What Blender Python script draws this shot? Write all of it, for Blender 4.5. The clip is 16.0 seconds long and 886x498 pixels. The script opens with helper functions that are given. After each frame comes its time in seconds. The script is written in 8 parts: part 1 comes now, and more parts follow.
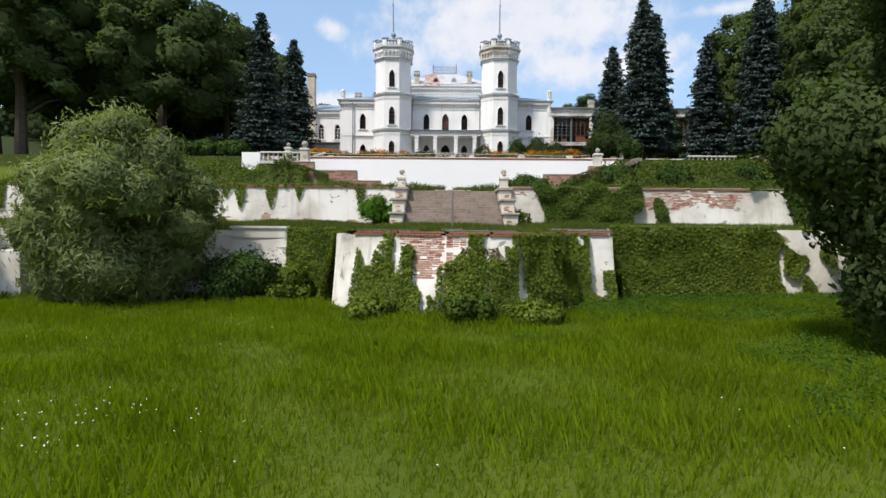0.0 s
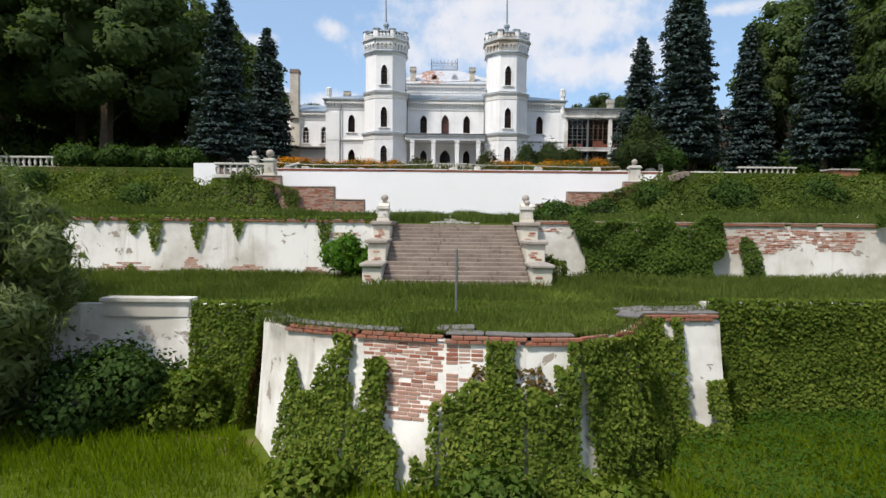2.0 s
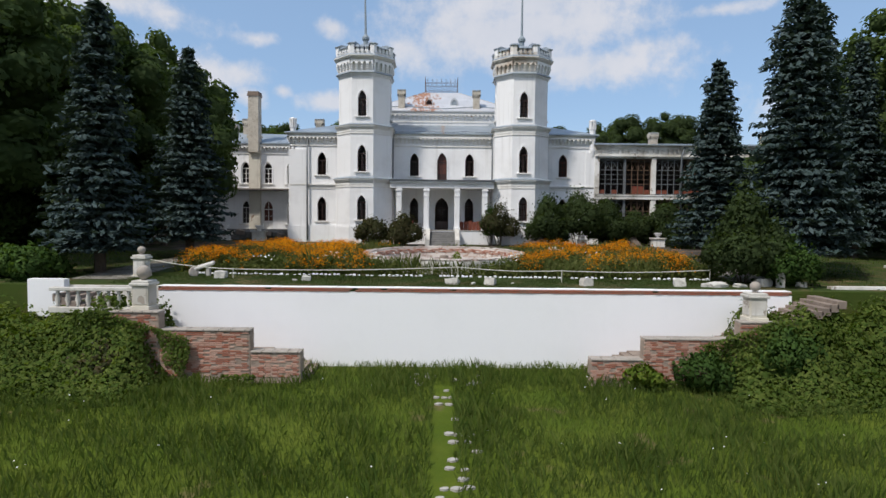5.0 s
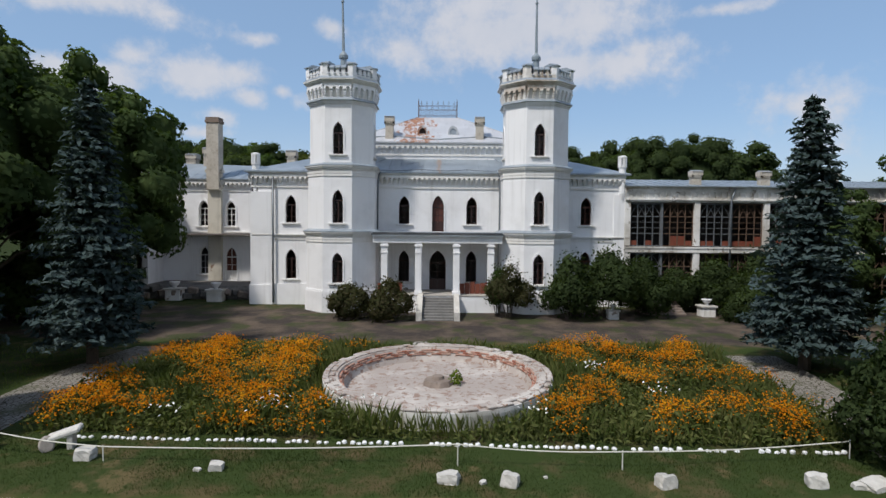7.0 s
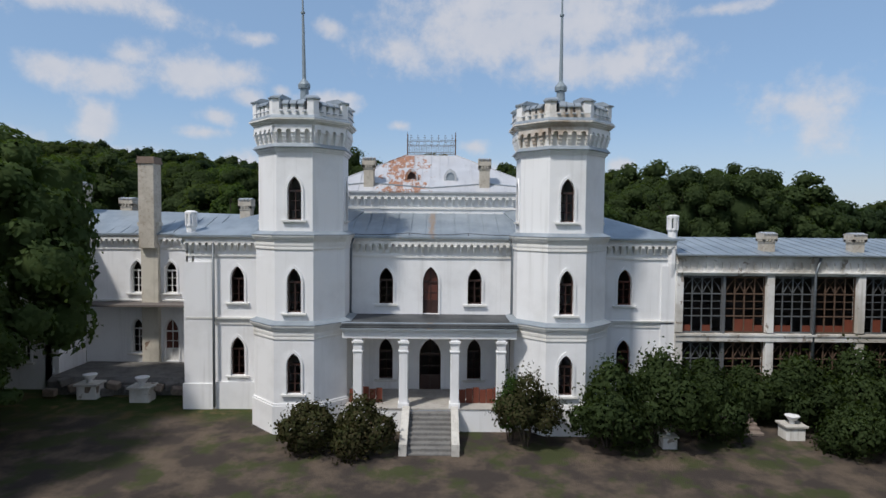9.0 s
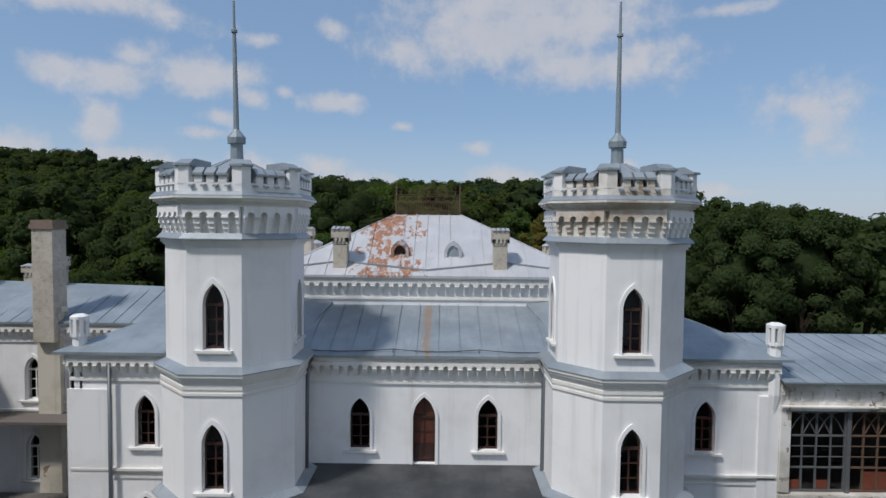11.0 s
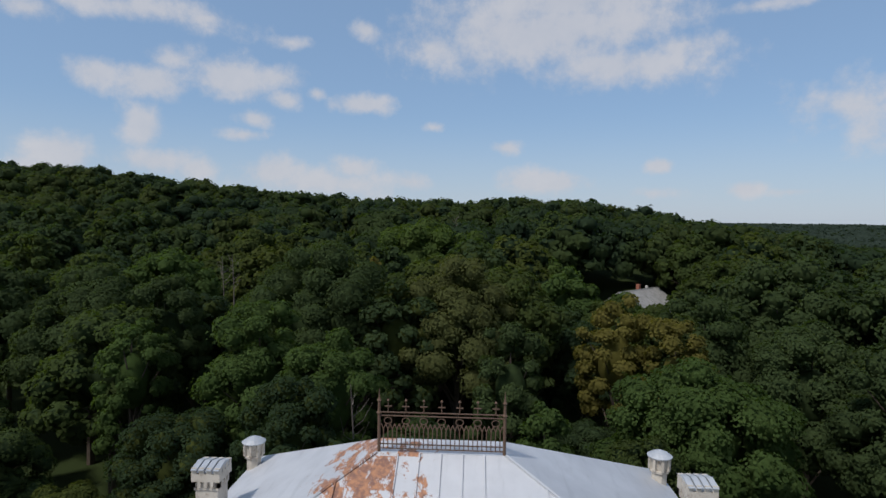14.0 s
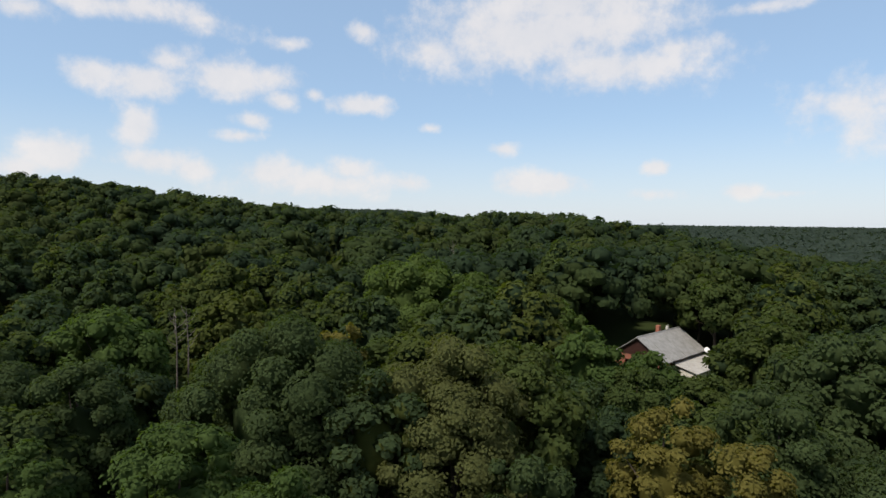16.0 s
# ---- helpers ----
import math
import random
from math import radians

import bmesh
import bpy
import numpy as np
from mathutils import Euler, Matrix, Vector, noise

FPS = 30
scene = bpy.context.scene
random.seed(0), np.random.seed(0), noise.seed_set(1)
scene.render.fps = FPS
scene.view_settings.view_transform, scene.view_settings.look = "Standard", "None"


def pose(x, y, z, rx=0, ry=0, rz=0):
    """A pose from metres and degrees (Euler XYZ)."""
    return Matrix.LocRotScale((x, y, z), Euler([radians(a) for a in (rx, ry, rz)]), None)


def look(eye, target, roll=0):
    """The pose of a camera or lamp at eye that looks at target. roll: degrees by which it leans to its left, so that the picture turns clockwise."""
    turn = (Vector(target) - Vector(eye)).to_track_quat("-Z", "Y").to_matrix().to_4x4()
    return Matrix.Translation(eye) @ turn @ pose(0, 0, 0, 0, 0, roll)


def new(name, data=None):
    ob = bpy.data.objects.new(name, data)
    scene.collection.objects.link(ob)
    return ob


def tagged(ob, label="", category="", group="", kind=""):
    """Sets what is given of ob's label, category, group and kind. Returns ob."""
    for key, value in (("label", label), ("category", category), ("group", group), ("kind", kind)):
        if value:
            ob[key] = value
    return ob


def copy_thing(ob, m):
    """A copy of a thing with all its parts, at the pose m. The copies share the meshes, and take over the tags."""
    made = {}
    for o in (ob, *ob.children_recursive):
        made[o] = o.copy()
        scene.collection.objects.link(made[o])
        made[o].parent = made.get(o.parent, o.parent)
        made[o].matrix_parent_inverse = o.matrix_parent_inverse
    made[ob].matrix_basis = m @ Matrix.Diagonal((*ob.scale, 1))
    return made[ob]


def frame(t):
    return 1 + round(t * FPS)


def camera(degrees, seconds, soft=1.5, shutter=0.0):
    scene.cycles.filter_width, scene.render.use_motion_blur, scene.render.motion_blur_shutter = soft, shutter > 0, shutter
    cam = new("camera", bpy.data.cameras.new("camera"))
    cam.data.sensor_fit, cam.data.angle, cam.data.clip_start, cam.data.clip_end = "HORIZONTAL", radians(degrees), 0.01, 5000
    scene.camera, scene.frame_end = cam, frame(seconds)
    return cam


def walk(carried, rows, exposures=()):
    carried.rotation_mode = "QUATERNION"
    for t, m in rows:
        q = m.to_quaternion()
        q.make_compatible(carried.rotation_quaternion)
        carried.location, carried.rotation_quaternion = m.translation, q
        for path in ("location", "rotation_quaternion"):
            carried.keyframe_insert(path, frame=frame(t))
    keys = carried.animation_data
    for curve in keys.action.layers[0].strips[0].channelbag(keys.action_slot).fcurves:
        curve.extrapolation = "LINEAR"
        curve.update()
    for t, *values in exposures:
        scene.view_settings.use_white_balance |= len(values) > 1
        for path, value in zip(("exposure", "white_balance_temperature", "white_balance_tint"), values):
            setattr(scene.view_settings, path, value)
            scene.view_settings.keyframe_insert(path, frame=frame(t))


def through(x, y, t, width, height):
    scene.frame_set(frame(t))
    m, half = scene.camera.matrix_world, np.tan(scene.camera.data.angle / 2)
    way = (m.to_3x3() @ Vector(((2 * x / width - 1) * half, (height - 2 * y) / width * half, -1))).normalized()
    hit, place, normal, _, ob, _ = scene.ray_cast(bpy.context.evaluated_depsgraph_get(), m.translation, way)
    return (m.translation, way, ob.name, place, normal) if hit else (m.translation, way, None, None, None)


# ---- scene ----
cam = camera(74.7, 16.0)
METRES, EYE, TILT, LEAN, TURN = 100.0, 3.25, -2.05, 0.2, 0.0
ROWS = [
    (0.0, 0.0, 0.0, 0.0, 0.01, -0.49, -0.66),
    (0.5, 0.0001, 0.0253, 0.0046, 0.0, -0.48, -0.68),
    (1.0, 0.0001, 0.0513, 0.0104, -0.02, -0.47, -0.7),
    (1.5, 0.0002, 0.0779, 0.0168, -0.03, -0.47, -0.72),
    (2.0, 0.0002, 0.1033, 0.0247, -0.03, -0.48, -0.74),
    (2.5, 0.0001, 0.1314, 0.0355, -0.03, -0.51, -0.75),
    (3.0, 0.0005, 0.1595, 0.0472, -0.01, -0.52, -0.78),
    (3.5, 0.0007, 0.1876, 0.0605, -0.03, -0.55, -0.78),
    (4.0, 0.0015, 0.2163, 0.0745, -0.03, -0.57, -0.79),
    (6.5, 0.0048, 0.3582, 0.1435, -0.08, -0.52, -0.72),
    (7.0, 0.0052, 0.3853, 0.1564, -0.1, -0.54, -0.72),
    (7.5, 0.0054, 0.4147, 0.1703, -0.17, -0.52, -0.73),
    (8.0, 0.0059, 0.4441, 0.1839, -0.22, -0.49, -0.73),
    (8.5, 0.0069, 0.4735, 0.1982, -0.23, -0.57, -0.71),
    (11.0, 0.0089, 0.6193, 0.2654, 0.03, -0.48, -0.84),
    (11.5, 0.0088, 0.647, 0.2784, 0.11, -0.51, -0.92),
    (12.0, 0.009, 0.6767, 0.2923, 0.2, -0.5, -0.95),
    (12.5, 0.009, 0.7065, 0.3063, 0.69, -0.5, -1.0),
    (13.0, 0.0091, 0.7365, 0.3203, 1.6, -0.55, -0.96),
    (13.5, 0.0087, 0.7665, 0.3342, 2.67, -0.53, -0.94),
    (14.0, 0.0082, 0.7943, 0.347, 3.04, -0.49, -1.01),
    (14.5, 0.0079, 0.8245, 0.3603, 2.99, -0.4, -1.03),
    (15.0, 0.007, 0.8541, 0.374, 2.91, -0.38, -1.06),
    (15.5, 0.0058, 0.8838, 0.3875, 2.84, -0.36, -1.06),
    (16.0, 0.0044, 0.9134, 0.4014, 2.76, -0.37, -1.05),
]
walk(cam, [(t, pose(0, 0, EYE, TILT, LEAN, TURN) @ pose(METRES * x, METRES * y, METRES * z, 90 + pitch, roll, yaw)) for t, x, y, z, yaw, pitch, roll in ROWS],
     [(0.0, 0.5, 6750, 10), (2.0, 0.44, 6750, 10), (4.0, 0.24, 6650, 10), (6.5, 0.0, 6500, 10), (8.5, -0.06, 6450, 10), (11.0, -0.28, 6400, 10), (12.5, -0.46, 6300, 10), (13.0, -0.54, 6200, 10),
      (13.5, -0.46, 6250, 10), (14.0, -0.24, 6400, 10), (14.5, 0.02, 6600, 10), (15.0, 0.2, 6850, 10), (16.0, 0.3, 7000, 10)])

# ---- sky, sun ----
world = bpy.data.worlds.new("sky")
scene.world = world
world.use_nodes = True
wn, wl = world.node_tree.nodes, world.node_tree.links
wn.clear()
SUN_TO = Vector((-0.52, -0.54, 1.08)).normalized()
sky = wn.new("ShaderNodeTexSky")
sky.sky_type, sky.sun_disc = "NISHITA", False
sky.sun_elevation = math.asin(SUN_TO.z)
sky.sun_rotation = math.atan2(SUN_TO.x, SUN_TO.y)
sky.dust_density, sky.ozone_density = 0.4, 2.2


def wmath(op, a, b=None, c=None):
    n = wn.new("ShaderNodeMath")
    n.operation = op
    for k, v in enumerate((a, b, c)):
        if v is None:
            continue
        if isinstance(v, (int, float)):
            n.inputs[k].default_value = v
        else:
            wl.new(v, n.inputs[k])
    return n.outputs[0]


def wsmooth(v, lo, hi):
    n = wn.new("ShaderNodeMapRange")
    n.interpolation_type = "SMOOTHSTEP"
    wl.new(v, n.inputs[0])
    n.inputs[1].default_value, n.inputs[2].default_value = lo, hi
    return n.outputs[0]


wtc = wn.new("ShaderNodeTexCoord")
wsep = wn.new("ShaderNodeSeparateXYZ")
wl.new(wtc.outputs["Generated"], wsep.inputs[0])
wx, wy, wz = wsep.outputs
az = wmath("ARCTAN2", wx, wy)
el = wmath("ARCSINE", wz)
puff = wn.new("ShaderNodeTexNoise")
puff.inputs["Scale"].default_value, puff.inputs["Detail"].default_value = 15.0, 9.0
puff.inputs["Roughness"].default_value = 0.62
wl.new(wtc.outputs["Generated"], puff.inputs["Vector"])
swell = wn.new("ShaderNodeTexNoise")
swell.inputs["Scale"].default_value, swell.inputs["Detail"].default_value = 2.2, 6.0
wl.new(wtc.outputs["Generated"], swell.inputs["Vector"])
# clouds: azimuth, elevation, half width, half height (degrees), thickness
CLOUDS = [
    (6.5, 17.8, 12.6, 3.6, 1.0), (12.9, 14.6, 7.6, 2.0, 0.9), (9.1, 20.1, 9.4, 1.9, 1), (-4.3, 16.7, 3.3, 1.7, 0.7), (18.8, 15.9, 4.3, 1.4, 0.6), (-33.9, 12.1, 2.0, 1.3, 0.9),
    (-29.7, 11.9, 3.1, 1.5, 1), (-23.2, 12.8, 3.6, 1.6, 1), (-19.3, 13.2, 3.5, 1.0, 0.7), (-27.9, 14.0, 2.7, 1.2, 0.6), (-18.3, 11.3, 1.4, 0.9, 0.9), (-15.3, 12.1, 0.9, 0.7, 0.9),
    (-11.1, 11.3, 2.9, 0.9, 1), (-10.7, 17.9, 1.4, 1.0, 0.9), (-17.7, 16.4, 1.4, 0.5, 0.6), (-20.8, 9.4, 1.6, 0.8, 0.9), (-22.0, 7.9, 1.9, 0.6, 0.9), (-4.0, 9.3, 1.0, 0.4, 0.6),
    (-30.3, 8.1, 1.7, 2.0, 1), (-29.3, 5.2, 3.6, 1.2, 0.9), (-36.2, 5.3, 2.4, 1.5, 1), (-38.6, 4.0, 1.8, 0.9, 0.8), (-26.1, 4.7, 2.3, 1.0, 0.8), (-19.3, 4.7, 3.6, 1.5, 0.85),
    (-15.1, 3.8, 7.9, 1.3, 0.7), (-11.9, 5.2, 2.2, 1.0, 0.8), (-6.4, 4.0, 2.2, 0.8, 0.7), (3.0, 7.4, 1.3, 0.7, 0.9), (6.8, 4.1, 5.1, 1.1, 1), (17.3, 5.5, 1.4, 0.7, 1),
    (24.4, 3.3, 1.4, 0.6, 0.9), (27.6, 3.0, 1.7, 0.3, 0.5), (16.7, 3.0, 3.0, 0.5, 0.5), (31.7, 9.8, 4.1, 2.0, 0.55), (33.3, 7.9, 2.2, 1.7, 0.5), (-38.4, 16.2, 2.2, 1.0, 0.9),
    (-31.0, 17.6, 7.7, 1.1, 0.7), (-25.6, 17.5, 2.8, 0.7, 0.5), (25.0, 18.3, 3.0, 0.5, 0.6),
]
cover = None
for a0, e0, ra, re_, thick in CLOUDS:
    ra, re_ = ra * 1.3, re_ * 1.35
    da = wmath("MULTIPLY", wmath("SUBTRACT", az, radians(a0)), 1 / radians(ra))
    de = wmath("MULTIPLY", wmath("SUBTRACT", el, radians(e0)), 1 / radians(re_))
    r2 = wmath("ADD", wmath("MULTIPLY", da, da), wmath("MULTIPLY", de, de))
    blob = wmath("MULTIPLY", wmath("SUBTRACT", 1.0, wmath("SQRT", r2)), thick)
    cover = blob if cover is None else wmath("MAXIMUM", cover, blob)
# unseen elsewhere: a loose field of the same fair-weather cloud, thickened for ambient light
away = wsmooth(wmath("ABSOLUTE", az), radians(42), radians(60))
field = wmath("MULTIPLY", wmath("SUBTRACT", swell.outputs[0], 0.42), 4.0)
loose = wmath("ADD", wmath("MULTIPLY", away, wmath("ADD", field, 1.0)), -1.0)
cover = wmath("MAXIMUM", wmath("MAXIMUM", cover, -1.0), loose)
ragged = wmath("MULTIPLY", wmath("SUBTRACT", puff.outputs[0], 0.5), 2.1)
mask = wsmooth(wmath("ADD", cover, ragged), -0.05, 0.75)
above = wsmooth(el, radians(-0.5), radians(1.5))
mask = wmath("MULTIPLY", wmath("MULTIPLY", mask, above), 0.82)
tone = wn.new("ShaderNodeMix")
tone.data_type = "RGBA"
wl.new(puff.outputs[0], tone.inputs[0])
tone.inputs[6].default_value, tone.inputs[7].default_value = (4.6, 4.9, 5.6, 1), (6.6, 6.4, 6.5, 1)
blue = wn.new("ShaderNodeMix")
blue.data_type, blue.blend_type = "RGBA", "MULTIPLY"
blue.inputs[0].default_value = 1.0
wl.new(sky.outputs[0], blue.inputs[6])
blue.inputs[7].default_value = (0.98, 1.0, 1.03, 1)
veil = wn.new("ShaderNodeMix")
veil.data_type = "RGBA"
veil.inputs[0].default_value = 0.5
wl.new(blue.outputs[2], veil.inputs[6])
veil.inputs[7].default_value = (2.95, 4.5, 6.75, 1)
wmix = wn.new("ShaderNodeMix")
wmix.data_type = "RGBA"
wl.new(mask, wmix.inputs[0])
wl.new(tone.outputs[2], wmix.inputs[7])
# pale dusty air low over the land
low = wmath("MULTIPLY", wsmooth(el, radians(11), radians(-1)), 0.6)
haze = wn.new("ShaderNodeMix")
haze.data_type = "RGBA"
wl.new(low, haze.inputs[0])
wl.new(veil.outputs[2], haze.inputs[6])
haze.inputs[7].default_value = (4.8, 5.3, 6.2, 1)
wl.new(haze.outputs[2], wmix.inputs[6])
wbg = wn.new("ShaderNodeBackground")
wbg.inputs["Strength"].default_value = 0.116
wl.new(wmix.outputs[2], wbg.inputs["Color"])
wout = wn.new("ShaderNodeOutputWorld")
wl.new(wbg.outputs[0], wout.inputs["Surface"])

sun = new("sun", bpy.data.lights.new("sun", "SUN"))
sun.data.energy, sun.data.angle, sun.data.color = 3.4, radians(5.0), (1.0, 0.95, 0.88)
sun.matrix_world = look(SUN_TO * 100, (0, 0, 0))

# ---- materials ----


class Nodes:
    """A short way to write a node material."""

    def __init__(self, name):
        self.mat = bpy.data.materials.new(name)
        self.mat.use_nodes = True
        self.t = self.mat.node_tree
        self.n, self.l = self.t.nodes, self.t.links
        self.bsdf = self.n["Principled BSDF"]
        self.out = self.n["Material Output"]

    def put(self, sock, v):
        if isinstance(v, (int, float)):
            sock.default_value = v
        elif isinstance(v, tuple):
            sock.default_value = (*v, 1) if len(v) == 3 and len(sock.default_value) == 4 else v
        else:
            self.l.new(v, sock)

    def coord(self, kind="Object"):
        return self.n.new("ShaderNodeTexCoord").outputs[kind]

    def world(self):
        return self.n.new("ShaderNodeNewGeometry").outputs["Position"]

    def island(self):
        return self.n.new("ShaderNodeNewGeometry").outputs["Random Per Island"]

    def objrand(self):
        return self.n.new("ShaderNodeObjectInfo").outputs["Random"]

    def stretch(self, v, s):
        n = self.n.new("ShaderNodeVectorMath")
        n.operation = "MULTIPLY"
        self.l.new(v, n.inputs[0])
        n.inputs[1].default_value = s
        return n.outputs[0]

    def noise(self, v, scale, detail=5.0, rough=0.55, warp=0.0):
        n = self.n.new("ShaderNodeTexNoise")
        n.inputs["Scale"].default_value, n.inputs["Detail"].default_value = scale, detail
        n.inputs["Roughness"].default_value, n.inputs["Distortion"].default_value = rough, warp
        self.l.new(v, n.inputs["Vector"])
        return n.outputs[0]

    def voronoi(self, v, scale, out="Distance"):
        n = self.n.new("ShaderNodeTexVoronoi")
        n.inputs["Scale"].default_value = scale
        self.l.new(v, n.inputs["Vector"])
        return n.outputs[out]

    def math(self, op, a, b=0.0):
        n = self.n.new("ShaderNodeMath")
        n.operation = op
        self.put(n.inputs[0], a)
        self.put(n.inputs[1], b)
        return n.outputs[0]

    def ramp(self, v, lo, hi):
        n = self.n.new("ShaderNodeMapRange")
        n.interpolation_type = "SMOOTHSTEP"
        self.l.new(v, n.inputs[0])
        n.inputs[1].default_value, n.inputs[2].default_value = lo, hi
        return n.outputs[0]

    def mix(self, f, a, b):
        n = self.n.new("ShaderNodeMix")
        n.data_type = "RGBA"
        self.put(n.inputs[0], f)
        self.put(n.inputs[6], a)
        self.put(n.inputs[7], b)
        return n.outputs[2]

    def axis(self, v, k):
        n = self.n.new("ShaderNodeSeparateXYZ")
        self.l.new(v, n.inputs[0])
        return n.outputs[k]

    def finish(self, color, rough=0.8, metal=0.0, bump=None, depth=0.01, spec=None):
        self.put(self.bsdf.inputs["Base Color"], color)
        self.put(self.bsdf.inputs["Roughness"], rough)
        self.put(self.bsdf.inputs["Metallic"], metal)
        if spec is not None:
            self.bsdf.inputs["Specular IOR Level"].default_value = spec
        if bump is not None:
            b = self.n.new("ShaderNodeBump")
            b.inputs["Distance"].default_value = depth
            b.inputs["Strength"].default_value = 0.7
            self.l.new(bump, b.inputs["Height"])
            self.l.new(b.outputs[0], self.bsdf.inputs["Normal"])
        return self.mat


def m_plaster(name, base, stain, amount=0.35, streak=0.25, patch=None, patch_at=0.62, grain=0.8, grime=(0.45, 0.75)):
    m = Nodes(name)
    p = m.world()
    big = m.noise(p, 0.35, 6, 0.6)
    fine = m.noise(p, 14, 5, 0.6)
    run = m.noise(m.stretch(p, (2.2, 2.2, 0.12)), 1.0, 5, 0.6)
    col = m.mix(m.math("MULTIPLY", m.ramp(big, *grime), amount), base, stain)
    col = m.mix(m.math("MULTIPLY", m.ramp(run, 0.52, 0.78), streak), col, stain)
    h = m.math("ADD", m.math("MULTIPLY", fine, 0.4), m.math("MULTIPLY", m.noise(p, 1.4, 3), 1.0))
    if patch:
        lost = m.ramp(m.noise(p, grain, 7, 0.62, 0.6), patch_at, patch_at + 0.015)
        col = m.mix(lost, col, m.mix(fine, patch, tuple(c * 0.6 for c in patch)))
        h = m.math("SUBTRACT", h, m.math("MULTIPLY", lost, 1.2))
    col = m.mix(m.math("MULTIPLY", fine, 0.12), col, tuple(c * 0.75 for c in base))
    return m.finish(col, 0.88, 0, h, 0.012, 0.2)


def m_brick(name, a, b, grime):
    m = Nodes(name)
    p = m.coord()
    col = m.mix(m.island(), a, b)
    col = m.mix(m.math("MULTIPLY", m.objrand(), 0.4), col, grime)
    col = m.mix(m.math("MULTIPLY", m.ramp(m.noise(m.world(), 2.5, 6), 0.45, 0.75), 0.6), col, grime)
    return m.finish(col, 0.92, 0, m.noise(p, 30, 5), 0.01, 0.15)


def m_stone(name, a, b, dark, scale=1.0):
    m = Nodes(name)
    p = m.world()
    n1, n2 = m.noise(p, 1.2 * scale, 7, 0.65), m.noise(p, 22 * scale, 5, 0.6)
    col = m.mix(m.ramp(n1, 0.35, 0.7), a, b)
    col = m.mix(m.math("MULTIPLY", m.ramp(m.noise(p, 4.5 * scale, 6, 0.7), 0.5, 0.72), 0.65), col, dark)
    col = m.mix(m.math("MULTIPLY", n2, 0.25), col, dark)
    return m.finish(col, 0.9, 0, m.math("ADD", n1, m.math("MULTIPLY", n2, 0.35)), 0.02, 0.2)


def m_sheet(name, a, b, rust=None, rust_at=0.6, rough=0.42, run_at=None):
    m = Nodes(name)
    p = m.world()
    big = m.noise(p, 0.5, 6, 0.6)
    run = m.noise(m.stretch(p, (3.0, 0.5, 0.5)), 1.0, 5, 0.6)
    col = m.mix(m.ramp(big, 0.35, 0.7), a, b)
    col = m.mix(m.math("MULTIPLY", m.ramp(run, 0.5, 0.75), 0.3), col, tuple(c * 0.6 for c in a))
    r = rough
    if rust:
        # rust takes the sheets one by one, mostly to one side of the middle
        sheet_ = m.n.new("ShaderNodeTexWhiteNoise")
        snap = m.n.new("ShaderNodeVectorMath")
        snap.operation = "FLOOR"
        m.l.new(m.stretch(p, (1.54, 0.95, 0.0)), snap.inputs[0])
        m.l.new(snap.outputs[0], sheet_.inputs["Vector"])
        k = m.noise(m.stretch(p, (1.7, 1.0, 1.0)), 1.5, 9, 0.74, 0.4)
        k = m.math("ADD", k, m.math("MULTIPLY", m.math("SUBTRACT", sheet_.outputs["Value"], 0.5), 0.15))
        left = m.ramp(m.math("ABSOLUTE", m.math("ADD", m.axis(p, 0), 1.9)), 4.6, 0.6)
        k = m.math("ADD", k, m.math("MULTIPLY", m.math("SUBTRACT", left, 0.62), 0.34))
        f = m.math("MULTIPLY", m.ramp(k, rust_at, rust_at + 0.06), 0.85)
        col = m.mix(f, col, m.mix(m.ramp(m.noise(p, 6, 5), 0.35, 0.65), rust, (0.2, 0.07, 0.03)))
        r = m.math("ADD", m.math("MULTIPLY", f, 0.4), rough)
    if run_at is not None:
        # a rust run down the middle seam
        off = m.math("ABSOLUTE", m.math("ADD", m.math("SUBTRACT", m.axis(p, 0), run_at), m.math("MULTIPLY", m.math("SUBTRACT", m.noise(p, 1.6, 6, 0.7), 0.5), 0.7)))
        k = m.math("MULTIPLY", m.ramp(off, 0.3, 0.02), m.ramp(m.noise(m.stretch(p, (5.0, 0.8, 0.8)), 1.0, 6), 0.3, 0.55))
        col = m.mix(m.math("MULTIPLY", k, 0.75), col, (0.33, 0.21, 0.12))
    return m.finish(col, r, 0.25, m.noise(p, 3.5, 4), 0.01, 0.4)


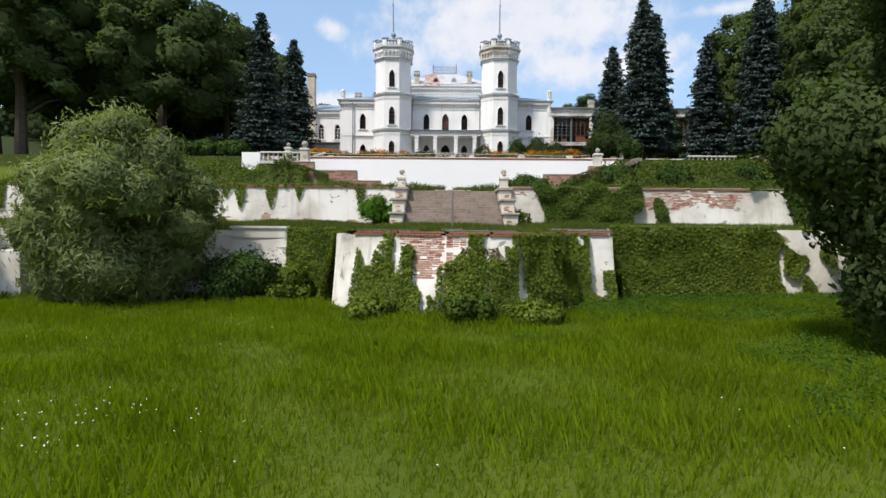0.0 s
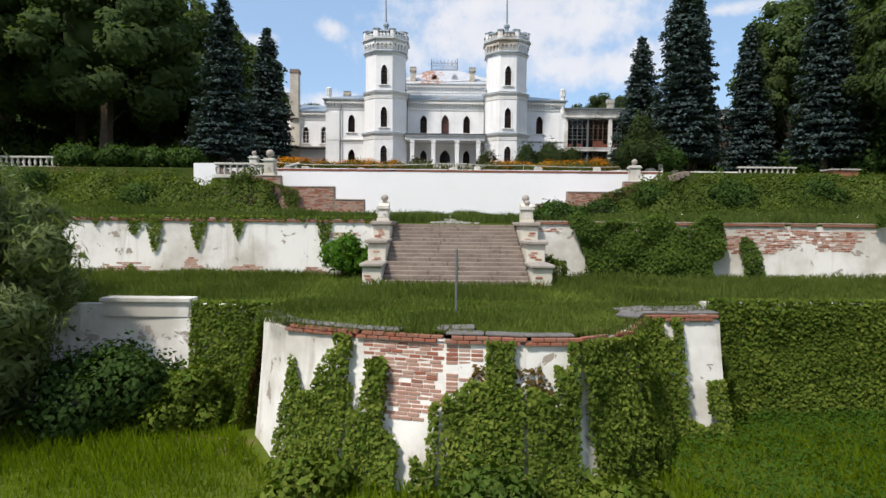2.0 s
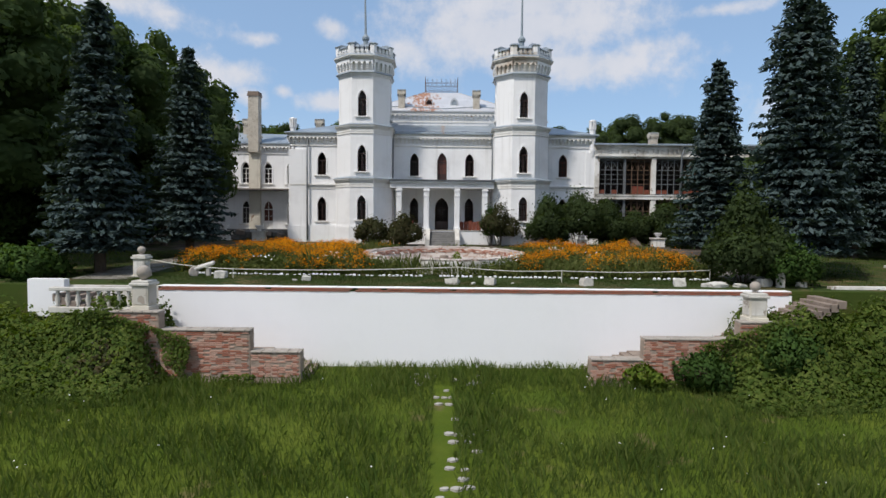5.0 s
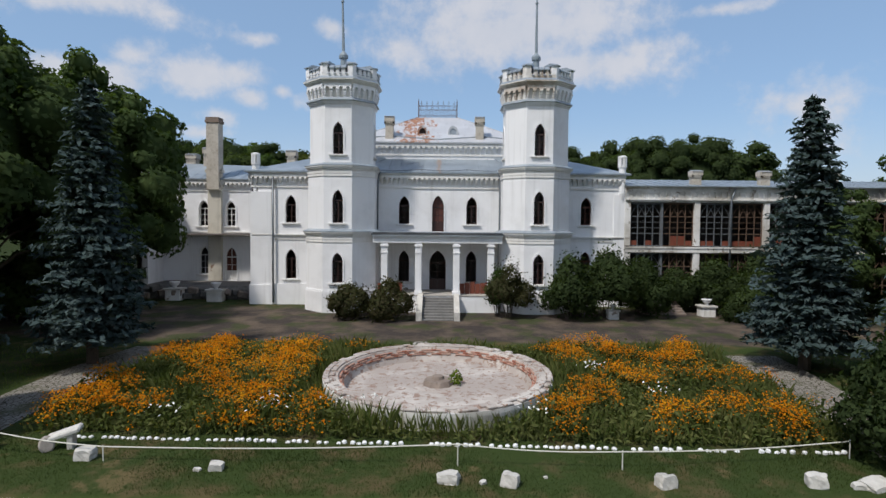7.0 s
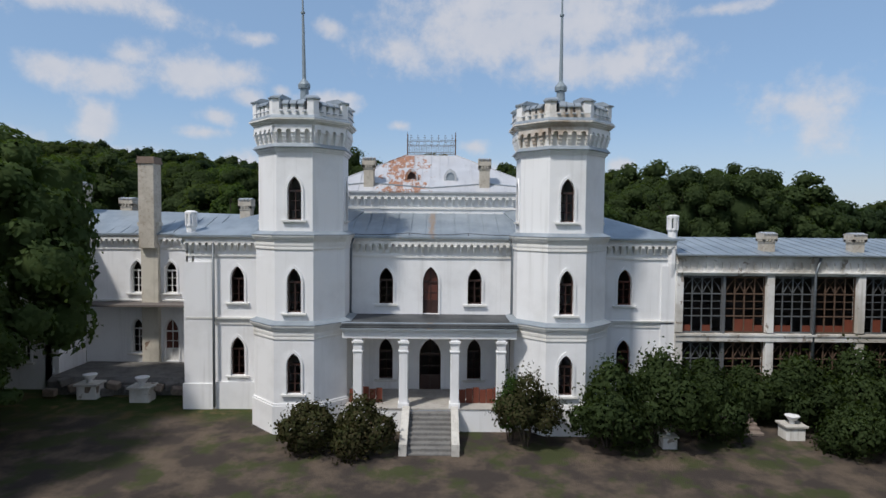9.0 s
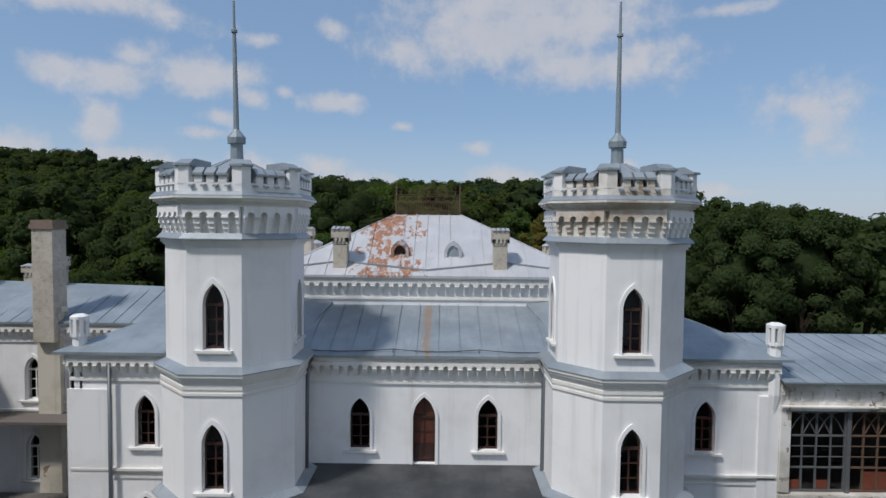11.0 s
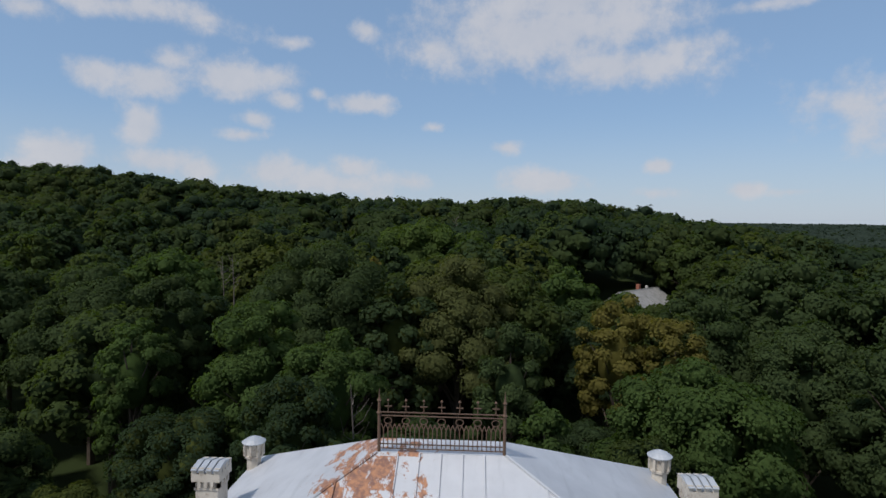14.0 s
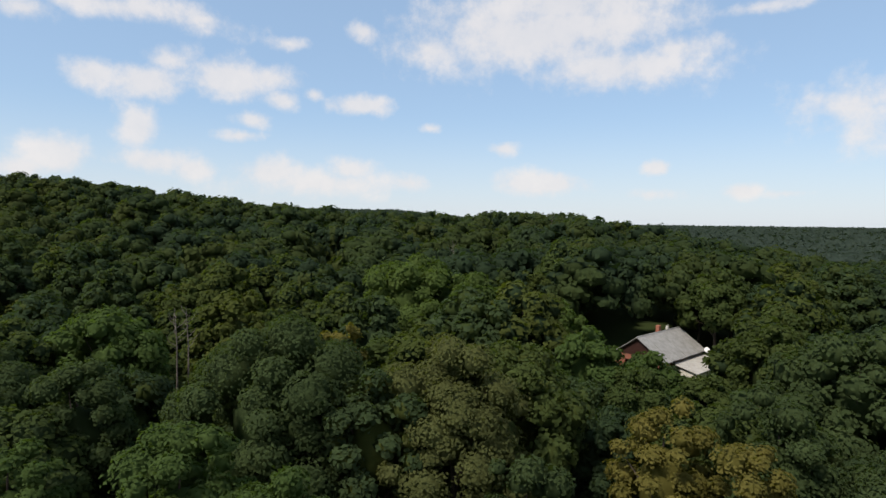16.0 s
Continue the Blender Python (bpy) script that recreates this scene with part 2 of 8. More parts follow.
def m_leaf(name, a, b, c=None, gloss=0.5, through=0.35):
    """Leaves: the colour differs clump by clump and tree by tree; part of the light passes through."""
    m = Nodes(name)
    n = m.noise(m.world(), 0.25, 3)
    col = m.mix(m.island(), a, b)
    col = m.mix(m.math("MULTIPLY", m.ramp(n, 0.35, 0.7), 0.5), col, tuple(v * 0.6 for v in a))
    col = m.mix(m.math("MULTIPLY", m.ramp(m.noise(m.world(), 1.7, 4), 0.4, 0.66), 0.45), col, tuple(v * 0.62 for v in a))
    if c:
        pick = m.objrand() if c == "tree" else m.axis(m.voronoi(m.stretch(m.world(), (1, 1, 0.0)), 0.1, "Color"), 0)
        cr = m.n.new("ShaderNodeValToRGB")
        cr.color_ramp.interpolation = "CONSTANT" if c == "tree" else "LINEAR"
        tints = ((0.0, (0.66, 0.78, 0.95)), (0.25, (0.85, 0.95, 1.05)), (0.5, (1.05, 1.1, 0.9)), (0.7, (1.12, 1.12, 0.88)), (0.85, (1.2, 1.15, 0.85)), (0.95, (1.35, 1.22, 0.85)))
        while len(cr.color_ramp.elements) < len(tints):
            cr.color_ramp.elements.new(0.5)
        for el_, (at, tint) in zip(cr.color_ramp.elements, tints):
            el_.position, el_.color = at, (*tint, 1)
        m.l.new(pick, cr.inputs[0])
        mul = m.n.new("ShaderNodeMix")
        mul.data_type, mul.blend_type = "RGBA", "MULTIPLY"
        mul.inputs[0].default_value = 1.0
        m.l.new(col, mul.inputs[6])
        m.l.new(cr.outputs[0], mul.inputs[7])
        col = mul.outputs[2]
    m.finish(col, gloss + 0.2, 0, None, 0, 0.06)
    tr = m.n.new("ShaderNodeBsdfTranslucent")
    lift = m.n.new("ShaderNodeMix")
    lift.data_type, lift.blend_type = "RGBA", "MULTIPLY"
    lift.inputs[0].default_value = 1.0
    m.l.new(col, lift.inputs[6])
    lift.inputs[7].default_value = (1.5, 1.6, 0.6, 1)
    m.l.new(lift.outputs[2], tr.inputs[0])
    mx = m.n.new("ShaderNodeMixShader")
    mx.inputs[0].default_value = through
    m.l.new(m.bsdf.outputs[0], mx.inputs[1])
    m.l.new(tr.outputs[0], mx.inputs[2])
    m.l.new(mx.outputs[0], m.out.inputs[0])
    return m.mat


def m_plain(name, col, rough=0.7, metal=0.0, vary=0.25, scale=6.0):
    m = Nodes(name)
    p = m.world()
    n = m.noise(p, scale, 5)
    c = m.mix(m.math("MULTIPLY", n, vary * 2), col, tuple(v * 0.5 for v in col))
    return m.finish(c, rough, metal, m.noise(p, scale * 5, 4), 0.004)


def m_glass(name):
    m = Nodes(name)
    m.bsdf.inputs["Transmission Weight"].default_value = 1.0
    m.bsdf.inputs["IOR"].default_value = 1.1
    return m.finish(m.mix(m.noise(m.world(), 3, 4), (0.5, 0.54, 0.56), (0.3, 0.33, 0.34)), 0.06)


def m_ground():
    """Turf, worn earth and trodden gravel, told apart by the lie of the place; tree shade is in the woods' colour."""
    m = Nodes("turf_and_earth")
    p = m.world()
    x, y = m.axis(p, 0), m.axis(p, 1)
    wob = m.math("MULTIPLY", m.math("SUBTRACT", m.noise(p, 0.3, 5), 0.5), 5.0)
    fine = m.noise(p, 7, 6, 0.65)
    turf = m.mix(m.ramp(m.noise(p, 0.35, 6), 0.35, 0.7), (0.085, 0.13, 0.010), (0.13, 0.165, 0.018))
    turf = m.mix(m.math("MULTIPLY", fine, 0.6), turf, (0.03, 0.045, 0.012))
    earth = m.mix(m.ramp(m.noise(p, 0.5, 7, 0.6), 0.4, 0.66), (0.062, 0.052, 0.047), (0.165, 0.128, 0.096))
    earth = m.mix(m.math("MULTIPLY", m.ramp(m.noise(p, 0.42, 6, 0.6), 0.5, 0.62), 0.85), earth, (0.058, 0.078, 0.024))
    earth = m.mix(m.math("MULTIPLY", fine, 0.6), earth, (0.045, 0.036, 0.031))
    yy = m.math("ADD", y, wob)
    court = m.math("MULTIPLY", m.ramp(yy, 74.0, 75.5), m.ramp(yy, 88.0, 85.5))
    court = m.math("MULTIPLY", court, m.ramp(m.math("ABSOLUTE", x), 38.0, 30.0))
    dull = m.mix(m.ramp(m.noise(p, 0.8, 6), 0.45, 0.7), (0.04, 0.06, 0.017), (0.1, 0.08, 0.038))
    turf = m.mix(m.ramp(y, 54.0, 56.0), turf, dull)
    bare = m.math("MULTIPLY", m.ramp(m.noise(p, 0.45, 5, 0.6), 0.6, 0.68), 0.7)
    turf = m.mix(m.math("MULTIPLY", bare, m.ramp(y, 22.5, 24.0)), turf, (0.16, 0.12, 0.06))
    col = m.mix(court, turf, earth)
    # the shade under the trees, put into the ground colour behind the palace
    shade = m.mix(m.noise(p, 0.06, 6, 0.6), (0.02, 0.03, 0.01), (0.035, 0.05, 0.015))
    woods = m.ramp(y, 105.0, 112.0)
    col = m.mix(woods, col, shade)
    return m.finish(col, 0.95, 0, m.math("ADD", fine, m.noise(p, 40, 3)), 0.05, 0.1)


M_WHITE = m_plaster("white_limewash", (0.83, 0.83, 0.84), (0.48, 0.47, 0.46), 0.32, 0.36)
M_CLEAN = m_plaster("fresh_white_limewash", (0.84, 0.84, 0.86), (0.7, 0.7, 0.72), 0.2, 0.08)
M_TRIM = m_plaster("weathered_white_trim", (0.76, 0.75, 0.73), (0.42, 0.39, 0.34), 0.45, 0.35)
M_OLD = m_plaster("flaking_white_plaster", (0.78, 0.765, 0.74), (0.4, 0.365, 0.31), 0.8, 0.85, (0.4, 0.345, 0.29), 0.61, 1.3, (0.38, 0.66))
M_DAMP = m_plaster("damp_cream_plaster", (0.62, 0.58, 0.5), (0.3, 0.27, 0.22), 0.7, 0.6, (0.36, 0.25, 0.18), 0.66)
M_BRICK = m_brick("red_brick", (0.34, 0.125, 0.08), (0.24, 0.092, 0.064), (0.24, 0.16, 0.125))
M_FADED = m_brick("faded_limewashed_brick", (0.4, 0.2, 0.15), (0.45, 0.305, 0.24), (0.4, 0.32, 0.26))
M_STEP = m_stone("worn_stone_step", (0.29, 0.235, 0.195), (0.20, 0.16, 0.135), (0.10, 0.08, 0.07))
M_SLAB = m_stone("grey_coping_stone", (0.46, 0.44, 0.41), (0.36, 0.34, 0.31), (0.22, 0.2, 0.18))
M_PALE = m_stone("pale_limestone", (0.62, 0.6, 0.56), (0.48, 0.46, 0.42), (0.3, 0.28, 0.25))
M_CHIMNEY = m_stone("sooty_chimney_plaster", (0.58, 0.54, 0.47), (0.44, 0.40, 0.34), (0.22, 0.16, 0.12))
M_SOOT = m_stone("sooty_brown_chimney_top", (0.26, 0.2, 0.16), (0.2, 0.15, 0.12), (0.1, 0.08, 0.07))
M_ROOF = m_sheet("blue_grey_sheet_metal", (0.24, 0.28, 0.32), (0.33, 0.375, 0.42), (0.27, 0.16, 0.1), 0.79, 0.42, 0.25)
M_ROOFW = m_sheet("rusting_pale_sheet_metal", (0.50, 0.51, 0.54), (0.58, 0.59, 0.62), (0.46, 0.19, 0.065), 0.622, 0.5)
M_ROOFC = m_sheet("weathered_pale_metal_cap", (0.42, 0.44, 0.47), (0.52, 0.54, 0.57))
M_CAP = m_sheet("grey_painted_metal_cap", (0.26, 0.3, 0.34), (0.35, 0.39, 0.43))
M_LEAD = m_sheet("dark_flat_roofing", (0.05, 0.055, 0.06), (0.1, 0.105, 0.11), None, 0.6, 0.6)
M_POLE = m_plain("grey_painted_pole", (0.27, 0.32, 0.36), 0.5, 0.2)
M_IRON = m_plain("rusty_iron", (0.15, 0.095, 0.065), 0.85, 0.2)
M_STEEL = m_plain("grey_steel_post", (0.2, 0.21, 0.22), 0.6, 0.5)
M_WOOD = m_plain("red_brown_joinery", (0.12, 0.035, 0.022), 0.55, 0.0, 0.4)
M_BOARD = m_plain("red_brown_boarding", (0.2, 0.05, 0.025), 0.65, 0.0, 0.45, 3)
M_DARKWOOD = m_plain("dark_brown_joinery", (0.05, 0.02, 0.015), 0.5, 0.0, 0.4)
M_PIPE = m_plain("zinc_downpipe", (0.17, 0.19, 0.21), 0.5, 0.4)
M_ROPE = m_plain("white_rope", (0.7, 0.68, 0.6), 0.9)
M_GLASS = m_glass("old_window_glass")
# plaster darkened so its colour carries the dimness of unlit rooms
M_ROOM = m_plain("room_shade_plaster", (0.16, 0.14, 0.13), 0.95)
# near-black colour stands in for the shade deep inside the gallery
M_DARKROOM = m_plain("gallery_shade_plaster", (0.055, 0.045, 0.042), 0.95)
M_BARK = m_stone("bark", (0.11, 0.085, 0.065), (0.07, 0.055, 0.045), (0.03, 0.025, 0.02), 2.0)
M_TURF = m_ground()
M_GRASS = m_leaf("long_grass", (0.118, 0.186, 0.005), (0.182, 0.242, 0.011), None, 0.6, 0.4)
M_MEADOW = m_leaf("dry_meadow_grass", (0.068, 0.112, 0.024), (0.145, 0.172, 0.048), None, 0.6, 0.35)
M_IVY = m_leaf("creeper_leaves", (0.085, 0.148, 0.02), (0.225, 0.26, 0.05), None, 0.5, 0.35)
M_IVYDRY = m_leaf("dry_creeper_leaves", (0.10, 0.085, 0.025), (0.15, 0.075, 0.03), None, 0.6, 0.3)
M_SHRUB = m_leaf("shrub_leaves", (0.042, 0.085, 0.02), (0.075, 0.125, 0.034), None, 0.5, 0.3)
M_BRIGHT = m_leaf("young_green_leaves", (0.08, 0.19, 0.02), (0.12, 0.24, 0.035), None, 0.45, 0.4)
M_TREE = m_leaf("broad_leaves", (0.047, 0.066, 0.026), (0.066, 0.088, 0.034), "tree", 0.6, 0.4)
M_WILLOW = m_leaf("silvery_willow_leaves", (0.14, 0.185, 0.065), (0.24, 0.29, 0.14), None, 0.5, 0.35)
M_SPRUCE = m_leaf("blue_spruce_needles", (0.045, 0.072, 0.07), (0.085, 0.115, 0.118), None, 0.6, 0.1)
M_FLOWER = m_leaf("orange_marigold_petals", (0.56, 0.155, 0.006), (0.64, 0.33, 0.012), None, 0.6, 0.3)
M_STALK = m_leaf("flower_bed_leaves", (0.068, 0.094, 0.024), (0.165, 0.17, 0.064), None, 0.6, 0.3)
M_PETAL = m_plain("white_petals", (0.8, 0.8, 0.76), 0.7)


def m_cobble():
    m = Nodes("worn_cobbles")
    p = m.world()
    n = m.n.new("ShaderNodeTexVoronoi")
    n.feature = "DISTANCE_TO_EDGE"
    n.inputs["Scale"].default_value = 4.5
    m.l.new(p, n.inputs["Vector"])
    gap = m.ramp(n.outputs[0], 0.02, 0.1)
    col = m.mix(m.noise(p, 2.0, 5), (0.2, 0.185, 0.165), (0.32, 0.30, 0.27))
    col = m.mix(gap, (0.06, 0.055, 0.035), col)
    col = m.mix(m.math("MULTIPLY", m.ramp(m.noise(p, 0.7, 5), 0.5, 0.66), 0.7), col, (0.07, 0.075, 0.03))
    return m.finish(col, 0.9, 0, gap, 0.03, 0.15)


M_COBBLE = m_cobble()


def m_woods():
    """Woods seen as one mass: the green drifts from crown to crown."""
    mat = m_leaf("hillside_leaves", (0.037, 0.054, 0.024), (0.05, 0.069, 0.031), "cell", 0.6, 0.4)
    return mat


M_WOODS = m_woods()
M_DEEPIVY = m_leaf("deep_green_creeper_leaves", (0.06, 0.112, 0.02), (0.13, 0.182, 0.036), None, 0.5, 0.32)
M_WEED = m_leaf("broad_weed_leaves", (0.04, 0.092, 0.011), (0.066, 0.125, 0.018), None, 0.6, 0.3)
M_BANK = m_leaf("bank_creeper_leaves", (0.06, 0.105, 0.02), (0.15, 0.182, 0.045), None, 0.5, 0.34)
M_MORTAR = m_stone("old_brown_mortar", (0.36, 0.29, 0.235), (0.27, 0.21, 0.17), (0.15, 0.12, 0.1))
# leaf colour shifted to blue, with the distance haze mixed in
M_FARWOODS = m_leaf("hazed_far_ridge_leaves", (0.036, 0.053, 0.042), (0.046, 0.064, 0.05), None, 0.6, 0.3)
M_GARDEN = m_leaf("short_garden_grass", (0.04, 0.064, 0.017), (0.068, 0.09, 0.026), None, 0.6, 0.3)
M_RIM = m_plaster("weathered_basin_masonry", (0.56, 0.52, 0.48), (0.32, 0.27, 0.24), 0.8, 0.3, (0.36, 0.25, 0.2), 0.56, 3.2, (0.35, 0.6))
M_DARKTREE = m_leaf("dark_broad_leaves", (0.06, 0.092, 0.034), (0.09, 0.13, 0.048), None, 0.6, 0.38)
M_ROUGHGRASS = m_leaf("rough_terrace_grass", (0.078, 0.118, 0.022), (0.145, 0.168, 0.046), None, 0.6, 0.35)
M_GREYSTEP = m_stone("grey_concrete_step", (0.33, 0.325, 0.315), (0.24, 0.235, 0.225), (0.13, 0.125, 0.12))
M_CHEEK = m_stone("weathered_cheek_slab", (0.40, 0.36, 0.32), (0.30, 0.27, 0.235), (0.15, 0.13, 0.11))
M_PORCHSTEP = m_stone("grey_porch_step", (0.22, 0.215, 0.205), (0.16, 0.155, 0.15), (0.09, 0.085, 0.08))
M_OLIVE = m_leaf("dusty_olive_leaves", (0.085, 0.097, 0.035), (0.11, 0.122, 0.046), None, 0.6, 0.42)
M_YELLOWING = m_leaf("yellowing_leaves", (0.125, 0.115, 0.03), (0.165, 0.145, 0.042), None, 0.6, 0.42)
M_FRESH = m_leaf("fresh_green_leaves", (0.058, 0.095, 0.028), (0.08, 0.122, 0.038), None, 0.6, 0.42)
M_DEEP = m_leaf("deep_green_leaves", (0.046, 0.07, 0.028), (0.068, 0.096, 0.038), None, 0.6, 0.42)
M_BRIGHTTREE = m_leaf("light_green_leaves", (0.065, 0.1, 0.027), (0.09, 0.13, 0.038), None, 0.6, 0.42)
M_DEADWOOD = m_stone("grey_dead_wood", (0.19, 0.165, 0.145), (0.13, 0.115, 0.1), (0.07, 0.06, 0.055), 2.0)
M_AUTUMN = m_leaf("red_tinged_leaves", (0.05, 0.062, 0.024), (0.085, 0.065, 0.036), None, 0.5, 0.25)
M_DARKSLAB = m_stone("dark_weathered_coping", (0.2, 0.19, 0.18), (0.13, 0.125, 0.12), (0.07, 0.065, 0.06))

# ---- building tools ----


class MB:
    """Collects corners and faces for one mesh."""

    def __init__(self):
        self.v, self.f = [], []

    def add(self, verts, faces, m=None):
        k = len(self.v)
        self.v += [tuple(m @ Vector(p)) for p in verts] if m else [tuple(p) for p in verts]
        self.f += [tuple(i + k for i in f) for f in faces]
        return self

    def box(self, x0, x1, y0, y1, z0, z1, m=None):
        v = [(x, y, z) for z in (z0, z1) for y in (y0, y1) for x in (x0, x1)]
        return self.add(v, [(0, 2, 3, 1), (4, 5, 7, 6), (0, 1, 5, 4), (2, 6, 7, 3), (0, 4, 6, 2), (1, 3, 7, 5)], m)

    def chip(self, x0, x1, y0, y1, z0, z1, c, m=None):
        """A box with its edges taken off."""
        v, f = [], []
        xs, ys, zs = (x0, x1), (y0, y1), (z0, z1)
        for k in range(8):
            i, j, l = k & 1, (k >> 1) & 1, k >> 2
            sx, sy, sz = (1, -1)[i] * c, (1, -1)[j] * c, (1, -1)[l] * c
            x, y, z = xs[i], ys[j], zs[l]
            v += [(x, y + sy, z + sz), (x + sx, y, z + sz), (x + sx, y + sy, z)]
        for a, s in ((0, 1), (1, 2), (2, 4)):
            o = [b for b in (1, 2, 4) if b != s]
            for side in (0, s):
                q = [side, side + o[0], side + o[0] + o[1], side + o[1]]
                f.append(tuple(3 * i + a for i in q))
            b, c2 = [n for n in (0, 1, 2) if n != a]
            for p, r in ((0, 0), (o[0], 0), (0, o[1]), (o[0], o[1])):
                i = p + r
                f.append((3 * i + b, 3 * i + c2, 3 * (i + s) + c2, 3 * (i + s) + b))
        f += [(3 * i, 3 * i + 1, 3 * i + 2) for i in range(8)]
        return self.add(v, f, m)

    def prism(self, pts, z0, z1, top=None, m=None):
        """A plan outline (anticlockwise) raised from z0 to z1; top: another outline for the upper end."""
        n, up = len(pts), top or pts
        v = [(*p, z0) for p in pts] + [(*p, z1) for p in up]
        f = [tuple(range(n - 1, -1, -1)), tuple(range(n, 2 * n))]
        f += [(i, (i + 1) % n, n + (i + 1) % n, n + i) for i in range(n)]
        return self.add(v, f, m)

    def lathe(self, prof, seg=16, m=None, turn=0.0):
        v, f = [], []
        for r, z in prof:
            v += [(r * math.cos(turn + 2 * math.pi * i / seg), r * math.sin(turn + 2 * math.pi * i / seg), z) for i in range(seg)]
        for k in range(len(prof) - 1):
            f += [(k * seg + i, k * seg + (i + 1) % seg, (k + 1) * seg + (i + 1) % seg, (k + 1) * seg + i) for i in range(seg)]
        f += [tuple(range(seg - 1, -1, -1)), tuple((len(prof) - 1) * seg + i for i in range(seg))]
        return self.add(v, f, m)

    def tube(self, pts, r0, r1=None, seg=6):
        r1 = r0 if r1 is None else r1
        pts = [Vector(p) for p in pts]
        v, f = [], []
        for k, p in enumerate(pts):
            d = (pts[min(k + 1, len(pts) - 1)] - pts[max(k - 1, 0)]).normalized()
            a = d.orthogonal().normalized()
            b = d.cross(a)
            r = r0 + (r1 - r0) * k / max(1, len(pts) - 1)
            v += [p + r * (math.cos(2 * math.pi * i / seg) * a + math.sin(2 * math.pi * i / seg) * b) for i in range(seg)]
        for k in range(len(pts) - 1):
            f += [(k * seg + i, k * seg + (i + 1) % seg, (k + 1) * seg + (i + 1) % seg, (k + 1) * seg + i) for i in range(seg)]
        return self.add(v, f + [tuple(range(seg - 1, -1, -1)), tuple((len(pts) - 1) * seg + i for i in range(seg))])

    def mesh(self, name, mat, smooth=False):
        me = bpy.data.meshes.new(name)
        me.from_pydata(self.v, [], self.f)
        me.materials.append(mat)
        if smooth:
            me.polygons.foreach_set("use_smooth", [True] * len(me.polygons))
        me.update()
        return me


def thing(name, label, category, at=None, group="", kind=""):
    ob = new(name)
    ob.empty_display_size = 0.3
    if at is not None:
        ob.matrix_basis = at
    return tagged(ob, label, category, group, kind)


def part(name, mb, mat, parent, label="", smooth=False):
    ob = new(name, mb.mesh(name, mat, smooth))
    ob.parent = parent
    return tagged(ob, label) if label else ob


def pieces(name, mb, mat, parent):
    """Every separate block of a moulding as a part of its own."""
    root = list(range(len(mb.v)))

    def find(i):
        while root[i] != i:
            root[i] = root[root[i]]
            i = root[i]
        return i
    for f in mb.f:
        for i in f[1:]:
            root[find(i)] = find(f[0])
    sets = {}
    for f in mb.f:
        sets.setdefault(find(f[0]), []).append(f)
    last = None
    for fs in sets.values():
        ids = sorted({i for f in fs for i in f})
        at = {i: k for k, i in enumerate(ids)}
        last = part(name, MB().add([mb.v[i] for i in ids], [tuple(at[i] for i in f) for f in fs]), mat, parent)
    return last


def solid(name, mb, mat, label, category, kind="", group="", smooth=False):
    return tagged(new(name, mb.mesh(name, mat, smooth)), label, category, group, kind)


def cards(name, mat, pos, nrm, size, aspect=1.0, spin=None, fold=0.25, rng=None, up=None, soft=None, own=0.28):
    """Many small bent leaves (two triangles each) as one mesh, from arrays of places, facings and sizes."""
    n = len(pos)
    rng = rng or np.random.default_rng(5)
    nrm = nrm / (np.linalg.norm(nrm, axis=1, keepdims=True) + 1e-9)
    if up is None:
        ref = rng.normal(size=(n, 3))
    else:
        ref = up + 0.0 * nrm
    t = np.cross(nrm, ref)
    t /= np.linalg.norm(t, axis=1, keepdims=True) + 1e-9
    b = np.cross(nrm, t)
    s = np.broadcast_to(size, (n,))[:, None]
    a = aspect
    v = np.empty((n, 4, 3))
    v[:, 0] = pos - b * s * a
    v[:, 1] = pos + t * s * 0.55 + nrm * s * fold
    v[:, 2] = pos + b * s * a
    v[:, 3] = pos - t * s * 0.55 + nrm * s * fold
    me = raw_mesh(name, v.reshape(-1, 3), np.arange(4 * n).reshape(n, 4), mat)
    if soft is not None:
        # leaves of one crown share its rounded light and shade
        q = soft / (np.linalg.norm(soft, axis=1, keepdims=True) + 1e-9) + own * nrm
        q /= np.linalg.norm(q, axis=1, keepdims=True) + 1e-9
        me.polygons.foreach_set("use_smooth", np.ones(n, dtype=bool))
        me.normals_split_custom_set_from_vertices(np.repeat(q, 4, axis=0))
    return me


def raw_mesh(name, v, f, mat):
    me = bpy.data.meshes.new(name)
    n, k = f.shape
    me.vertices.add(len(v))
    me.vertices.foreach_set("co", np.asarray(v, dtype=np.float32).ravel())
    me.loops.add(n * k)
    me.loops.foreach_set("vertex_index", np.asarray(f, dtype=np.int32).ravel())
    me.polygons.add(n)
    me.polygons.foreach_set("loop_start", np.arange(0, n * k, k, dtype=np.int32))
    me.materials.append(mat)
    me.update()
    me.validate()
    return me


def arch(w, spring, apex, n=7):
    """Half widths and heights along a pointed arch, from the left springing to the right one."""
    h, r = apex - spring, w / 2
    out = []
    for i in range(n + 1):
        a = i / n
        out.append((-r * math.cos(a * math.pi / 2) ** 1.15, spring + h * (0.35 * a + 0.65 * math.sin(a * math.pi / 2))))
    out[-1] = (0.0, apex)
    return out + [(-x, z) for x, z in out[-2::-1]]


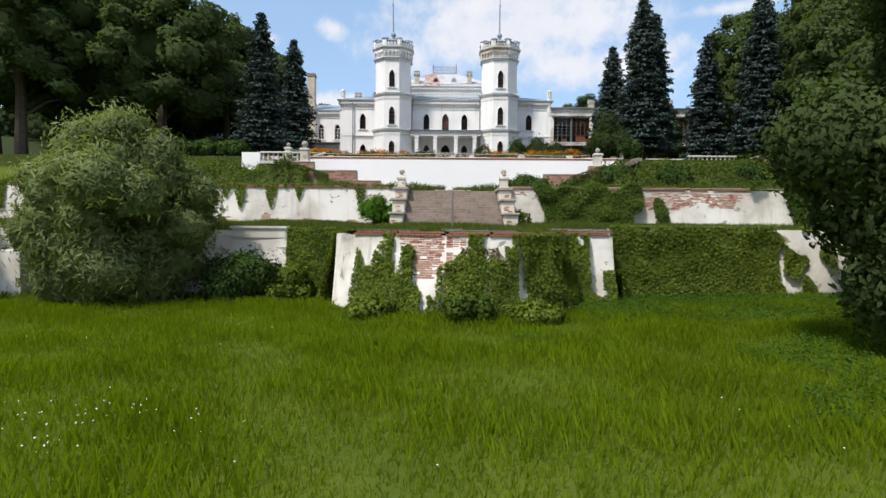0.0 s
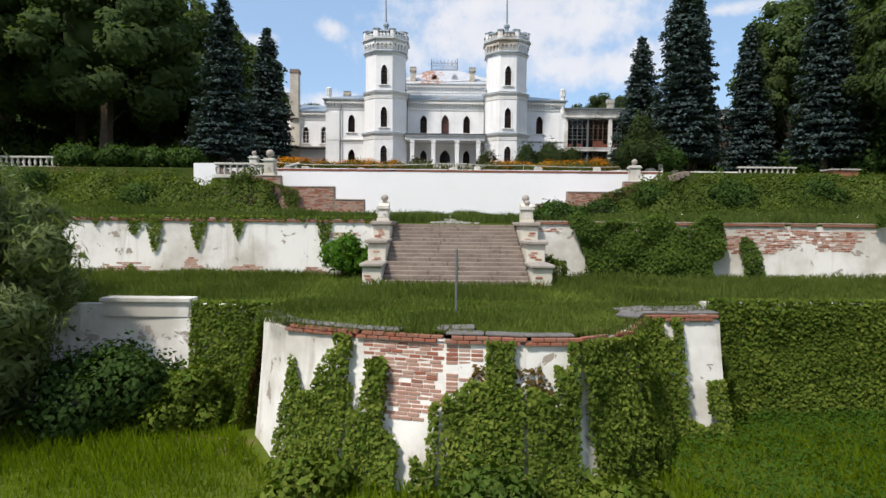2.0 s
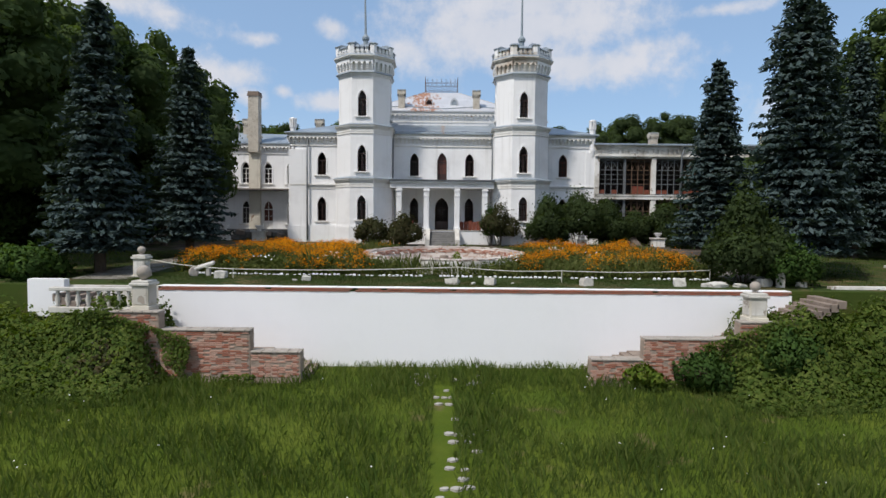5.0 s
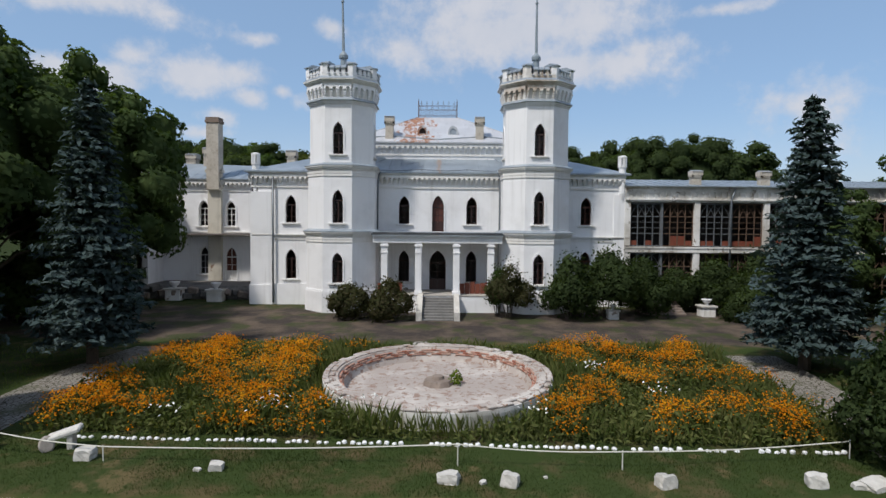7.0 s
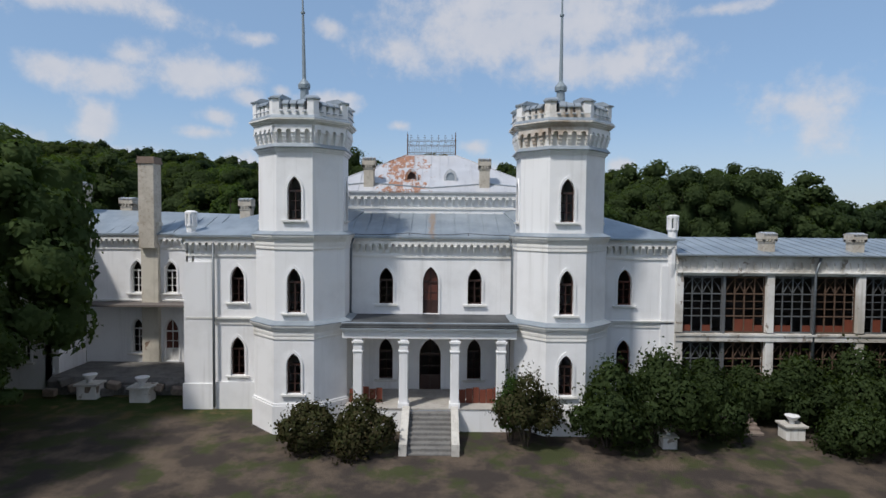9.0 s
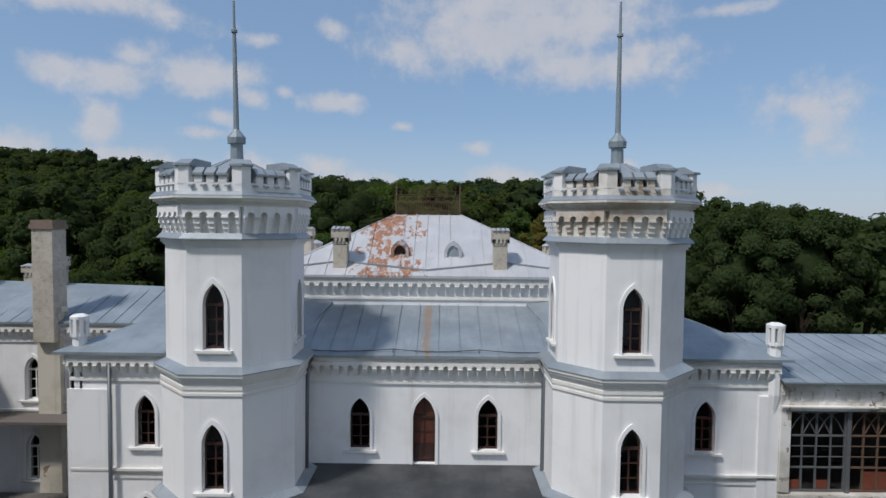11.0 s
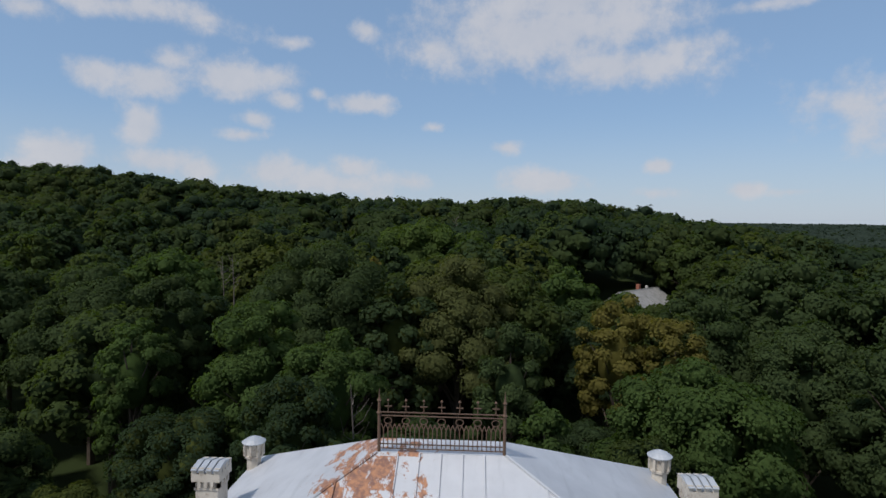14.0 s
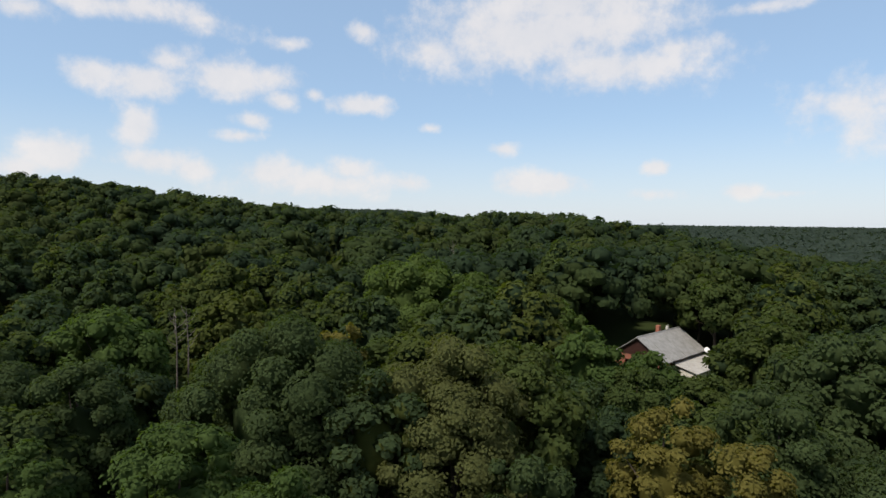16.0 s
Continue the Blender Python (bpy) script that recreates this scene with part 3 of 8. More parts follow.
def wall_mesh(mb, length, z0, z1, thick, holes, m):
    """A wall along +x from 0, its face at y = 0 and its back at y = thick, with pointed openings
    (centre, sill, width, springing, apex) that go right through."""
    xs, by_centre = {}, {}
    for h in holes:
        by_centre.setdefault(round(h[0], 1), []).append(h)
    for group in by_centre.values():
        wmax = max(h[2] for h in group)
        c0 = group[0][0]
        xs[(round(c0 - wmax / 2, 3), round(c0 + wmax / 2, 3))] = [(c0, *h[1:]) for h in group]
    cuts = sorted(xs)
    edge = 0.0
    for (a, b) in cuts + [(length, length)]:
        if a > edge + 1e-4:
            for y, flip in ((0.0, False), (thick, True)):
                q = [(edge, y, z0), (a, y, z0), (a, y, z1), (edge, y, z1)]
                mb.add(q, [(3, 2, 1, 0) if flip else (0, 1, 2, 3)], m)
        edge = b
        if (a, b) not in xs:
            continue
        low = z0
        col = sorted(xs[(a, b)], key=lambda h: h[1])
        for k, (c, s, w, sp, ap) in enumerate(col):
            curve = arch(w, sp, ap)
            nxt = col[k + 1][1] if k + 1 < len(col) else z1
            for y, flip in ((0.0, False), (thick, True)):
                if b - a > w + 1e-4:
                    for xa, xb in ((a, c - w / 2), (c + w / 2, b)):
                        mb.add([(xa, y, s), (xb, y, s), (xb, y, nxt), (xa, y, nxt)], [(3, 2, 1, 0) if flip else (0, 1, 2, 3)], m)
                if s > low + 1e-4:
                    q = [(a, y, low), (b, y, low), (b, y, s), (a, y, s)]
                    mb.add(q, [(3, 2, 1, 0) if flip else (0, 1, 2, 3)], m)
                for (x1, h1), (x2, h2) in zip(curve, curve[1:]):
                    q = [(c + x1, y, h1), (c + x2, y, h2), (c + x2, y, nxt), (c + x1, y, nxt)]
                    mb.add(q, [(3, 2, 1, 0) if flip else (0, 1, 2, 3)], m)
            rim = [(c - w / 2, s)] + [(c + x, z) for x, z in curve] + [(c + w / 2, s)]
            rim.append(rim[0])
            for (x1, h1), (x2, h2) in zip(rim, rim[1:]):
                mb.add([(x1, 0, h1), (x1, thick, h1), (x2, thick, h2), (x2, 0, h2)], [(0, 1, 2, 3)], m)
            low = nxt
    mb.add([(0, 0, z1), (length, 0, z1), (length, thick, z1), (0, thick, z1)], [(0, 1, 2, 3)], m)
    for x in (0.0, length):
        mb.add([(x, 0, z0), (x, thick, z0), (x, thick, z1), (x, 0, z1)], [(0, 1, 2, 3)], m)


def pointed_strip(mb, c, s, w, sp, ap, wide, y0, y1, m, foot=True):
    """A raised band that follows a pointed opening."""
    inn = [(-w / 2, s)] + arch(w, sp, ap) + [(w / 2, s)]
    k = wide
    outw = arch(w + 2 * k, sp, ap + k * 1.5)
    out = [(-w / 2 - k, s)] + outw + [(w / 2 + k, s)]
    for (a, b), (e, f) in zip(zip(inn, inn[1:]), zip(out, out[1:])):
        q = [(c + a[0], y0, a[1]), (c + b[0], y0, b[1]), (c + f[0], y0, f[1]), (c + e[0], y0, e[1])]
        p = [(x, y1, z) for x, _, z in q]
        mb.add(q + p, [(0, 1, 2, 3), (4, 7, 6, 5), (0, 4, 5, 1), (3, 2, 6, 7)], m)


def window_at(parent, m, c, s, w, sp, ap, wood, door=False, lit_bars=3):
    """One pointed window in a wall's own frame m: pane > frame, sill, surround."""
    d = 0.28
    glass = MB()
    pts = [(-w / 2, s)] + arch(w, sp, ap) + [(w / 2, s)]
    glass.add([(c + x, d, z) for x, z in pts], [tuple(range(len(pts)))], m)
    pane = part("door" if door else "window", glass, door if isinstance(door, bpy.types.Material) else M_GLASS, parent)
    pane.visible_shadow = False
    fr = MB()
    pointed_strip(fr, c, s, w - 0.14, sp, ap - 0.1, 0.07, d - 0.05, d + 0.04, m)
    fr.box(c - w / 2, c + w / 2, d - 0.06, d + 0.05, s, s + 0.08, m)
    fr.box(c - 0.03, c + 0.03, d - 0.04, d + 0.03, s, sp + 0.1 if not door else ap - 0.1, m)
    fr.box(c - w / 2, c + w / 2, d - 0.07, d + 0.04, sp - 0.05, sp + 0.06, m)
    for k in range(1, lit_bars):
        z = s + (sp - s) * k / lit_bars
        fr.box(c - w / 2, c + w / 2, d - 0.035, d + 0.03, z - 0.022, z + 0.022, m)
    if door:
        for sx in (-1, 1):
            fr.box(c + sx * w / 4 - w / 4 + 0.05, c + sx * w / 4 + w / 4 - 0.05, d - 0.05, d + 0.02, s + 0.1, s + (sp - s) * 0.42, m)
    part("frame", fr, wood, pane)
    sur = MB()
    pointed_strip(sur, c, s - 0.02, w, sp, ap, 0.13, -0.07, 0.02, m)
    part("surround", sur, M_WHITE, pane)
    if not door:
        sill = MB()
        sill.box(c - w / 2 - 0.3, c + w / 2 + 0.3, -0.17, 0.2, s - 0.12, s - 0.02, m)
        sill.box(c - w / 2 - 0.22, c + w / 2 + 0.22, -0.08, 0.05, s - 0.2, s - 0.12, m)
        part("sill", sill, M_TRIM, pane)
    return pane


def side(x, y, turn):
    """The frame of a wall that starts at (x, y) and runs along the turned x axis; its face looks to the right of the run."""
    return pose(x, y, 0, 0, 0, turn)


def arcade(mb, length, z0, z1, unit, out, m):
    """A corbel table: recessed round-headed niches between stepped corbels, along +x."""
    n = max(1, round(length / unit))
    u = length / n
    top = z1 - (z1 - z0) * 0.18
    mb.box(0, length, -out, 0.05, top, z1, m)
    r = u * 0.27
    spring = top - r - 0.03
    for k in range(n):
        cx = (k + 0.5) * u
        arc = [(cx - r * math.cos(math.pi * i / 6), spring + r * math.sin(math.pi * i / 6)) for i in range(7)]
        for (x1, h1), (x2, h2) in zip(arc, arc[1:]):
            q = [(x1, -out, h1), (x2, -out, h2), (x2, -out, top), (x1, -out, top)]
            p = [(x, 0, z) for x, _, z in q]
            mb.add(q + p, [(0, 1, 2, 3), (0, 4, 5, 1)], m)
    for k in range(n + 1):
        a, b = max(0.0, k * u - u / 2 + r), min(length, k * u + u / 2 - r)
        h = spring - z0
        mb.box(a, b, -out, 0.02, spring - 0.02, top, m)
        mb.box(a - 0.02, b + 0.02, -out - 0.04, 0.02, spring - h * 0.12, spring - 0.02, m)
        mb.box(a, b, -out * 0.85, 0.02, z0 + h * 0.55, spring - h * 0.12, m)
        mb.box(a + 0.01, b - 0.01, -out * 0.6, 0.02, z0 + h * 0.27, z0 + h * 0.55, m)
        mb.box(a + 0.02, b - 0.02, -out * 0.35, 0.02, z0, z0 + h * 0.27, m)


def moulding(mb, length, z, prof, m, e0=0.0, e1=0.0):
    """Stacked bands along a wall: (height, projection) from the bottom z upwards."""
    for h, o in prof:
        mb.box(-e0, length + e1, -o, 0.03, z, z + h, m)
        z += h


def bent(mb, pts, prof, z):
    """A closed stack of bands round a plan outline given by a function of the offset."""
    for h, o in prof:
        mb.prism(pts(o), z, z + h)
        z += h

# ---- the lie of the land ----
AX = 0.28          # the axis of the whole place
COURT = 10.42      # the forecourt's height


def garden(y):
    return 9.45 + (y - 55.6) * 0.034 if y < 84 else COURT


def land(x, y):
    """The height of the ground sheet."""
    if y < 28.0:
        return -0.25 - 0.12 * min(1, max(0, (y - 8) / 12)) + 0.0006 * x * x if abs(x) < 30 else 0.29
    if y < 35.4 or (-3.0 < x < 4.1 and y < 37.3):
        return 2.95 + min(y - 28, 7) * 0.025
    if y < 55.2:
        k = (y - 35.4) / 20.2
        bank = max(0.0, min(1.0, (abs(x - AX) - 13.5) / 10.0)) * max(0.0, k - 0.55) * 6.0
        return 5.3 + 0.42 * k + bank
    if y < 104:
        return garden(y)
    # the wooded hills behind
    d = y - 104
    ramp = min(1.0, d / 210.0)
    ramp = ramp * ramp * (3 - 2 * ramp)
    left = max(0.0, min(1.6, (-x - 10) / 150.0))
    right = max(0.0, min(1.0, (x - 35) / 120.0))
    z = COURT + 15.0 * ramp * (1 - 1.15 * right) + 15.0 * ramp * left
    z += 2.2 * math.exp(-((x - 30) ** 2 + (y - 186) ** 2) / 900.0)
    z += 4.2 * ramp * math.exp(-((x - 20) / 60.0) ** 2)
    far = max(0.0, min(1.0, (y - 900) / 1100.0))
    back = max(0.0, min(1.0, (y - 340) / 400.0))
    z -= back * (1 - far) * (10 + 10 * left)
    z += far * 20 + 1.3 * noise.noise((x * 0.012, y * 0.012, 0.3)) * min(1, d / 60)
    return z


def lines(fine, coarse):
    return sorted(set(round(v, 3) for v in fine + coarse))


gx = lines([v * 1.0 for v in range(-32, 33)] + [-3.01, -2.99, 4.09, 4.11], [-3500, -2200, -1400, -900, -600, -420, -300, -220, -160, -120, -90, -70, -56, -46, -38, 38, 46, 56, 70, 90, 120, 160, 220, 300, 420, 600, 900, 1400, 2200, 3500])
gy = lines([v * 1.0 for v in range(0, 106)] + [27.98, 28.02, 35.38, 35.42, 37.28, 37.32, 55.18, 55.22],
           [-2500, -900, -300, -120, -60, -30, -15, -6] + [108 + 6 * k for k in range(40)] + [360, 400, 460, 540, 640, 760, 900, 1050, 1250, 1500, 1800, 2200, 2800, 3600])
gv = [(x, y, land(x, y)) for y in gy for x in gx]
nx = len(gx)
gf = [(j * nx + i, j * nx + i + 1, (j + 1) * nx + i + 1, (j + 1) * nx + i) for j in range(len(gy) - 1) for i in range(nx - 1)]
gm = MB().add(gv, gf)
ground = solid("ground", gm, M_TURF, "overgrown terraced park ground with turf, bare earth and woodland floor coloured with tree shade", "ground", "structure", smooth=False)

# ---- the palace ----
palace = thing("palace", "white limewashed two-storey neo-gothic palace under grey metal roofs", "palace")
FY = 88.5        # the face of the main front
EAVE = 21.72


def frieze_run(m, length, z=20.72, top=EAVE, mat=None, unit=0.42):
    mb = MB()
    moulding(mb, length, z - 0.35, [(0.1, 0.08), (0.06, 0.04)], m)
    arcade(mb, length, z, top - 0.3, unit, 0.34, m)
    moulding(mb, length, top - 0.3, [(0.1, 0.24), (0.1, 0.32), (0.1, 0.42)], m)
    return part("frieze", mb, mat or M_TRIM, palace)


def band_run(m, length, z=15.95):
    mb = MB()
    moulding(mb, length, z, [(0.1, 0.06), (0.18, 0.03), (0.1, 0.1), (0.1, 0.18)], m)
    return pieces("string_course", mb, M_TRIM, palace)


def front(name, x0, x1, y, z0, z1, holes, m=None, mat=None):
    m = m or side(x0, y, 0)
    mb = MB()
    wall_mesh(mb, x1 - x0, z0, z1, 0.5, [(c - x0, *r) for c, *r in holes], m)
    return part(name, mb, mat or M_WHITE, palace), m


def fit_windows(m, x0, holes, wood, doors=()):
    for k, (c, s, w, sp, ap) in enumerate(holes):
        window_at(palace, m, c - x0, s, w, sp, ap, wood, doors[k] if k < len(doors) else False)


# middle front between the towers
TLX, TRX, TY = -7.54, 8.07, 86.82
mid = [(-2.68, 17.38, 0.9, 18.9, 19.72), (0.2, 16.75, 1.0, 18.8, 19.8), (3.06, 17.38, 0.9, 18.9, 19.7),
       (-2.68, 12.45, 0.9, 14.25, 15.1), (0.2, 11.72, 1.4, 14.05, 15.12), (3.06, 12.45, 0.9, 14.25, 15.1)]
_, m = front("wall", -6.2, 6.8, FY, 10.2, EAVE, mid)
fit_windows(m, -6.2, mid, M_DARKWOOD, (False, M_WOOD, False, False, True, False))
frieze_run(side(-6.2, FY, 0), 13.0)

# side wings
for x0, x1, wx in ((-15.6, -8.5, -12.3), (9.1, 15.95, 12.78)):
    holes = [(wx, 17.4, 0.9, 18.9, 19.74), (wx, 12.62, 0.9, 14.3, 15.13)]
    _, m = front("wall", x0, x1, FY, 10.2, EAVE, holes)
    fit_windows(m, x0, holes, M_DARKWOOD if wx < 0 else M_WOOD)
    frieze_run(m, x1 - x0)
    band_run(m, x1 - x0)
    plinth = MB().box(0, x1 - x0, -0.12, 0.05, 10.2, 12.2, m)
    part("plinth", plinth, M_WHITE, palace)
pil = MB().box(-15.72, -13.9, FY - 0.14, FY + 0.1, 10.2, 20.0)
pil.box(-15.8, -13.86, FY - 0.24, FY + 0.1, 10.2, 12.1)
part("pilaster", pil, M_WHITE, palace)
pil = MB().box(15.15, 16.05, FY - 0.1, FY + 0.1, 10.2, 20.0)
part("pilaster", pil, M_WHITE, palace)

# flank and recessed wing beyond it
_, m = front("wall", 0, 7.9, 0, 10.2, EAVE, [], side(-15.6, 96.4, -90))
frieze_run(m, 7.9)
RY = 96.45
rec = [(-22.95, 16.95, 0.95, 18.7, 19.5), (-20.3, 16.95, 0.95, 18.7, 19.45), (-17.6, 16.95, 0.95, 18.7, 19.45),
       (-22.95, 12.2, 0.95, 14.1, 14.95), (-20.3, 11.6, 1.15, 13.9, 14.95), (-17.6, 12.2, 0.95, 14.1, 14.95)]
_, m = front("wall", -27.0, -15.1, RY, 10.2, EAVE - 0.1, rec)
fit_windows(m, -27.0, rec, M_TRIM, (False, False, False, False, M_WOOD, False))
frieze_run(m, 11.9, top=EAVE - 0.1)
band_run(m, 11.9)
_, m = front("wall", 0, 4.0, 0, 10.2, EAVE - 0.1, [], side(-27.0, 92.4, 90) @ pose(0, 0, 0))
far = [(-29.0, 12.4, 0.95, 14.1, 14.95), (-29.0, 16.95, 0.95, 18.7, 19.5), (-33.0, 12.4, 0.95, 14.1, 14.95), (-33.0, 16.95, 0.95, 18.7, 19.5)]
_, m = front("wall", -37.0, -26.5, 92.4, 10.2, EAVE - 0.1, far)
fit_windows(m, -37.0, far, M_TRIM)
band_run(m, 10.5)
frieze_run(m, 10.5, top=EAVE - 0.1)

# upper block behind the middle front
UX0, UX1, UY0, UY1, UZ = -7.9, 8.4, 92.7, 104.6, 24.85
for m, ln in ((side(UX0, UY0, 0), UX1 - UX0), (side(UX1, UY0, 90), UY1 - UY0), (side(UX1, UY1, 180), UX1 - UX0), (side(UX0, UY1, -90), UY1 - UY0)):
    mb = MB()
    wall_mesh(mb, ln, 20.5, UZ, 0.4, [], m)
    part("wall", mb, M_WHITE, palace)
    mb = MB()
    arcade(mb, ln, 23.92, UZ - 0.22, 0.48, 0.24, m)
    moulding(mb, ln, 23.6, [(0.1, 0.07), (0.08, 0.03)], m)
    moulding(mb, ln, UZ - 0.22, [(0.1, 0.2), (0.12, 0.32)], m, 0.3, 0.3)
    part("frieze", mb, M_TRIM, palace)
# back and end walls that close the building
for a, b, c, d, top in ((-36.5, -36.0, 92.4, 105, 21.6), (-36.5, 16.2, 105.0, 105.5, 21.5), (16.0, 46.0, 97.0, 97.4, 18.6), (45.5, 46.0, 89.4, 97.4, 18.6)):
    part("wall", MB().box(a, b, c, d, 10.2, top), M_WHITE, palace)


# inner walls and ceilings added behind the windows to keep them dark
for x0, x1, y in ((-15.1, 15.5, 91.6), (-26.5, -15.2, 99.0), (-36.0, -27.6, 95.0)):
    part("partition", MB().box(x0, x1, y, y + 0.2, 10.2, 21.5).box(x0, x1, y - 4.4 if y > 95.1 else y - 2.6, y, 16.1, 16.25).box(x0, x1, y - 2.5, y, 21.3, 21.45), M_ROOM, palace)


def roof_part(verts, faces, mat, name="roof"):
    """A sheet roof with a little thickness."""
    n = len(verts)
    v = list(verts) + [(x, y, z - 0.12) for x, y, z in verts]
    f = list(faces) + [tuple(i + n for i in reversed(q)) for q in faces]
    count = {}
    for q in faces:
        for a, b in zip(q, q[1:] + q[:1]):
            count[(a, b)] = 1
    f += [(a, a + n, b + n, b) for (a, b) in count if (b, a) not in count]
    return part(name, MB().add(v, f), mat, palace)


def seams(base, along, up, n, parent, mat, h=0.035, w=0.025):
    """Standing seams that run up a roof slope."""
    base, along, up = Vector(base), Vector(along), Vector(up)
    nrm = along.cross(up).normalized()
    a = along.normalized()
    for k in range(1, n):
        mb = MB()
        p = base + along * k / n
        q = [p - a * w, p + a * w, p + up + a * w, p + up - a * w]
        v = [tuple(x) for x in q] + [tuple(x + nrm * h) for x in q]
        mb.add(v, [(4, 5, 6, 7), (0, 1, 5, 4), (1, 2, 6, 5), (2, 3, 7, 6), (3, 0, 4, 7)])
        part("seam", mb, mat, parent)


# main hipped roof, cut off flat under the cresting
RX0, RX1, RYC, RZ = -1.95, 2.0, 98.0, 28.05
e = 0.35
rf = roof_part([(UX0 - e, UY0 - e, UZ + 0.02), (UX1 + e, UY0 - e, UZ + 0.02), (UX1 + e, UY1 + e, UZ + 0.02), (UX0 - e, UY1 + e, UZ + 0.02),
                (RX0, RYC, RZ), (RX1, RYC, RZ), (RX1, RYC + 1.2, RZ), (RX0, RYC + 1.2, RZ)],
               [(0, 1, 5, 4), (1, 2, 6, 5), (2, 3, 7, 6), (3, 0, 4, 7), (4, 5, 6, 7)], M_ROOFW)
slope = Vector((0, RYC - UY0 + e, RZ - UZ))
seams((RX0, UY0 - e, UZ + 0.02), (RX1 - RX0, 0, 0), slope, 6, rf, M_ROOFW)
for sx in (-1, 1):
    edge = UX0 - e if sx < 0 else UX1 + e
    top = RX0 if sx < 0 else RX1
    for k in range(1, 6):
        mb = MB()
        t = k / 6
        x = top + (edge - top) * t
        p0, p1 = Vector((x, UY0 - e, UZ + 0.05)), Vector((x, UY0 - e, UZ + 0.05)) + slope * (1 - t)
        mb.tube([p0, p1], 0.025, 0.025, 4)
        part("seam", mb, M_ROOFW, rf)
for a, b in (((UX0 - e, UY0 - e, UZ + 0.03), (RX0, RYC, RZ + 0.02)), ((UX1 + e, UY0 - e, UZ + 0.03), (RX1, RYC, RZ + 0.02))):
    part("hip_cap", MB().tube([a, b], 0.05, 0.05, 5), M_ROOFW, rf)
# a shallow gutter board that runs in a broken line across the foot of the slope
gut = MB()
def on_slope(x, t):
    return (x, UY0 - e + (RYC - UY0 + e) * t, UZ + 0.06 + (RZ - UZ) * t)
for a, b in ((on_slope(-8.0, 0.06), on_slope(-4.4, 0.19)), (on_slope(-4.4, 0.19), on_slope(0.1, 0.07)), (on_slope(0.1, 0.07), on_slope(4.2, 0.19)), (on_slope(4.2, 0.19), on_slope(8.6, 0.05))):
    gut.tube([a, b], 0.06, 0.06, 4)
part("gutter", gut, M_CAP, rf)

# lower roofs
roof_part([(-9.5, FY - 0.45, EAVE + 0.02), (10.1, FY - 0.45, EAVE + 0.02), (10.1, UY0 + 0.1, 23.35), (-9.5, UY0 + 0.1, 23.35)], [(0, 1, 2, 3)], M_ROOF)
low = palace.children[-1]
seams((-6.0, FY - 0.45, EAVE + 0.02), (12.6, 0, 0), (0, UY0 - FY + 0.4, 1.6), 13, low, M_ROOF)
for sx, tx in ((-1, -6.1), (1, 6.7)):
    roof_part([(tx - sx * 0.2, FY + 0.6, 22.0), (tx + sx * 3.4, FY + 0.6, 23.0), (tx + sx * 3.4, UY0, 24.2), (tx - sx * 1.4, UY0, 23.45)], [(0, 1, 2, 3) if sx > 0 else (3, 2, 1, 0)], M_ROOF)
for x0, x1 in ((-16.0, -8.0), (8.6, 16.3)):
    lo, hi = (x0 - 0.1, x1) if x0 < 0 else (x0, x1 + 0.1)
    rx0, rx1 = (x0 + 4.2, x1) if x0 < 0 else (x0, x1 - 4.2)
    wr = roof_part([(lo, FY - 0.5, EAVE + 0.03), (hi, FY - 0.5, EAVE + 0.03), (hi, 98.0, EAVE + 0.03), (lo, 98.0, EAVE + 0.03), (rx0, 93.2, 23.3), (rx1, 93.2, 23.3)],
                   [(0, 1, 5, 4), (2, 3, 4, 5), (3, 0, 4), (1, 2, 5)], M_ROOF)
    seams((rx0, FY - 0.5, EAVE + 0.03), (rx1 - rx0, 0, 0), (0, 5.2, 1.55), 6, wr, M_ROOF)
roof_part([(-37.4, 92.0, 21.62), (-26.6, 92.0, 21.62), (-26.6, 96.0, 21.62), (-15.4, 96.0, 21.62), (-15.4, 105.6, 21.62), (-37.4, 105.6, 21.62), (-31.5, 100.6, 23.6), (-15.4, 100.6, 23.2)],
          [(0, 1, 2, 6), (2, 3, 7, 6), (4, 5, 6, 7), (5, 0, 6)], M_ROOF)
seams((-27.0, 96.0, 21.62), (11.0, 0, 0), (0, 4.6, 1.6), 11, palace.children[-1], M_ROOF)

# cresting on the ridge
crest = thing("roof_cresting", "openwork rusty wrought-iron cresting along the palace roof ridge", "railing", pose(0, 0, 0))
for x in (RX0 + 0.05, RX1 - 0.05):
    mb = MB()
    mb.lathe([(0.05, 0), (0.05, 1.4), (0.09, 1.45), (0.05, 1.52), (0.035, 1.85), (0.07, 1.91), (0.03, 2.0), (0.005, 2.35)], 8, pose(x, RYC + 0.1, RZ))
    part("post", mb, M_IRON, crest)
mb = MB()
for z in (0.1, 0.27, 1.33, 1.46):
    mb.box(RX0, RX1, RYC + 0.08, RYC + 0.12, RZ + z, RZ + z + 0.035)
part("rail", mb, M_IRON, crest)
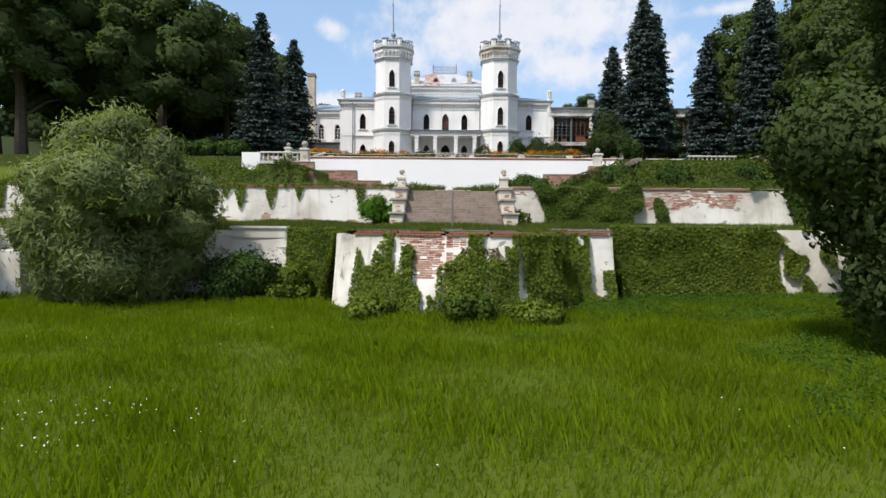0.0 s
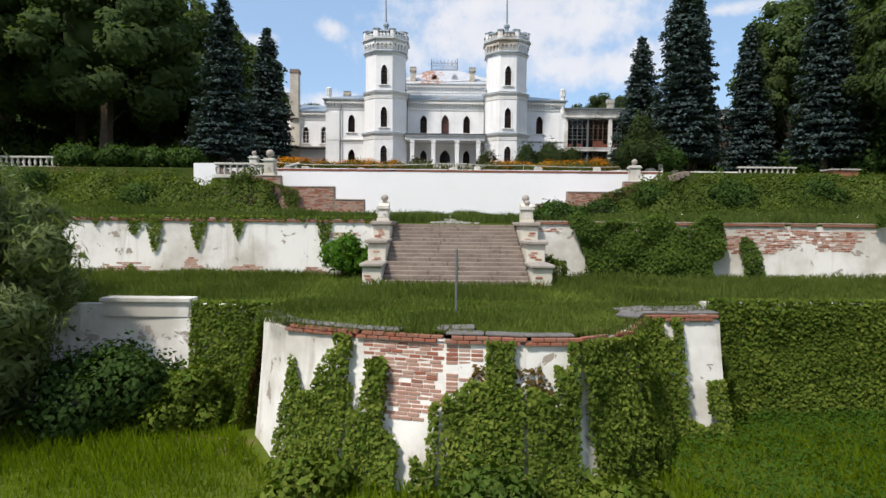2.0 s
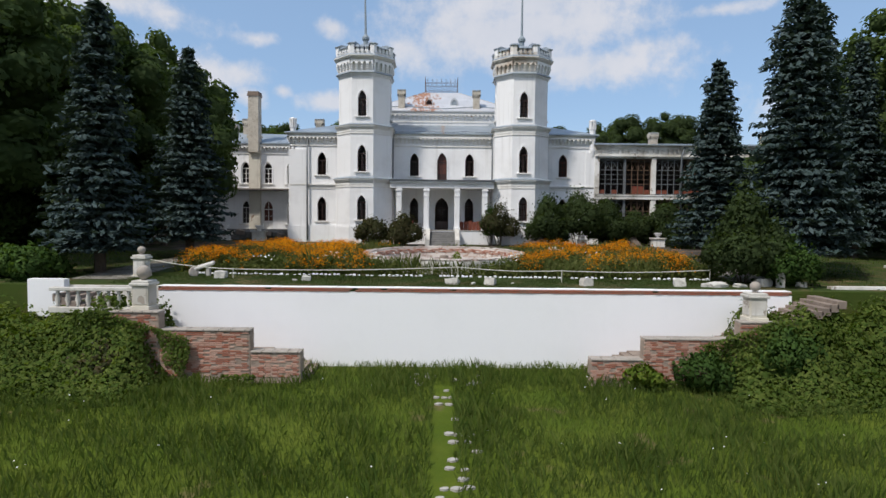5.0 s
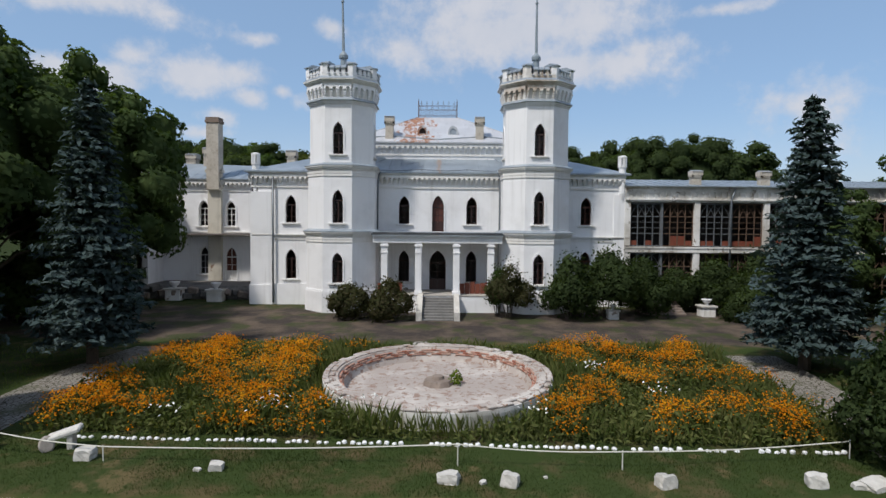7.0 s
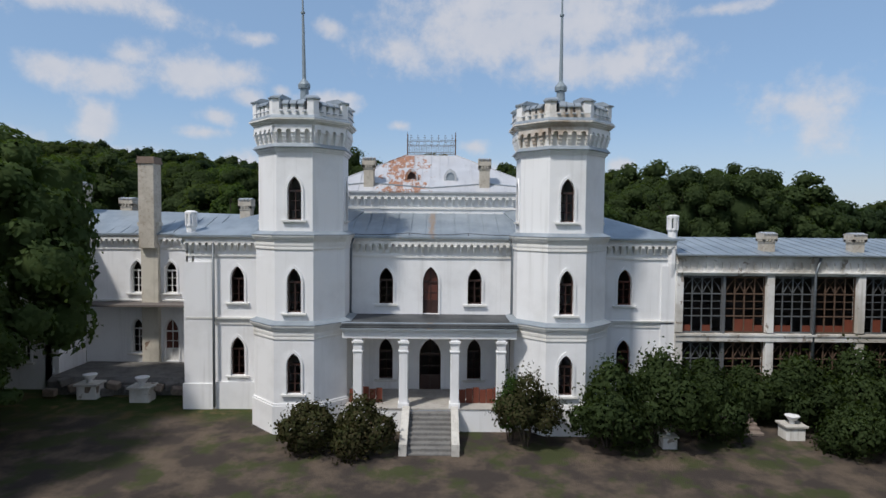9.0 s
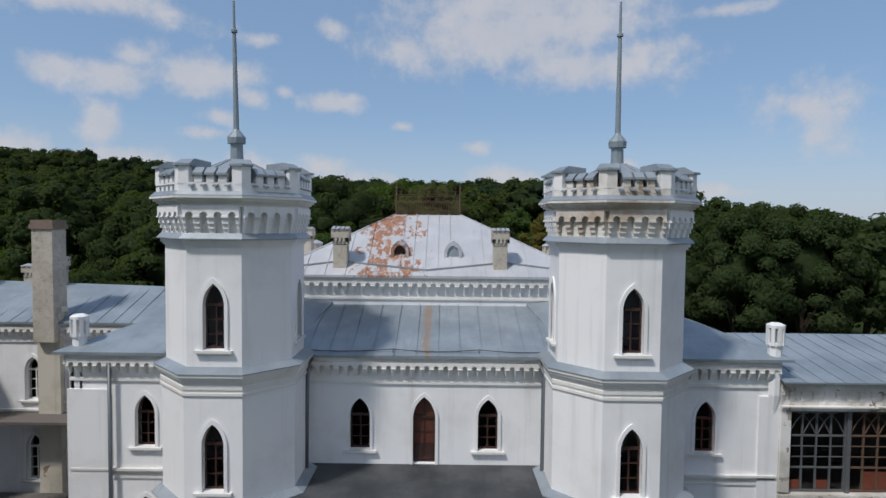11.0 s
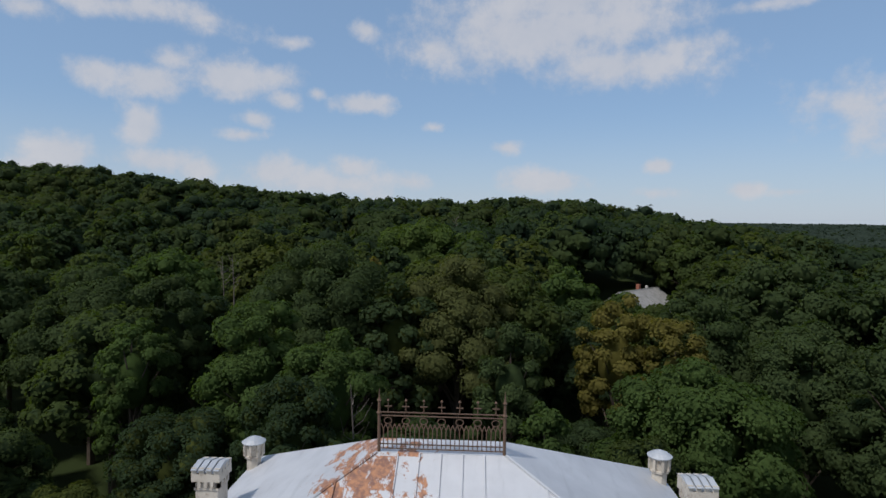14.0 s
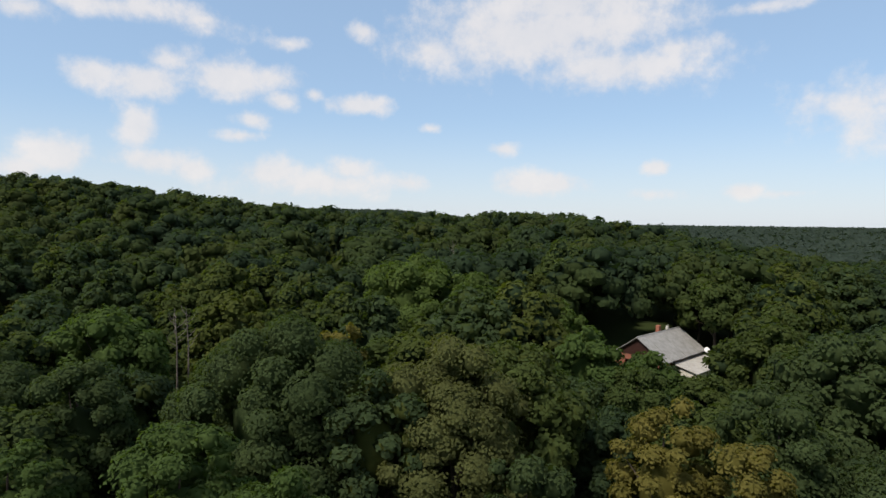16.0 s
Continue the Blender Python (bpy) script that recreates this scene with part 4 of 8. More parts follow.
for k in range(7):
    a = RX0 + 0.05 + (RX1 - RX0 - 0.1) * k / 7
    u = (RX1 - RX0 - 0.1) / 7
    mb = MB()
    for q in range(4):
        x = a + u * q / 4
        mb.tube([(x, RYC + 0.1, RZ + 0.14), (x, RYC + 0.1, RZ + 0.84), (x + u / 8, RYC + 0.1, RZ + 1.05)], 0.021, 0.021, 4)
        mb.tube([(x + u / 4, RYC + 0.1, RZ + 0.84), (x + u / 8, RYC + 0.1, RZ + 1.05)], 0.021, 0.021, 4)
    for q in range(10):
        t0, t1 = q * math.pi / 5, (q + 1) * math.pi / 5
        mb.tube([(a + u / 2 + 0.12 * math.cos(t0), RYC + 0.1, RZ + 1.16 + 0.12 * math.sin(t0)), (a + u / 2 + 0.12 * math.cos(t1), RYC + 0.1, RZ + 1.16 + 0.12 * math.sin(t1))], 0.018, 0.018, 4)
    mb.tube([(a + u / 2, RYC + 0.1, RZ + 1.49), (a + u / 2, RYC + 0.1, RZ + 1.92)], 0.022, 0.012, 4)
    mb.tube([(a + u / 2 - 0.11, RYC + 0.1, RZ + 1.70), (a + u / 2 + 0.11, RYC + 0.1, RZ + 1.70)], 0.025, 0.025, 4)
    mb.lathe([(0.01, -0.05), (0.05, 0), (0.01, 0.06)], 6, pose(a + u / 2, RYC + 0.1, RZ + 1.92))
    part("panel", mb, M_IRON, crest)

crest.matrix_basis = pose(0, 0, RZ * 0.17) @ Matrix.Diagonal((1, 1, 0.83, 1))
# a slack cable along the foot of the middle roof
cable = thing("roof_cable", "slack black cable along the foot of the sheet roof", "cable")
for x0, x1, sag in ((-6.0, -1.2, 0.12), (-1.2, 2.6, 0.1), (2.6, 6.6, 0.1)):
    part("line", MB().tube([(x0 + (x1 - x0) * q / 6, FY - 0.2, EAVE + 0.26 - sag * math.sin(math.pi * q / 6)) for q in range(7)], 0.022, 0.022, 5), M_LEAD, cable)
for x in (-6.0, -1.2, 2.6, 6.6):
    part("clip", MB().box(x - 0.03, x + 0.03, FY - 0.23, FY - 0.17, EAVE + 0.02, EAVE + 0.29), M_STEEL, cable)

# dormers on the front slope
for x, zt, open_ in ((-1.36, 26.62, True), (1.5, 26.62, False)):
    yb = 93.85
    z0 = UZ + (RZ - UZ) * (yb - UY0 + e) / (RYC - UY0 + e) - 0.05
    mb = MB()
    out, inn = arch(0.95, z0 + 0.35, zt), arch(0.62, z0 + 0.35, zt - 0.24)
    out, inn = [(-0.475, z0)] + out + [(0.475, z0)], [(-0.31, z0)] + inn + [(0.31, z0)]
    for k in range(len(out) - 1):
        a, b, c, d = out[k], out[k + 1], inn[k], inn[k + 1]
        mb.add([(x + a[0], yb, a[1]), (x + b[0], yb, b[1]), (x + d[0], yb, d[1]), (x + c[0], yb, c[1])], [(0, 1, 2, 3)])
        mb.add([(x + a[0], yb, a[1]), (x + b[0], yb, b[1]), (x + b[0], yb + 2.2, b[1] + 0.05), (x + a[0], yb + 2.2, a[1] + 0.05)], [(0, 1, 2, 3)])
        mb.add([(x + c[0], yb, c[1]), (x + d[0], yb, d[1]), (x + d[0], yb + 0.3, d[1]), (x + c[0], yb + 0.3, c[1])], [(3, 2, 1, 0)])
    dm = part("dormer", mb, M_ROOFW, palace)
    bk = MB().add([(x + a, yb + (0.28 if open_ else 0.08), z) for a, z in inn], [tuple(range(len(inn)))])
    part("opening", bk, M_DARKWOOD if open_ else M_CAP, dm)


def chimney(x, y, z0, z1, w, mat, crown=True, group="roof chimneys", label="short rendered chimney with a small crenellated top"):
    c = thing("chimney", label, "chimney", pose(x, y, z0), group)
    h = z1 - z0
    mb = MB().chip(-w / 2, w / 2, -w / 2, w / 2, -0.5, h * (0.6 if crown else 0.92), 0.02)
    part("shaft", mb, mat, c)
    mb = MB()
    if crown:
        o = w / 2 + 0.09
        mb.box(-w / 2 - 0.03, w / 2 + 0.03, -w / 2 - 0.03, w / 2 + 0.03, h * 0.6, h * 0.64)
        for k in range(5):
            t = -o + 0.05 + (2 * o - 0.1) * k / 4
            for s in (-1, 1):
                mb.box(t - 0.05, t + 0.05, s * (o - 0.05) - 0.05, s * (o - 0.05) + 0.05, h * 0.66, h * 0.76)
                mb.box(s * (o - 0.05) - 0.05, s * (o - 0.05) + 0.05, t - 0.05, t + 0.05, h * 0.66, h * 0.758)
        mb.box(-w / 2, w / 2, -w / 2, w / 2, h * 0.6, h * 0.9)
        mb.box(-o, o, -o, o, h * 0.76, h * 0.9)
        for k in range(4):
            t = -o + 0.09 + (2 * o - 0.18) * k / 3
            for s in (-1, 1):
                mb.box(t - 0.08, t + 0.08, s * (o - 0.07) - 0.07, s * (o - 0.07) + 0.07, h * 0.9, h)
                mb.box(s * (o - 0.07) - 0.07, s * (o - 0.07) + 0.07, t - 0.08, t + 0.08, h * 0.9, h - 0.004)
        part("crown", mb, mat, c)
        mb = MB()
        # sheet-metal strips fold over the battlements
        u = (2 * o + 0.04) / 4
        for k in range(4):
            a = -o - 0.02 + u * k
            mb.add([(a + 0.03, -o - 0.06, h - 0.03), (a + u - 0.03, -o - 0.06, h - 0.03), (a + u - 0.03, 0, h + 0.09), (a + 0.03, 0, h + 0.09), (a + u - 0.03, o + 0.06, h - 0.03), (a + 0.03, o + 0.06, h - 0.03),
                    (a + 0.03, -o - 0.06, h - 0.06), (a + u - 0.03, -o - 0.06, h - 0.06), (a + u - 0.03, o + 0.06, h - 0.06), (a + 0.03, o + 0.06, h - 0.06)],
                   [(0, 1, 2, 3), (3, 2, 4, 5), (6, 7, 1, 0), (5, 4, 8, 9), (6, 0, 3, 5, 9), (1, 7, 8, 4, 2)])
        mb.box(-o + 0.02, o - 0.02, -o + 0.02, o - 0.02, h - 0.16, h - 0.08)
        pieces("cap", mb, M_ROOFC, c)
    else:
        mb.box(-w / 2 - 0.08, w / 2 + 0.08, -w / 2 - 0.08, w / 2 + 0.08, h * 0.92, h * 0.96)
        mb.box(-w / 2 - 0.03, w / 2 + 0.03, -w / 2 - 0.03, w / 2 + 0.03, h * 0.96, h)
        part("crown", mb, M_SOOT, c)
    return c


for x, y, z0, z1, w in ((-4.38, 93.25, 25.2, 27.25, 0.72), (3.95, 93.25, 25.2, 27.25, 0.72), (-7.55, 98.9, 25.3, 27.15, 0.75), (8.05, 98.9, 25.3, 27.15, 0.75), 
                        (-9.0, 97.6, 22.4, 25.6, 1.2), (9.4, 97.2, 22.4, 25.4, 1.2), (-26.0, 101.2, 22.6, 24.5, 1.0), (-29.3, 99.6, 22.6, 25.7, 1.25), (-31.2, 99.9, 22.6, 25.9, 0.9), (-24.0, 100.4, 22.6, 25.1, 0.8), (-14.0, 95.5, 22.2, 24.3, 0.8)):
    chimney(x, y, z0, z1, w, M_CHIMNEY)
for x, y in ((-7.95, 103.6), (8.35, 103.5)):
    c = thing("chimney", "slim eight-sided rendered chimney with a conical metal cap", "chimney", pose(x, y, 24.9), "roof chimneys")
    part("shaft", MB().lathe([(0.3, -0.5), (0.3, 0.5), (0.38, 0.56), (0.38, 0.64), (0.33, 0.66), (0.36, 1.12), (0.36, 1.16)], 8), M_CHIMNEY, c)
    for k in range(8):
        part("rib", MB().box(-0.05, 0.05, -0.43, -0.33, 0.66, 1.14, pose(0, 0, 0, 0, 0, 45 * k)), M_CHIMNEY, c)
    part("cap", MB().lathe([(0.47, 1.14), (0.48, 1.18), (0.3, 1.3), (0.04, 1.4)], 16), M_ROOFC, c)
for x in (22.4, 28.3, 34.2):
    chimney(x, 89.4, 20.6, 22.15, 0.75, M_CHIMNEY, group="gallery chimneys", label="stubby weathered chimney above the glazed gallery")
chimney(-21.75, 96.25, 21.0, 27.5, 1.2, M_CHIMNEY, False, label="tall tapering smoke-stained chimney stack with a brick top")
stack = MB().prism([(-22.4, 96.05), (-21.1, 96.05), (-21.1, 96.5), (-22.4, 96.5)], 11.3, 22.2)
stack.prism([(-22.6, 95.95), (-20.9, 95.95), (-20.9, 96.5), (-22.6, 96.5)], 22.2, 22.5)
part("chimney_breast", stack, M_DAMP, palace)
for x, y in ((-15.34, 88.75), (15.8, 88.5), (-27.0, 92.6)):
    pin = thing("pinnacle", "slender white corner turret with a crenellated cap", "pinnacle", pose(x, y, 19.6), "corner pinnacles")
    part("shaft", MB().lathe([(0.14, -0.4), (0.4, 0.5), (0.4, 2.6)], 8, None, math.pi / 8), M_WHITE, pin)
    mb = MB().lathe([(0.4, 2.6), (0.46, 2.7), (0.46, 2.82), (0.3, 2.82), (0.3, 2.85)], 8, None, math.pi / 8)
    for k in range(8):
        mb.box(0.36, 0.5, -0.1, 0.1, 2.72, 3.6, pose(0, 0, 0, 0, 0, 45 * k))
    mb.lathe([(0.44, 3.45), (0.52, 3.5), (0.52, 3.62), (0.3, 3.7)], 8, None, math.pi / 8)
    part("crown", mb, M_WHITE, pin)
    pin.scale = (0.74, 0.74, 1.0)


# ---- the two towers ----
def octagon(a, x, y):
    r = a / math.cos(math.pi / 8)
    return [(x + r * math.cos(math.pi / 8 + k * math.pi / 4), y + r * math.sin(math.pi / 8 + k * math.pi / 4)) for k in range(8)]


def face_frame(a, x, y, k):
    """The frame of the octagon's face k (0 looks to +x, then anticlockwise), and its length."""
    ang = k * 45.0
    w = 2 * a * math.tan(math.pi / 8)
    n = Vector((math.cos(radians(ang)), math.sin(radians(ang)), 0))
    t = Vector((-n.y, n.x, 0))
    s = Vector((x, y, 0)) + n * a - t * w / 2
    return pose(s.x, s.y, 0, 0, 0, ang + 90), w


def tower(x, y, stained):
    tw = thing("tower", "octagonal white tower with brown-stained battlements and grey metal spire" if stained else "octagonal white tower with corbelled battlements and grey metal spire", "tower", None, "twin palace towers")
    for a, z0, z1, sill, sp, ap, ww in ((2.78, 10.0, 16.3, 12.75, 14.4, 15.1, 0.82), (2.65, 16.3, 21.75, 17.42, 19.15, 19.98, 0.82), (2.5, 21.75, 26.75, 22.75, 24.4, 25.22, 0.8)):
        for k in range(8):
            m, w = face_frame(a, x, y, k)
            holes = []
            if k == 6:
                holes = [(w / 2, sill, ww, sp, ap)]
            elif z0 > 20 and k in (0, 4):
                holes = [(w / 2, sill, ww, sp, ap)]
            mb = MB()
            wall_mesh(mb, w, z0, z1, 0.45, holes, m)
            part("wall", mb, M_WHITE, tw)
            for h in holes:
                window_at(tw, m, *h, M_DARKWOOD)
    base = MB()
    bent(base, lambda o: octagon(2.78 + o, x, y), [(2.05, 0.12), (0.12, 0.07)], 10.0)
    part("plinth", base, M_WHITE, tw)
    for z, a in ((15.9, 2.74), (21.05, 2.62)):
        mb = MB()
        bent(mb, lambda o: octagon(a + o, x, y), [(0.1, 0.09), (0.12, 0.06), (0.14, 0.09), (0.12, 0.06)], z)
        bent(mb, lambda o: octagon(a + o, x, y), [(0.12, 0.12), (0.12, 0.2), (0.1, 0.27)], z + 0.48)
        pieces("string_course", mb, M_TRIM, tw)
        cap = MB().prism(octagon(a + 0.3, x, y), z + 0.82, z + 0.86, octagon(a + 0.3, x, y))
        cap.prism(octagon(a + 0.3, x, y), z + 0.86, z + 1.05, octagon(a - 0.1, x, y))
        part("flashing", cap, M_CAP, tw)
    # crown
    mb = MB()
    bent(mb, lambda o: octagon(2.5 + o, x, y), [(0.1, 0.08), (0.14, 0.16)], 26.62)
    pieces("cornice", mb, M_WHITE, tw)
    part("flashing", MB().prism(octagon(2.79, x, y), 26.86, 26.9).prism(octagon(2.79, x, y), 26.9, 27.1, octagon(2.6, x, y)), M_CAP, tw)
    part("drum", MB().prism(octagon(2.52, x, y), 26.8, 28.6), M_TRIM, tw)
    for k in range(8):
        m, w = face_frame(2.52, x, y, k)
        wide = 2 * 2.72 * math.tan(math.pi / 8)
        m2, _ = face_frame(2.52, x, y, k)
        mb = MB()
        arcade(mb, w, 27.08, 28.1, w / 4, 0.26, m2)
        pieces("corbel", mb, M_STAIN if stained and k in (5, 6) else M_WHITE, tw)
    mb = MB()
    bent(mb, lambda o: octagon(2.7 + o, x, y), [(0.14, 0.0), (0.08, 0.1), (0.1, 0.2), (0.08, 0.3)], 28.06)
    pieces("cornice", mb, M_STAIN if stained else M_TRIM, tw)
    part("flashing", MB().prism(octagon(2.97, x, y), 28.46, 28.5).prism(octagon(2.97, x, y), 28.5, 28.66, octagon(2.82, x, y)), M_CAP, tw)
    pa = 2.78
    for k in range(8):
        m, w = face_frame(pa, x, y, k)
        mb = MB().box(0, w, 0, 0.35, 28.5, 28.95, m)
        for q in range(3):
            c = w / 2 + (q - 1) * w * 0.19
            mb.box(c - 0.14, c + 0.14, -0.01, 0.34, 28.95, 29.3, m)
        part("parapet", mb, M_STAIN if stained and k in (5, 6) else M_WHITE, tw)
        cap = MB()
        for q in range(3):
            c = w / 2 + (q - 1) * w * 0.19
            cap.add([(c - 0.18, -0.09, 29.3), (c + 0.18, -0.09, 29.3), (c + 0.18, 0.2, 29.52), (c - 0.18, 0.2, 29.52), (c - 0.18, 0.95, 29.42), (c + 0.18, 0.95, 29.42),
                     (c - 0.18, -0.09, 29.22), (c + 0.18, -0.09, 29.22), (c - 0.18, 0.95, 28.8), (c + 0.18, 0.95, 28.8)],
                    [(0, 1, 2, 3), (3, 2, 5, 4), (6, 7, 1, 0), (6, 0, 3, 4, 8), (7, 9, 5, 2, 1), (4, 5, 9, 8)], m)
        for q in range(4):
            c = w / 2 + (q - 1.5) * w * 0.19
            cap.add([(c - 0.09, -0.14, 28.86), (c + 0.09, -0.14, 28.86), (c + 0.09, 0.36, 29.02), (c - 0.09, 0.36, 29.02), (c - 0.09, -0.14, 28.8), (c + 0.09, -0.14, 28.8)],
                    [(0, 1, 2, 3), (4, 5, 1, 0), (4, 0, 3), (5, 2, 1)], m)
        part("merlon_cap", cap, M_CAP, tw)
        # the corner merlon that ends this face
        r = pa / math.cos(math.pi / 8)
        ang = math.pi / 8 + k * math.pi / 4
        mc = pose(x + r * math.cos(ang), y + r * math.sin(ang), 0, 0, 0, math.degrees(ang))
        h = 0.36
        d1, d2 = math.cos(radians(67.5)) * h, math.sin(radians(67.5)) * h
        out = [(0.02, 0), (-d1, d2), (-d1 - 0.42, d2 * 0.8), (-d1 - 0.42, -d2 * 0.8), (-d1, -d2)]
        mb = MB().prism(out, 28.9, 29.62, None, mc)
        part("corner_merlon", mb, M_STAIN if stained and k in (5,) else M_WHITE, tw)
        o2 = [(0.14, 0), (-d1 + 0.03, d2 + 0.09), (-d1 - 0.5, d2), (-d1 - 0.5, -d2), (-d1 + 0.03, -d2 - 0.09)]
        cap = MB().prism(o2, 29.56, 29.64, None, mc)
        cap.add([(0.14, 0, 29.64), (-d1 + 0.03, d2 + 0.09, 29.64), (-d1 - 0.3, d2, 29.84), (-d1 - 0.3, -d2, 29.84), (-d1 + 0.03, -d2 - 0.09, 29.64), (-1.25, d2, 29.78), (-1.25, -d2, 29.78),
                 (-1.25, d2, 28.9), (-1.25, -d2, 28.9), (-0.5, d2, 29.4), (-0.5, -d2, 29.4)],
                [(0, 1, 2, 3, 4), (2, 5, 6, 3), (1, 9, 2), (3, 10, 4), (2, 9, 7, 5), (3, 6, 8, 10), (5, 7, 8, 6)], mc)
        part("merlon_cap", cap, M_CAP, tw)
    r1 = octagon(2.5, x, y)
    part("roof", MB().prism(r1, 28.62, 29.0, octagon(2.4, x, y)).prism(octagon(2.4, x, y), 29.0, 30.05, octagon(0.3, x, y)), M_CAP, tw)
    rb = MB()
    for p in octagon(2.42, x, y):
        rb.tube([(*p, 29.02), (x + (p[0] - x) * 0.12, y + (p[1] - y) * 0.12, 30.07)], 0.035, 0.03, 4)
    part("roof_rib", rb, M_CAP, tw)
    sp = MB().lathe([(0.3, 29.9), (0.27, 30.0), (0.25, 30.7), (0.36, 30.72), (0.38, 30.95), (0.36, 31.0), (0.15, 31.25), (0.12, 31.3), (0.075, 35.2), (0.13, 35.22), (0.13, 35.32), (0.06, 35.36), (0.045, 36.6 - 0.12 * (not stained)), (0.01, 36.62 - 0.12 * (not stained))], 10, pose(x, y, 0) @ Matrix.Translation((0, 0, 30)) @ pose(0, 0, 0, 0, 0.0 if stained else -1.0) @ Matrix.Translation((0, 0, -30)))
    part("spire", sp, M_POLE, tw)
    return tw


M_STAIN = m_plaster("limewash_with_brown_water_stains", (0.76, 0.74, 0.71), (0.34, 0.24, 0.16), 0.95, 0.8, (0.42, 0.33, 0.25), 0.6)
tower(TLX, TY, False)
tower(TRX, TY, True)

# downpipes
for pts in ([(-4.75, FY - 0.35, 21.6), (-4.82, FY - 0.9, 21.2), (-4.85, FY - 0.95, 16.8)], [(5.25, FY - 0.35, 21.6), (5.35, FY - 0.95, 21.1), (5.35, FY - 0.95, 16.9), (5.3, FY - 0.7, 11.0)],
            [(-13.75, FY - 0.25, 21.4), (-13.75, FY - 0.28, 10.6)], [(-27.2, RY - 0.3, 21.3), (-27.2, RY - 0.3, 11.0)], [(25.3, 88.2, 20.6), (25.0, 88.2, 19.6), (25.0, 88.3, 11.5)]):
    dp = thing("downpipe", "zinc rainwater downpipe fixed to the palace wall", "downpipe", None, "downpipes")
    part("pipe", MB().tube(pts, 0.085, 0.085, 8), M_PIPE, dp, smooth=True)

# ---- porch ----
porch = thing("porch", "white entrance porch with square columns, flat dark roof and stone steps", "porch")
PY = 84.85
part("floor_slab", MB().box(-4.75, 5.2, PY - 0.3, FY, 10.2, 11.72), M_WHITE, porch)
part("paving", MB().box(-4.75, 5.2, PY - 0.34, FY, 11.724, 11.8), M_SLAB, porch)
for x in (-3.96, -1.28, 1.72, 4.43):
    mb = MB().chip(x - 0.26, x + 0.26, PY - 0.26, PY + 0.26, 11.8, 15.9, 0.03)
    mb.box(x - 0.34, x + 0.34, PY - 0.34, PY + 0.34, 15.62, 15.75)
    mb.box(x - 0.31, x + 0.31, PY - 0.31, PY + 0.31, 15.1, 15.17)
    mb.box(x - 0.32, x + 0.32, PY - 0.32, PY + 0.32, 11.8, 12.1)
    part("column", mb, M_WHITE, porch)
mb = MB().box(-4.85, 5.3, PY - 0.3, PY + 0.3, 15.9, 16.3)
moulding(mb, 10.15, 16.3, [(0.1, 0.1), (0.12, 0.2)], pose(-4.85, PY - 0.3, 0))
part("beam", mb, M_WHITE, porch)
part("soffit", MB().box(-4.85, 5.3, PY + 0.3, FY, 16.0, 16.1), M_WHITE, porch)
part("roof", MB().box(-4.95, 5.4, PY - 0.5, FY, 16.52, 16.62).box(-4.9, 5.35, PY - 0.35, FY, 16.62, 16.72), M_LEAD, porch)
part("edge_sheet", MB().add([(-4.95, PY - 0.56, 16.5), (5.4, PY - 0.56, 16.5), (5.4, PY + 0.2, 16.76), (-4.95, PY + 0.2, 16.76)], [(0, 1, 2, 3)]), M_ROOF, porch)
for k in range(9):
    z = 11.8 - (k + 1) * 0.155
    part("step", MB().chip(-0.98, 1.5, PY - 0.35 - (k + 1) * 0.36, PY - 0.3, 10.1, z, 0.02), M_PORCHSTEP, porch)
for x in (-1.3, 1.5):
    mb = MB().prism([(x, PY - 0.35), (x, PY - 3.7), (x + 0.42, PY - 3.7), (x + 0.42, PY - 0.35)], 10.1, 10.95)
    mb.add([(x, PY - 0.35, 10.95), (x, PY - 3.1, 10.95), (x + 0.42, PY - 3.1, 10.95), (x + 0.42, PY - 0.35, 10.95), (x, PY - 0.35, 11.95), (x + 0.42, PY - 0.35, 11.95), (x, PY - 1.1, 11.95), (x + 0.42, PY - 1.1, 11.95)],
           [(0, 1, 6, 4), (3, 5, 7, 2), (1, 2, 7, 6), (6, 7, 5, 4)])
    part("cheek", mb, M_PALE, porch)
for x0, x1 in ((-4.6, -2.6), (2.0, 4.9)):
    bd = thing("parapet_panel", "red-brown painted boarding leaning between the porch columns", "panel", None, "porch boarding")
    n = round((x1 - x0) / 0.42)
    for k in range(n):
        w = (x1 - x0) / n
        part("board", MB().chip(x0 + k * w + 0.015, x0 + (k + 1) * w - 0.015, PY + 0.75, PY + 0.79, 11.8, 12.62 + 0.07 * ((k * 7) % 3), 0.008), M_BOARD, bd)

# ---- glazed gallery ----
gallery = thing("gallery", "long derelict glazed gallery with white piers, rusty frames and missing panes", "gallery")
GY, GX0, GX1 = 88.55, 16.05, 45.5
piers = [16.3, 22.2, 28.1, 34.0, 39.9, 45.2]
for x in piers:
    mb = MB().chip(x - 0.26, x + 0.26, GY - 0.28, GY + 0.3, 10.2, 15.2, 0.02)
    mb.chip(x - 0.24, x + 0.24, GY - 0.26, GY + 0.28, 15.7, 19.5, 0.02)
    part("pier", mb, M_OLD, gallery)
mb = MB().box(GX0, GX1, GY - 0.34, GY + 0.3, 15.15, 15.62)
moulding(mb, GX1 - GX0, 15.5, [(0.12, 0.06)], pose(GX0, GY - 0.34, 0))
part("floor_beam", mb, M_OLD, gallery)
mb = MB().box(GX0, GX1, GY - 0.15, GY + 0.35, 19.4, 20.75)
moulding(mb, GX1 - GX0, 19.4, [(0.1, 0.1), (0.08, 0.2), (0.06, 0.26)], pose(GX0, GY - 0.15, 0))
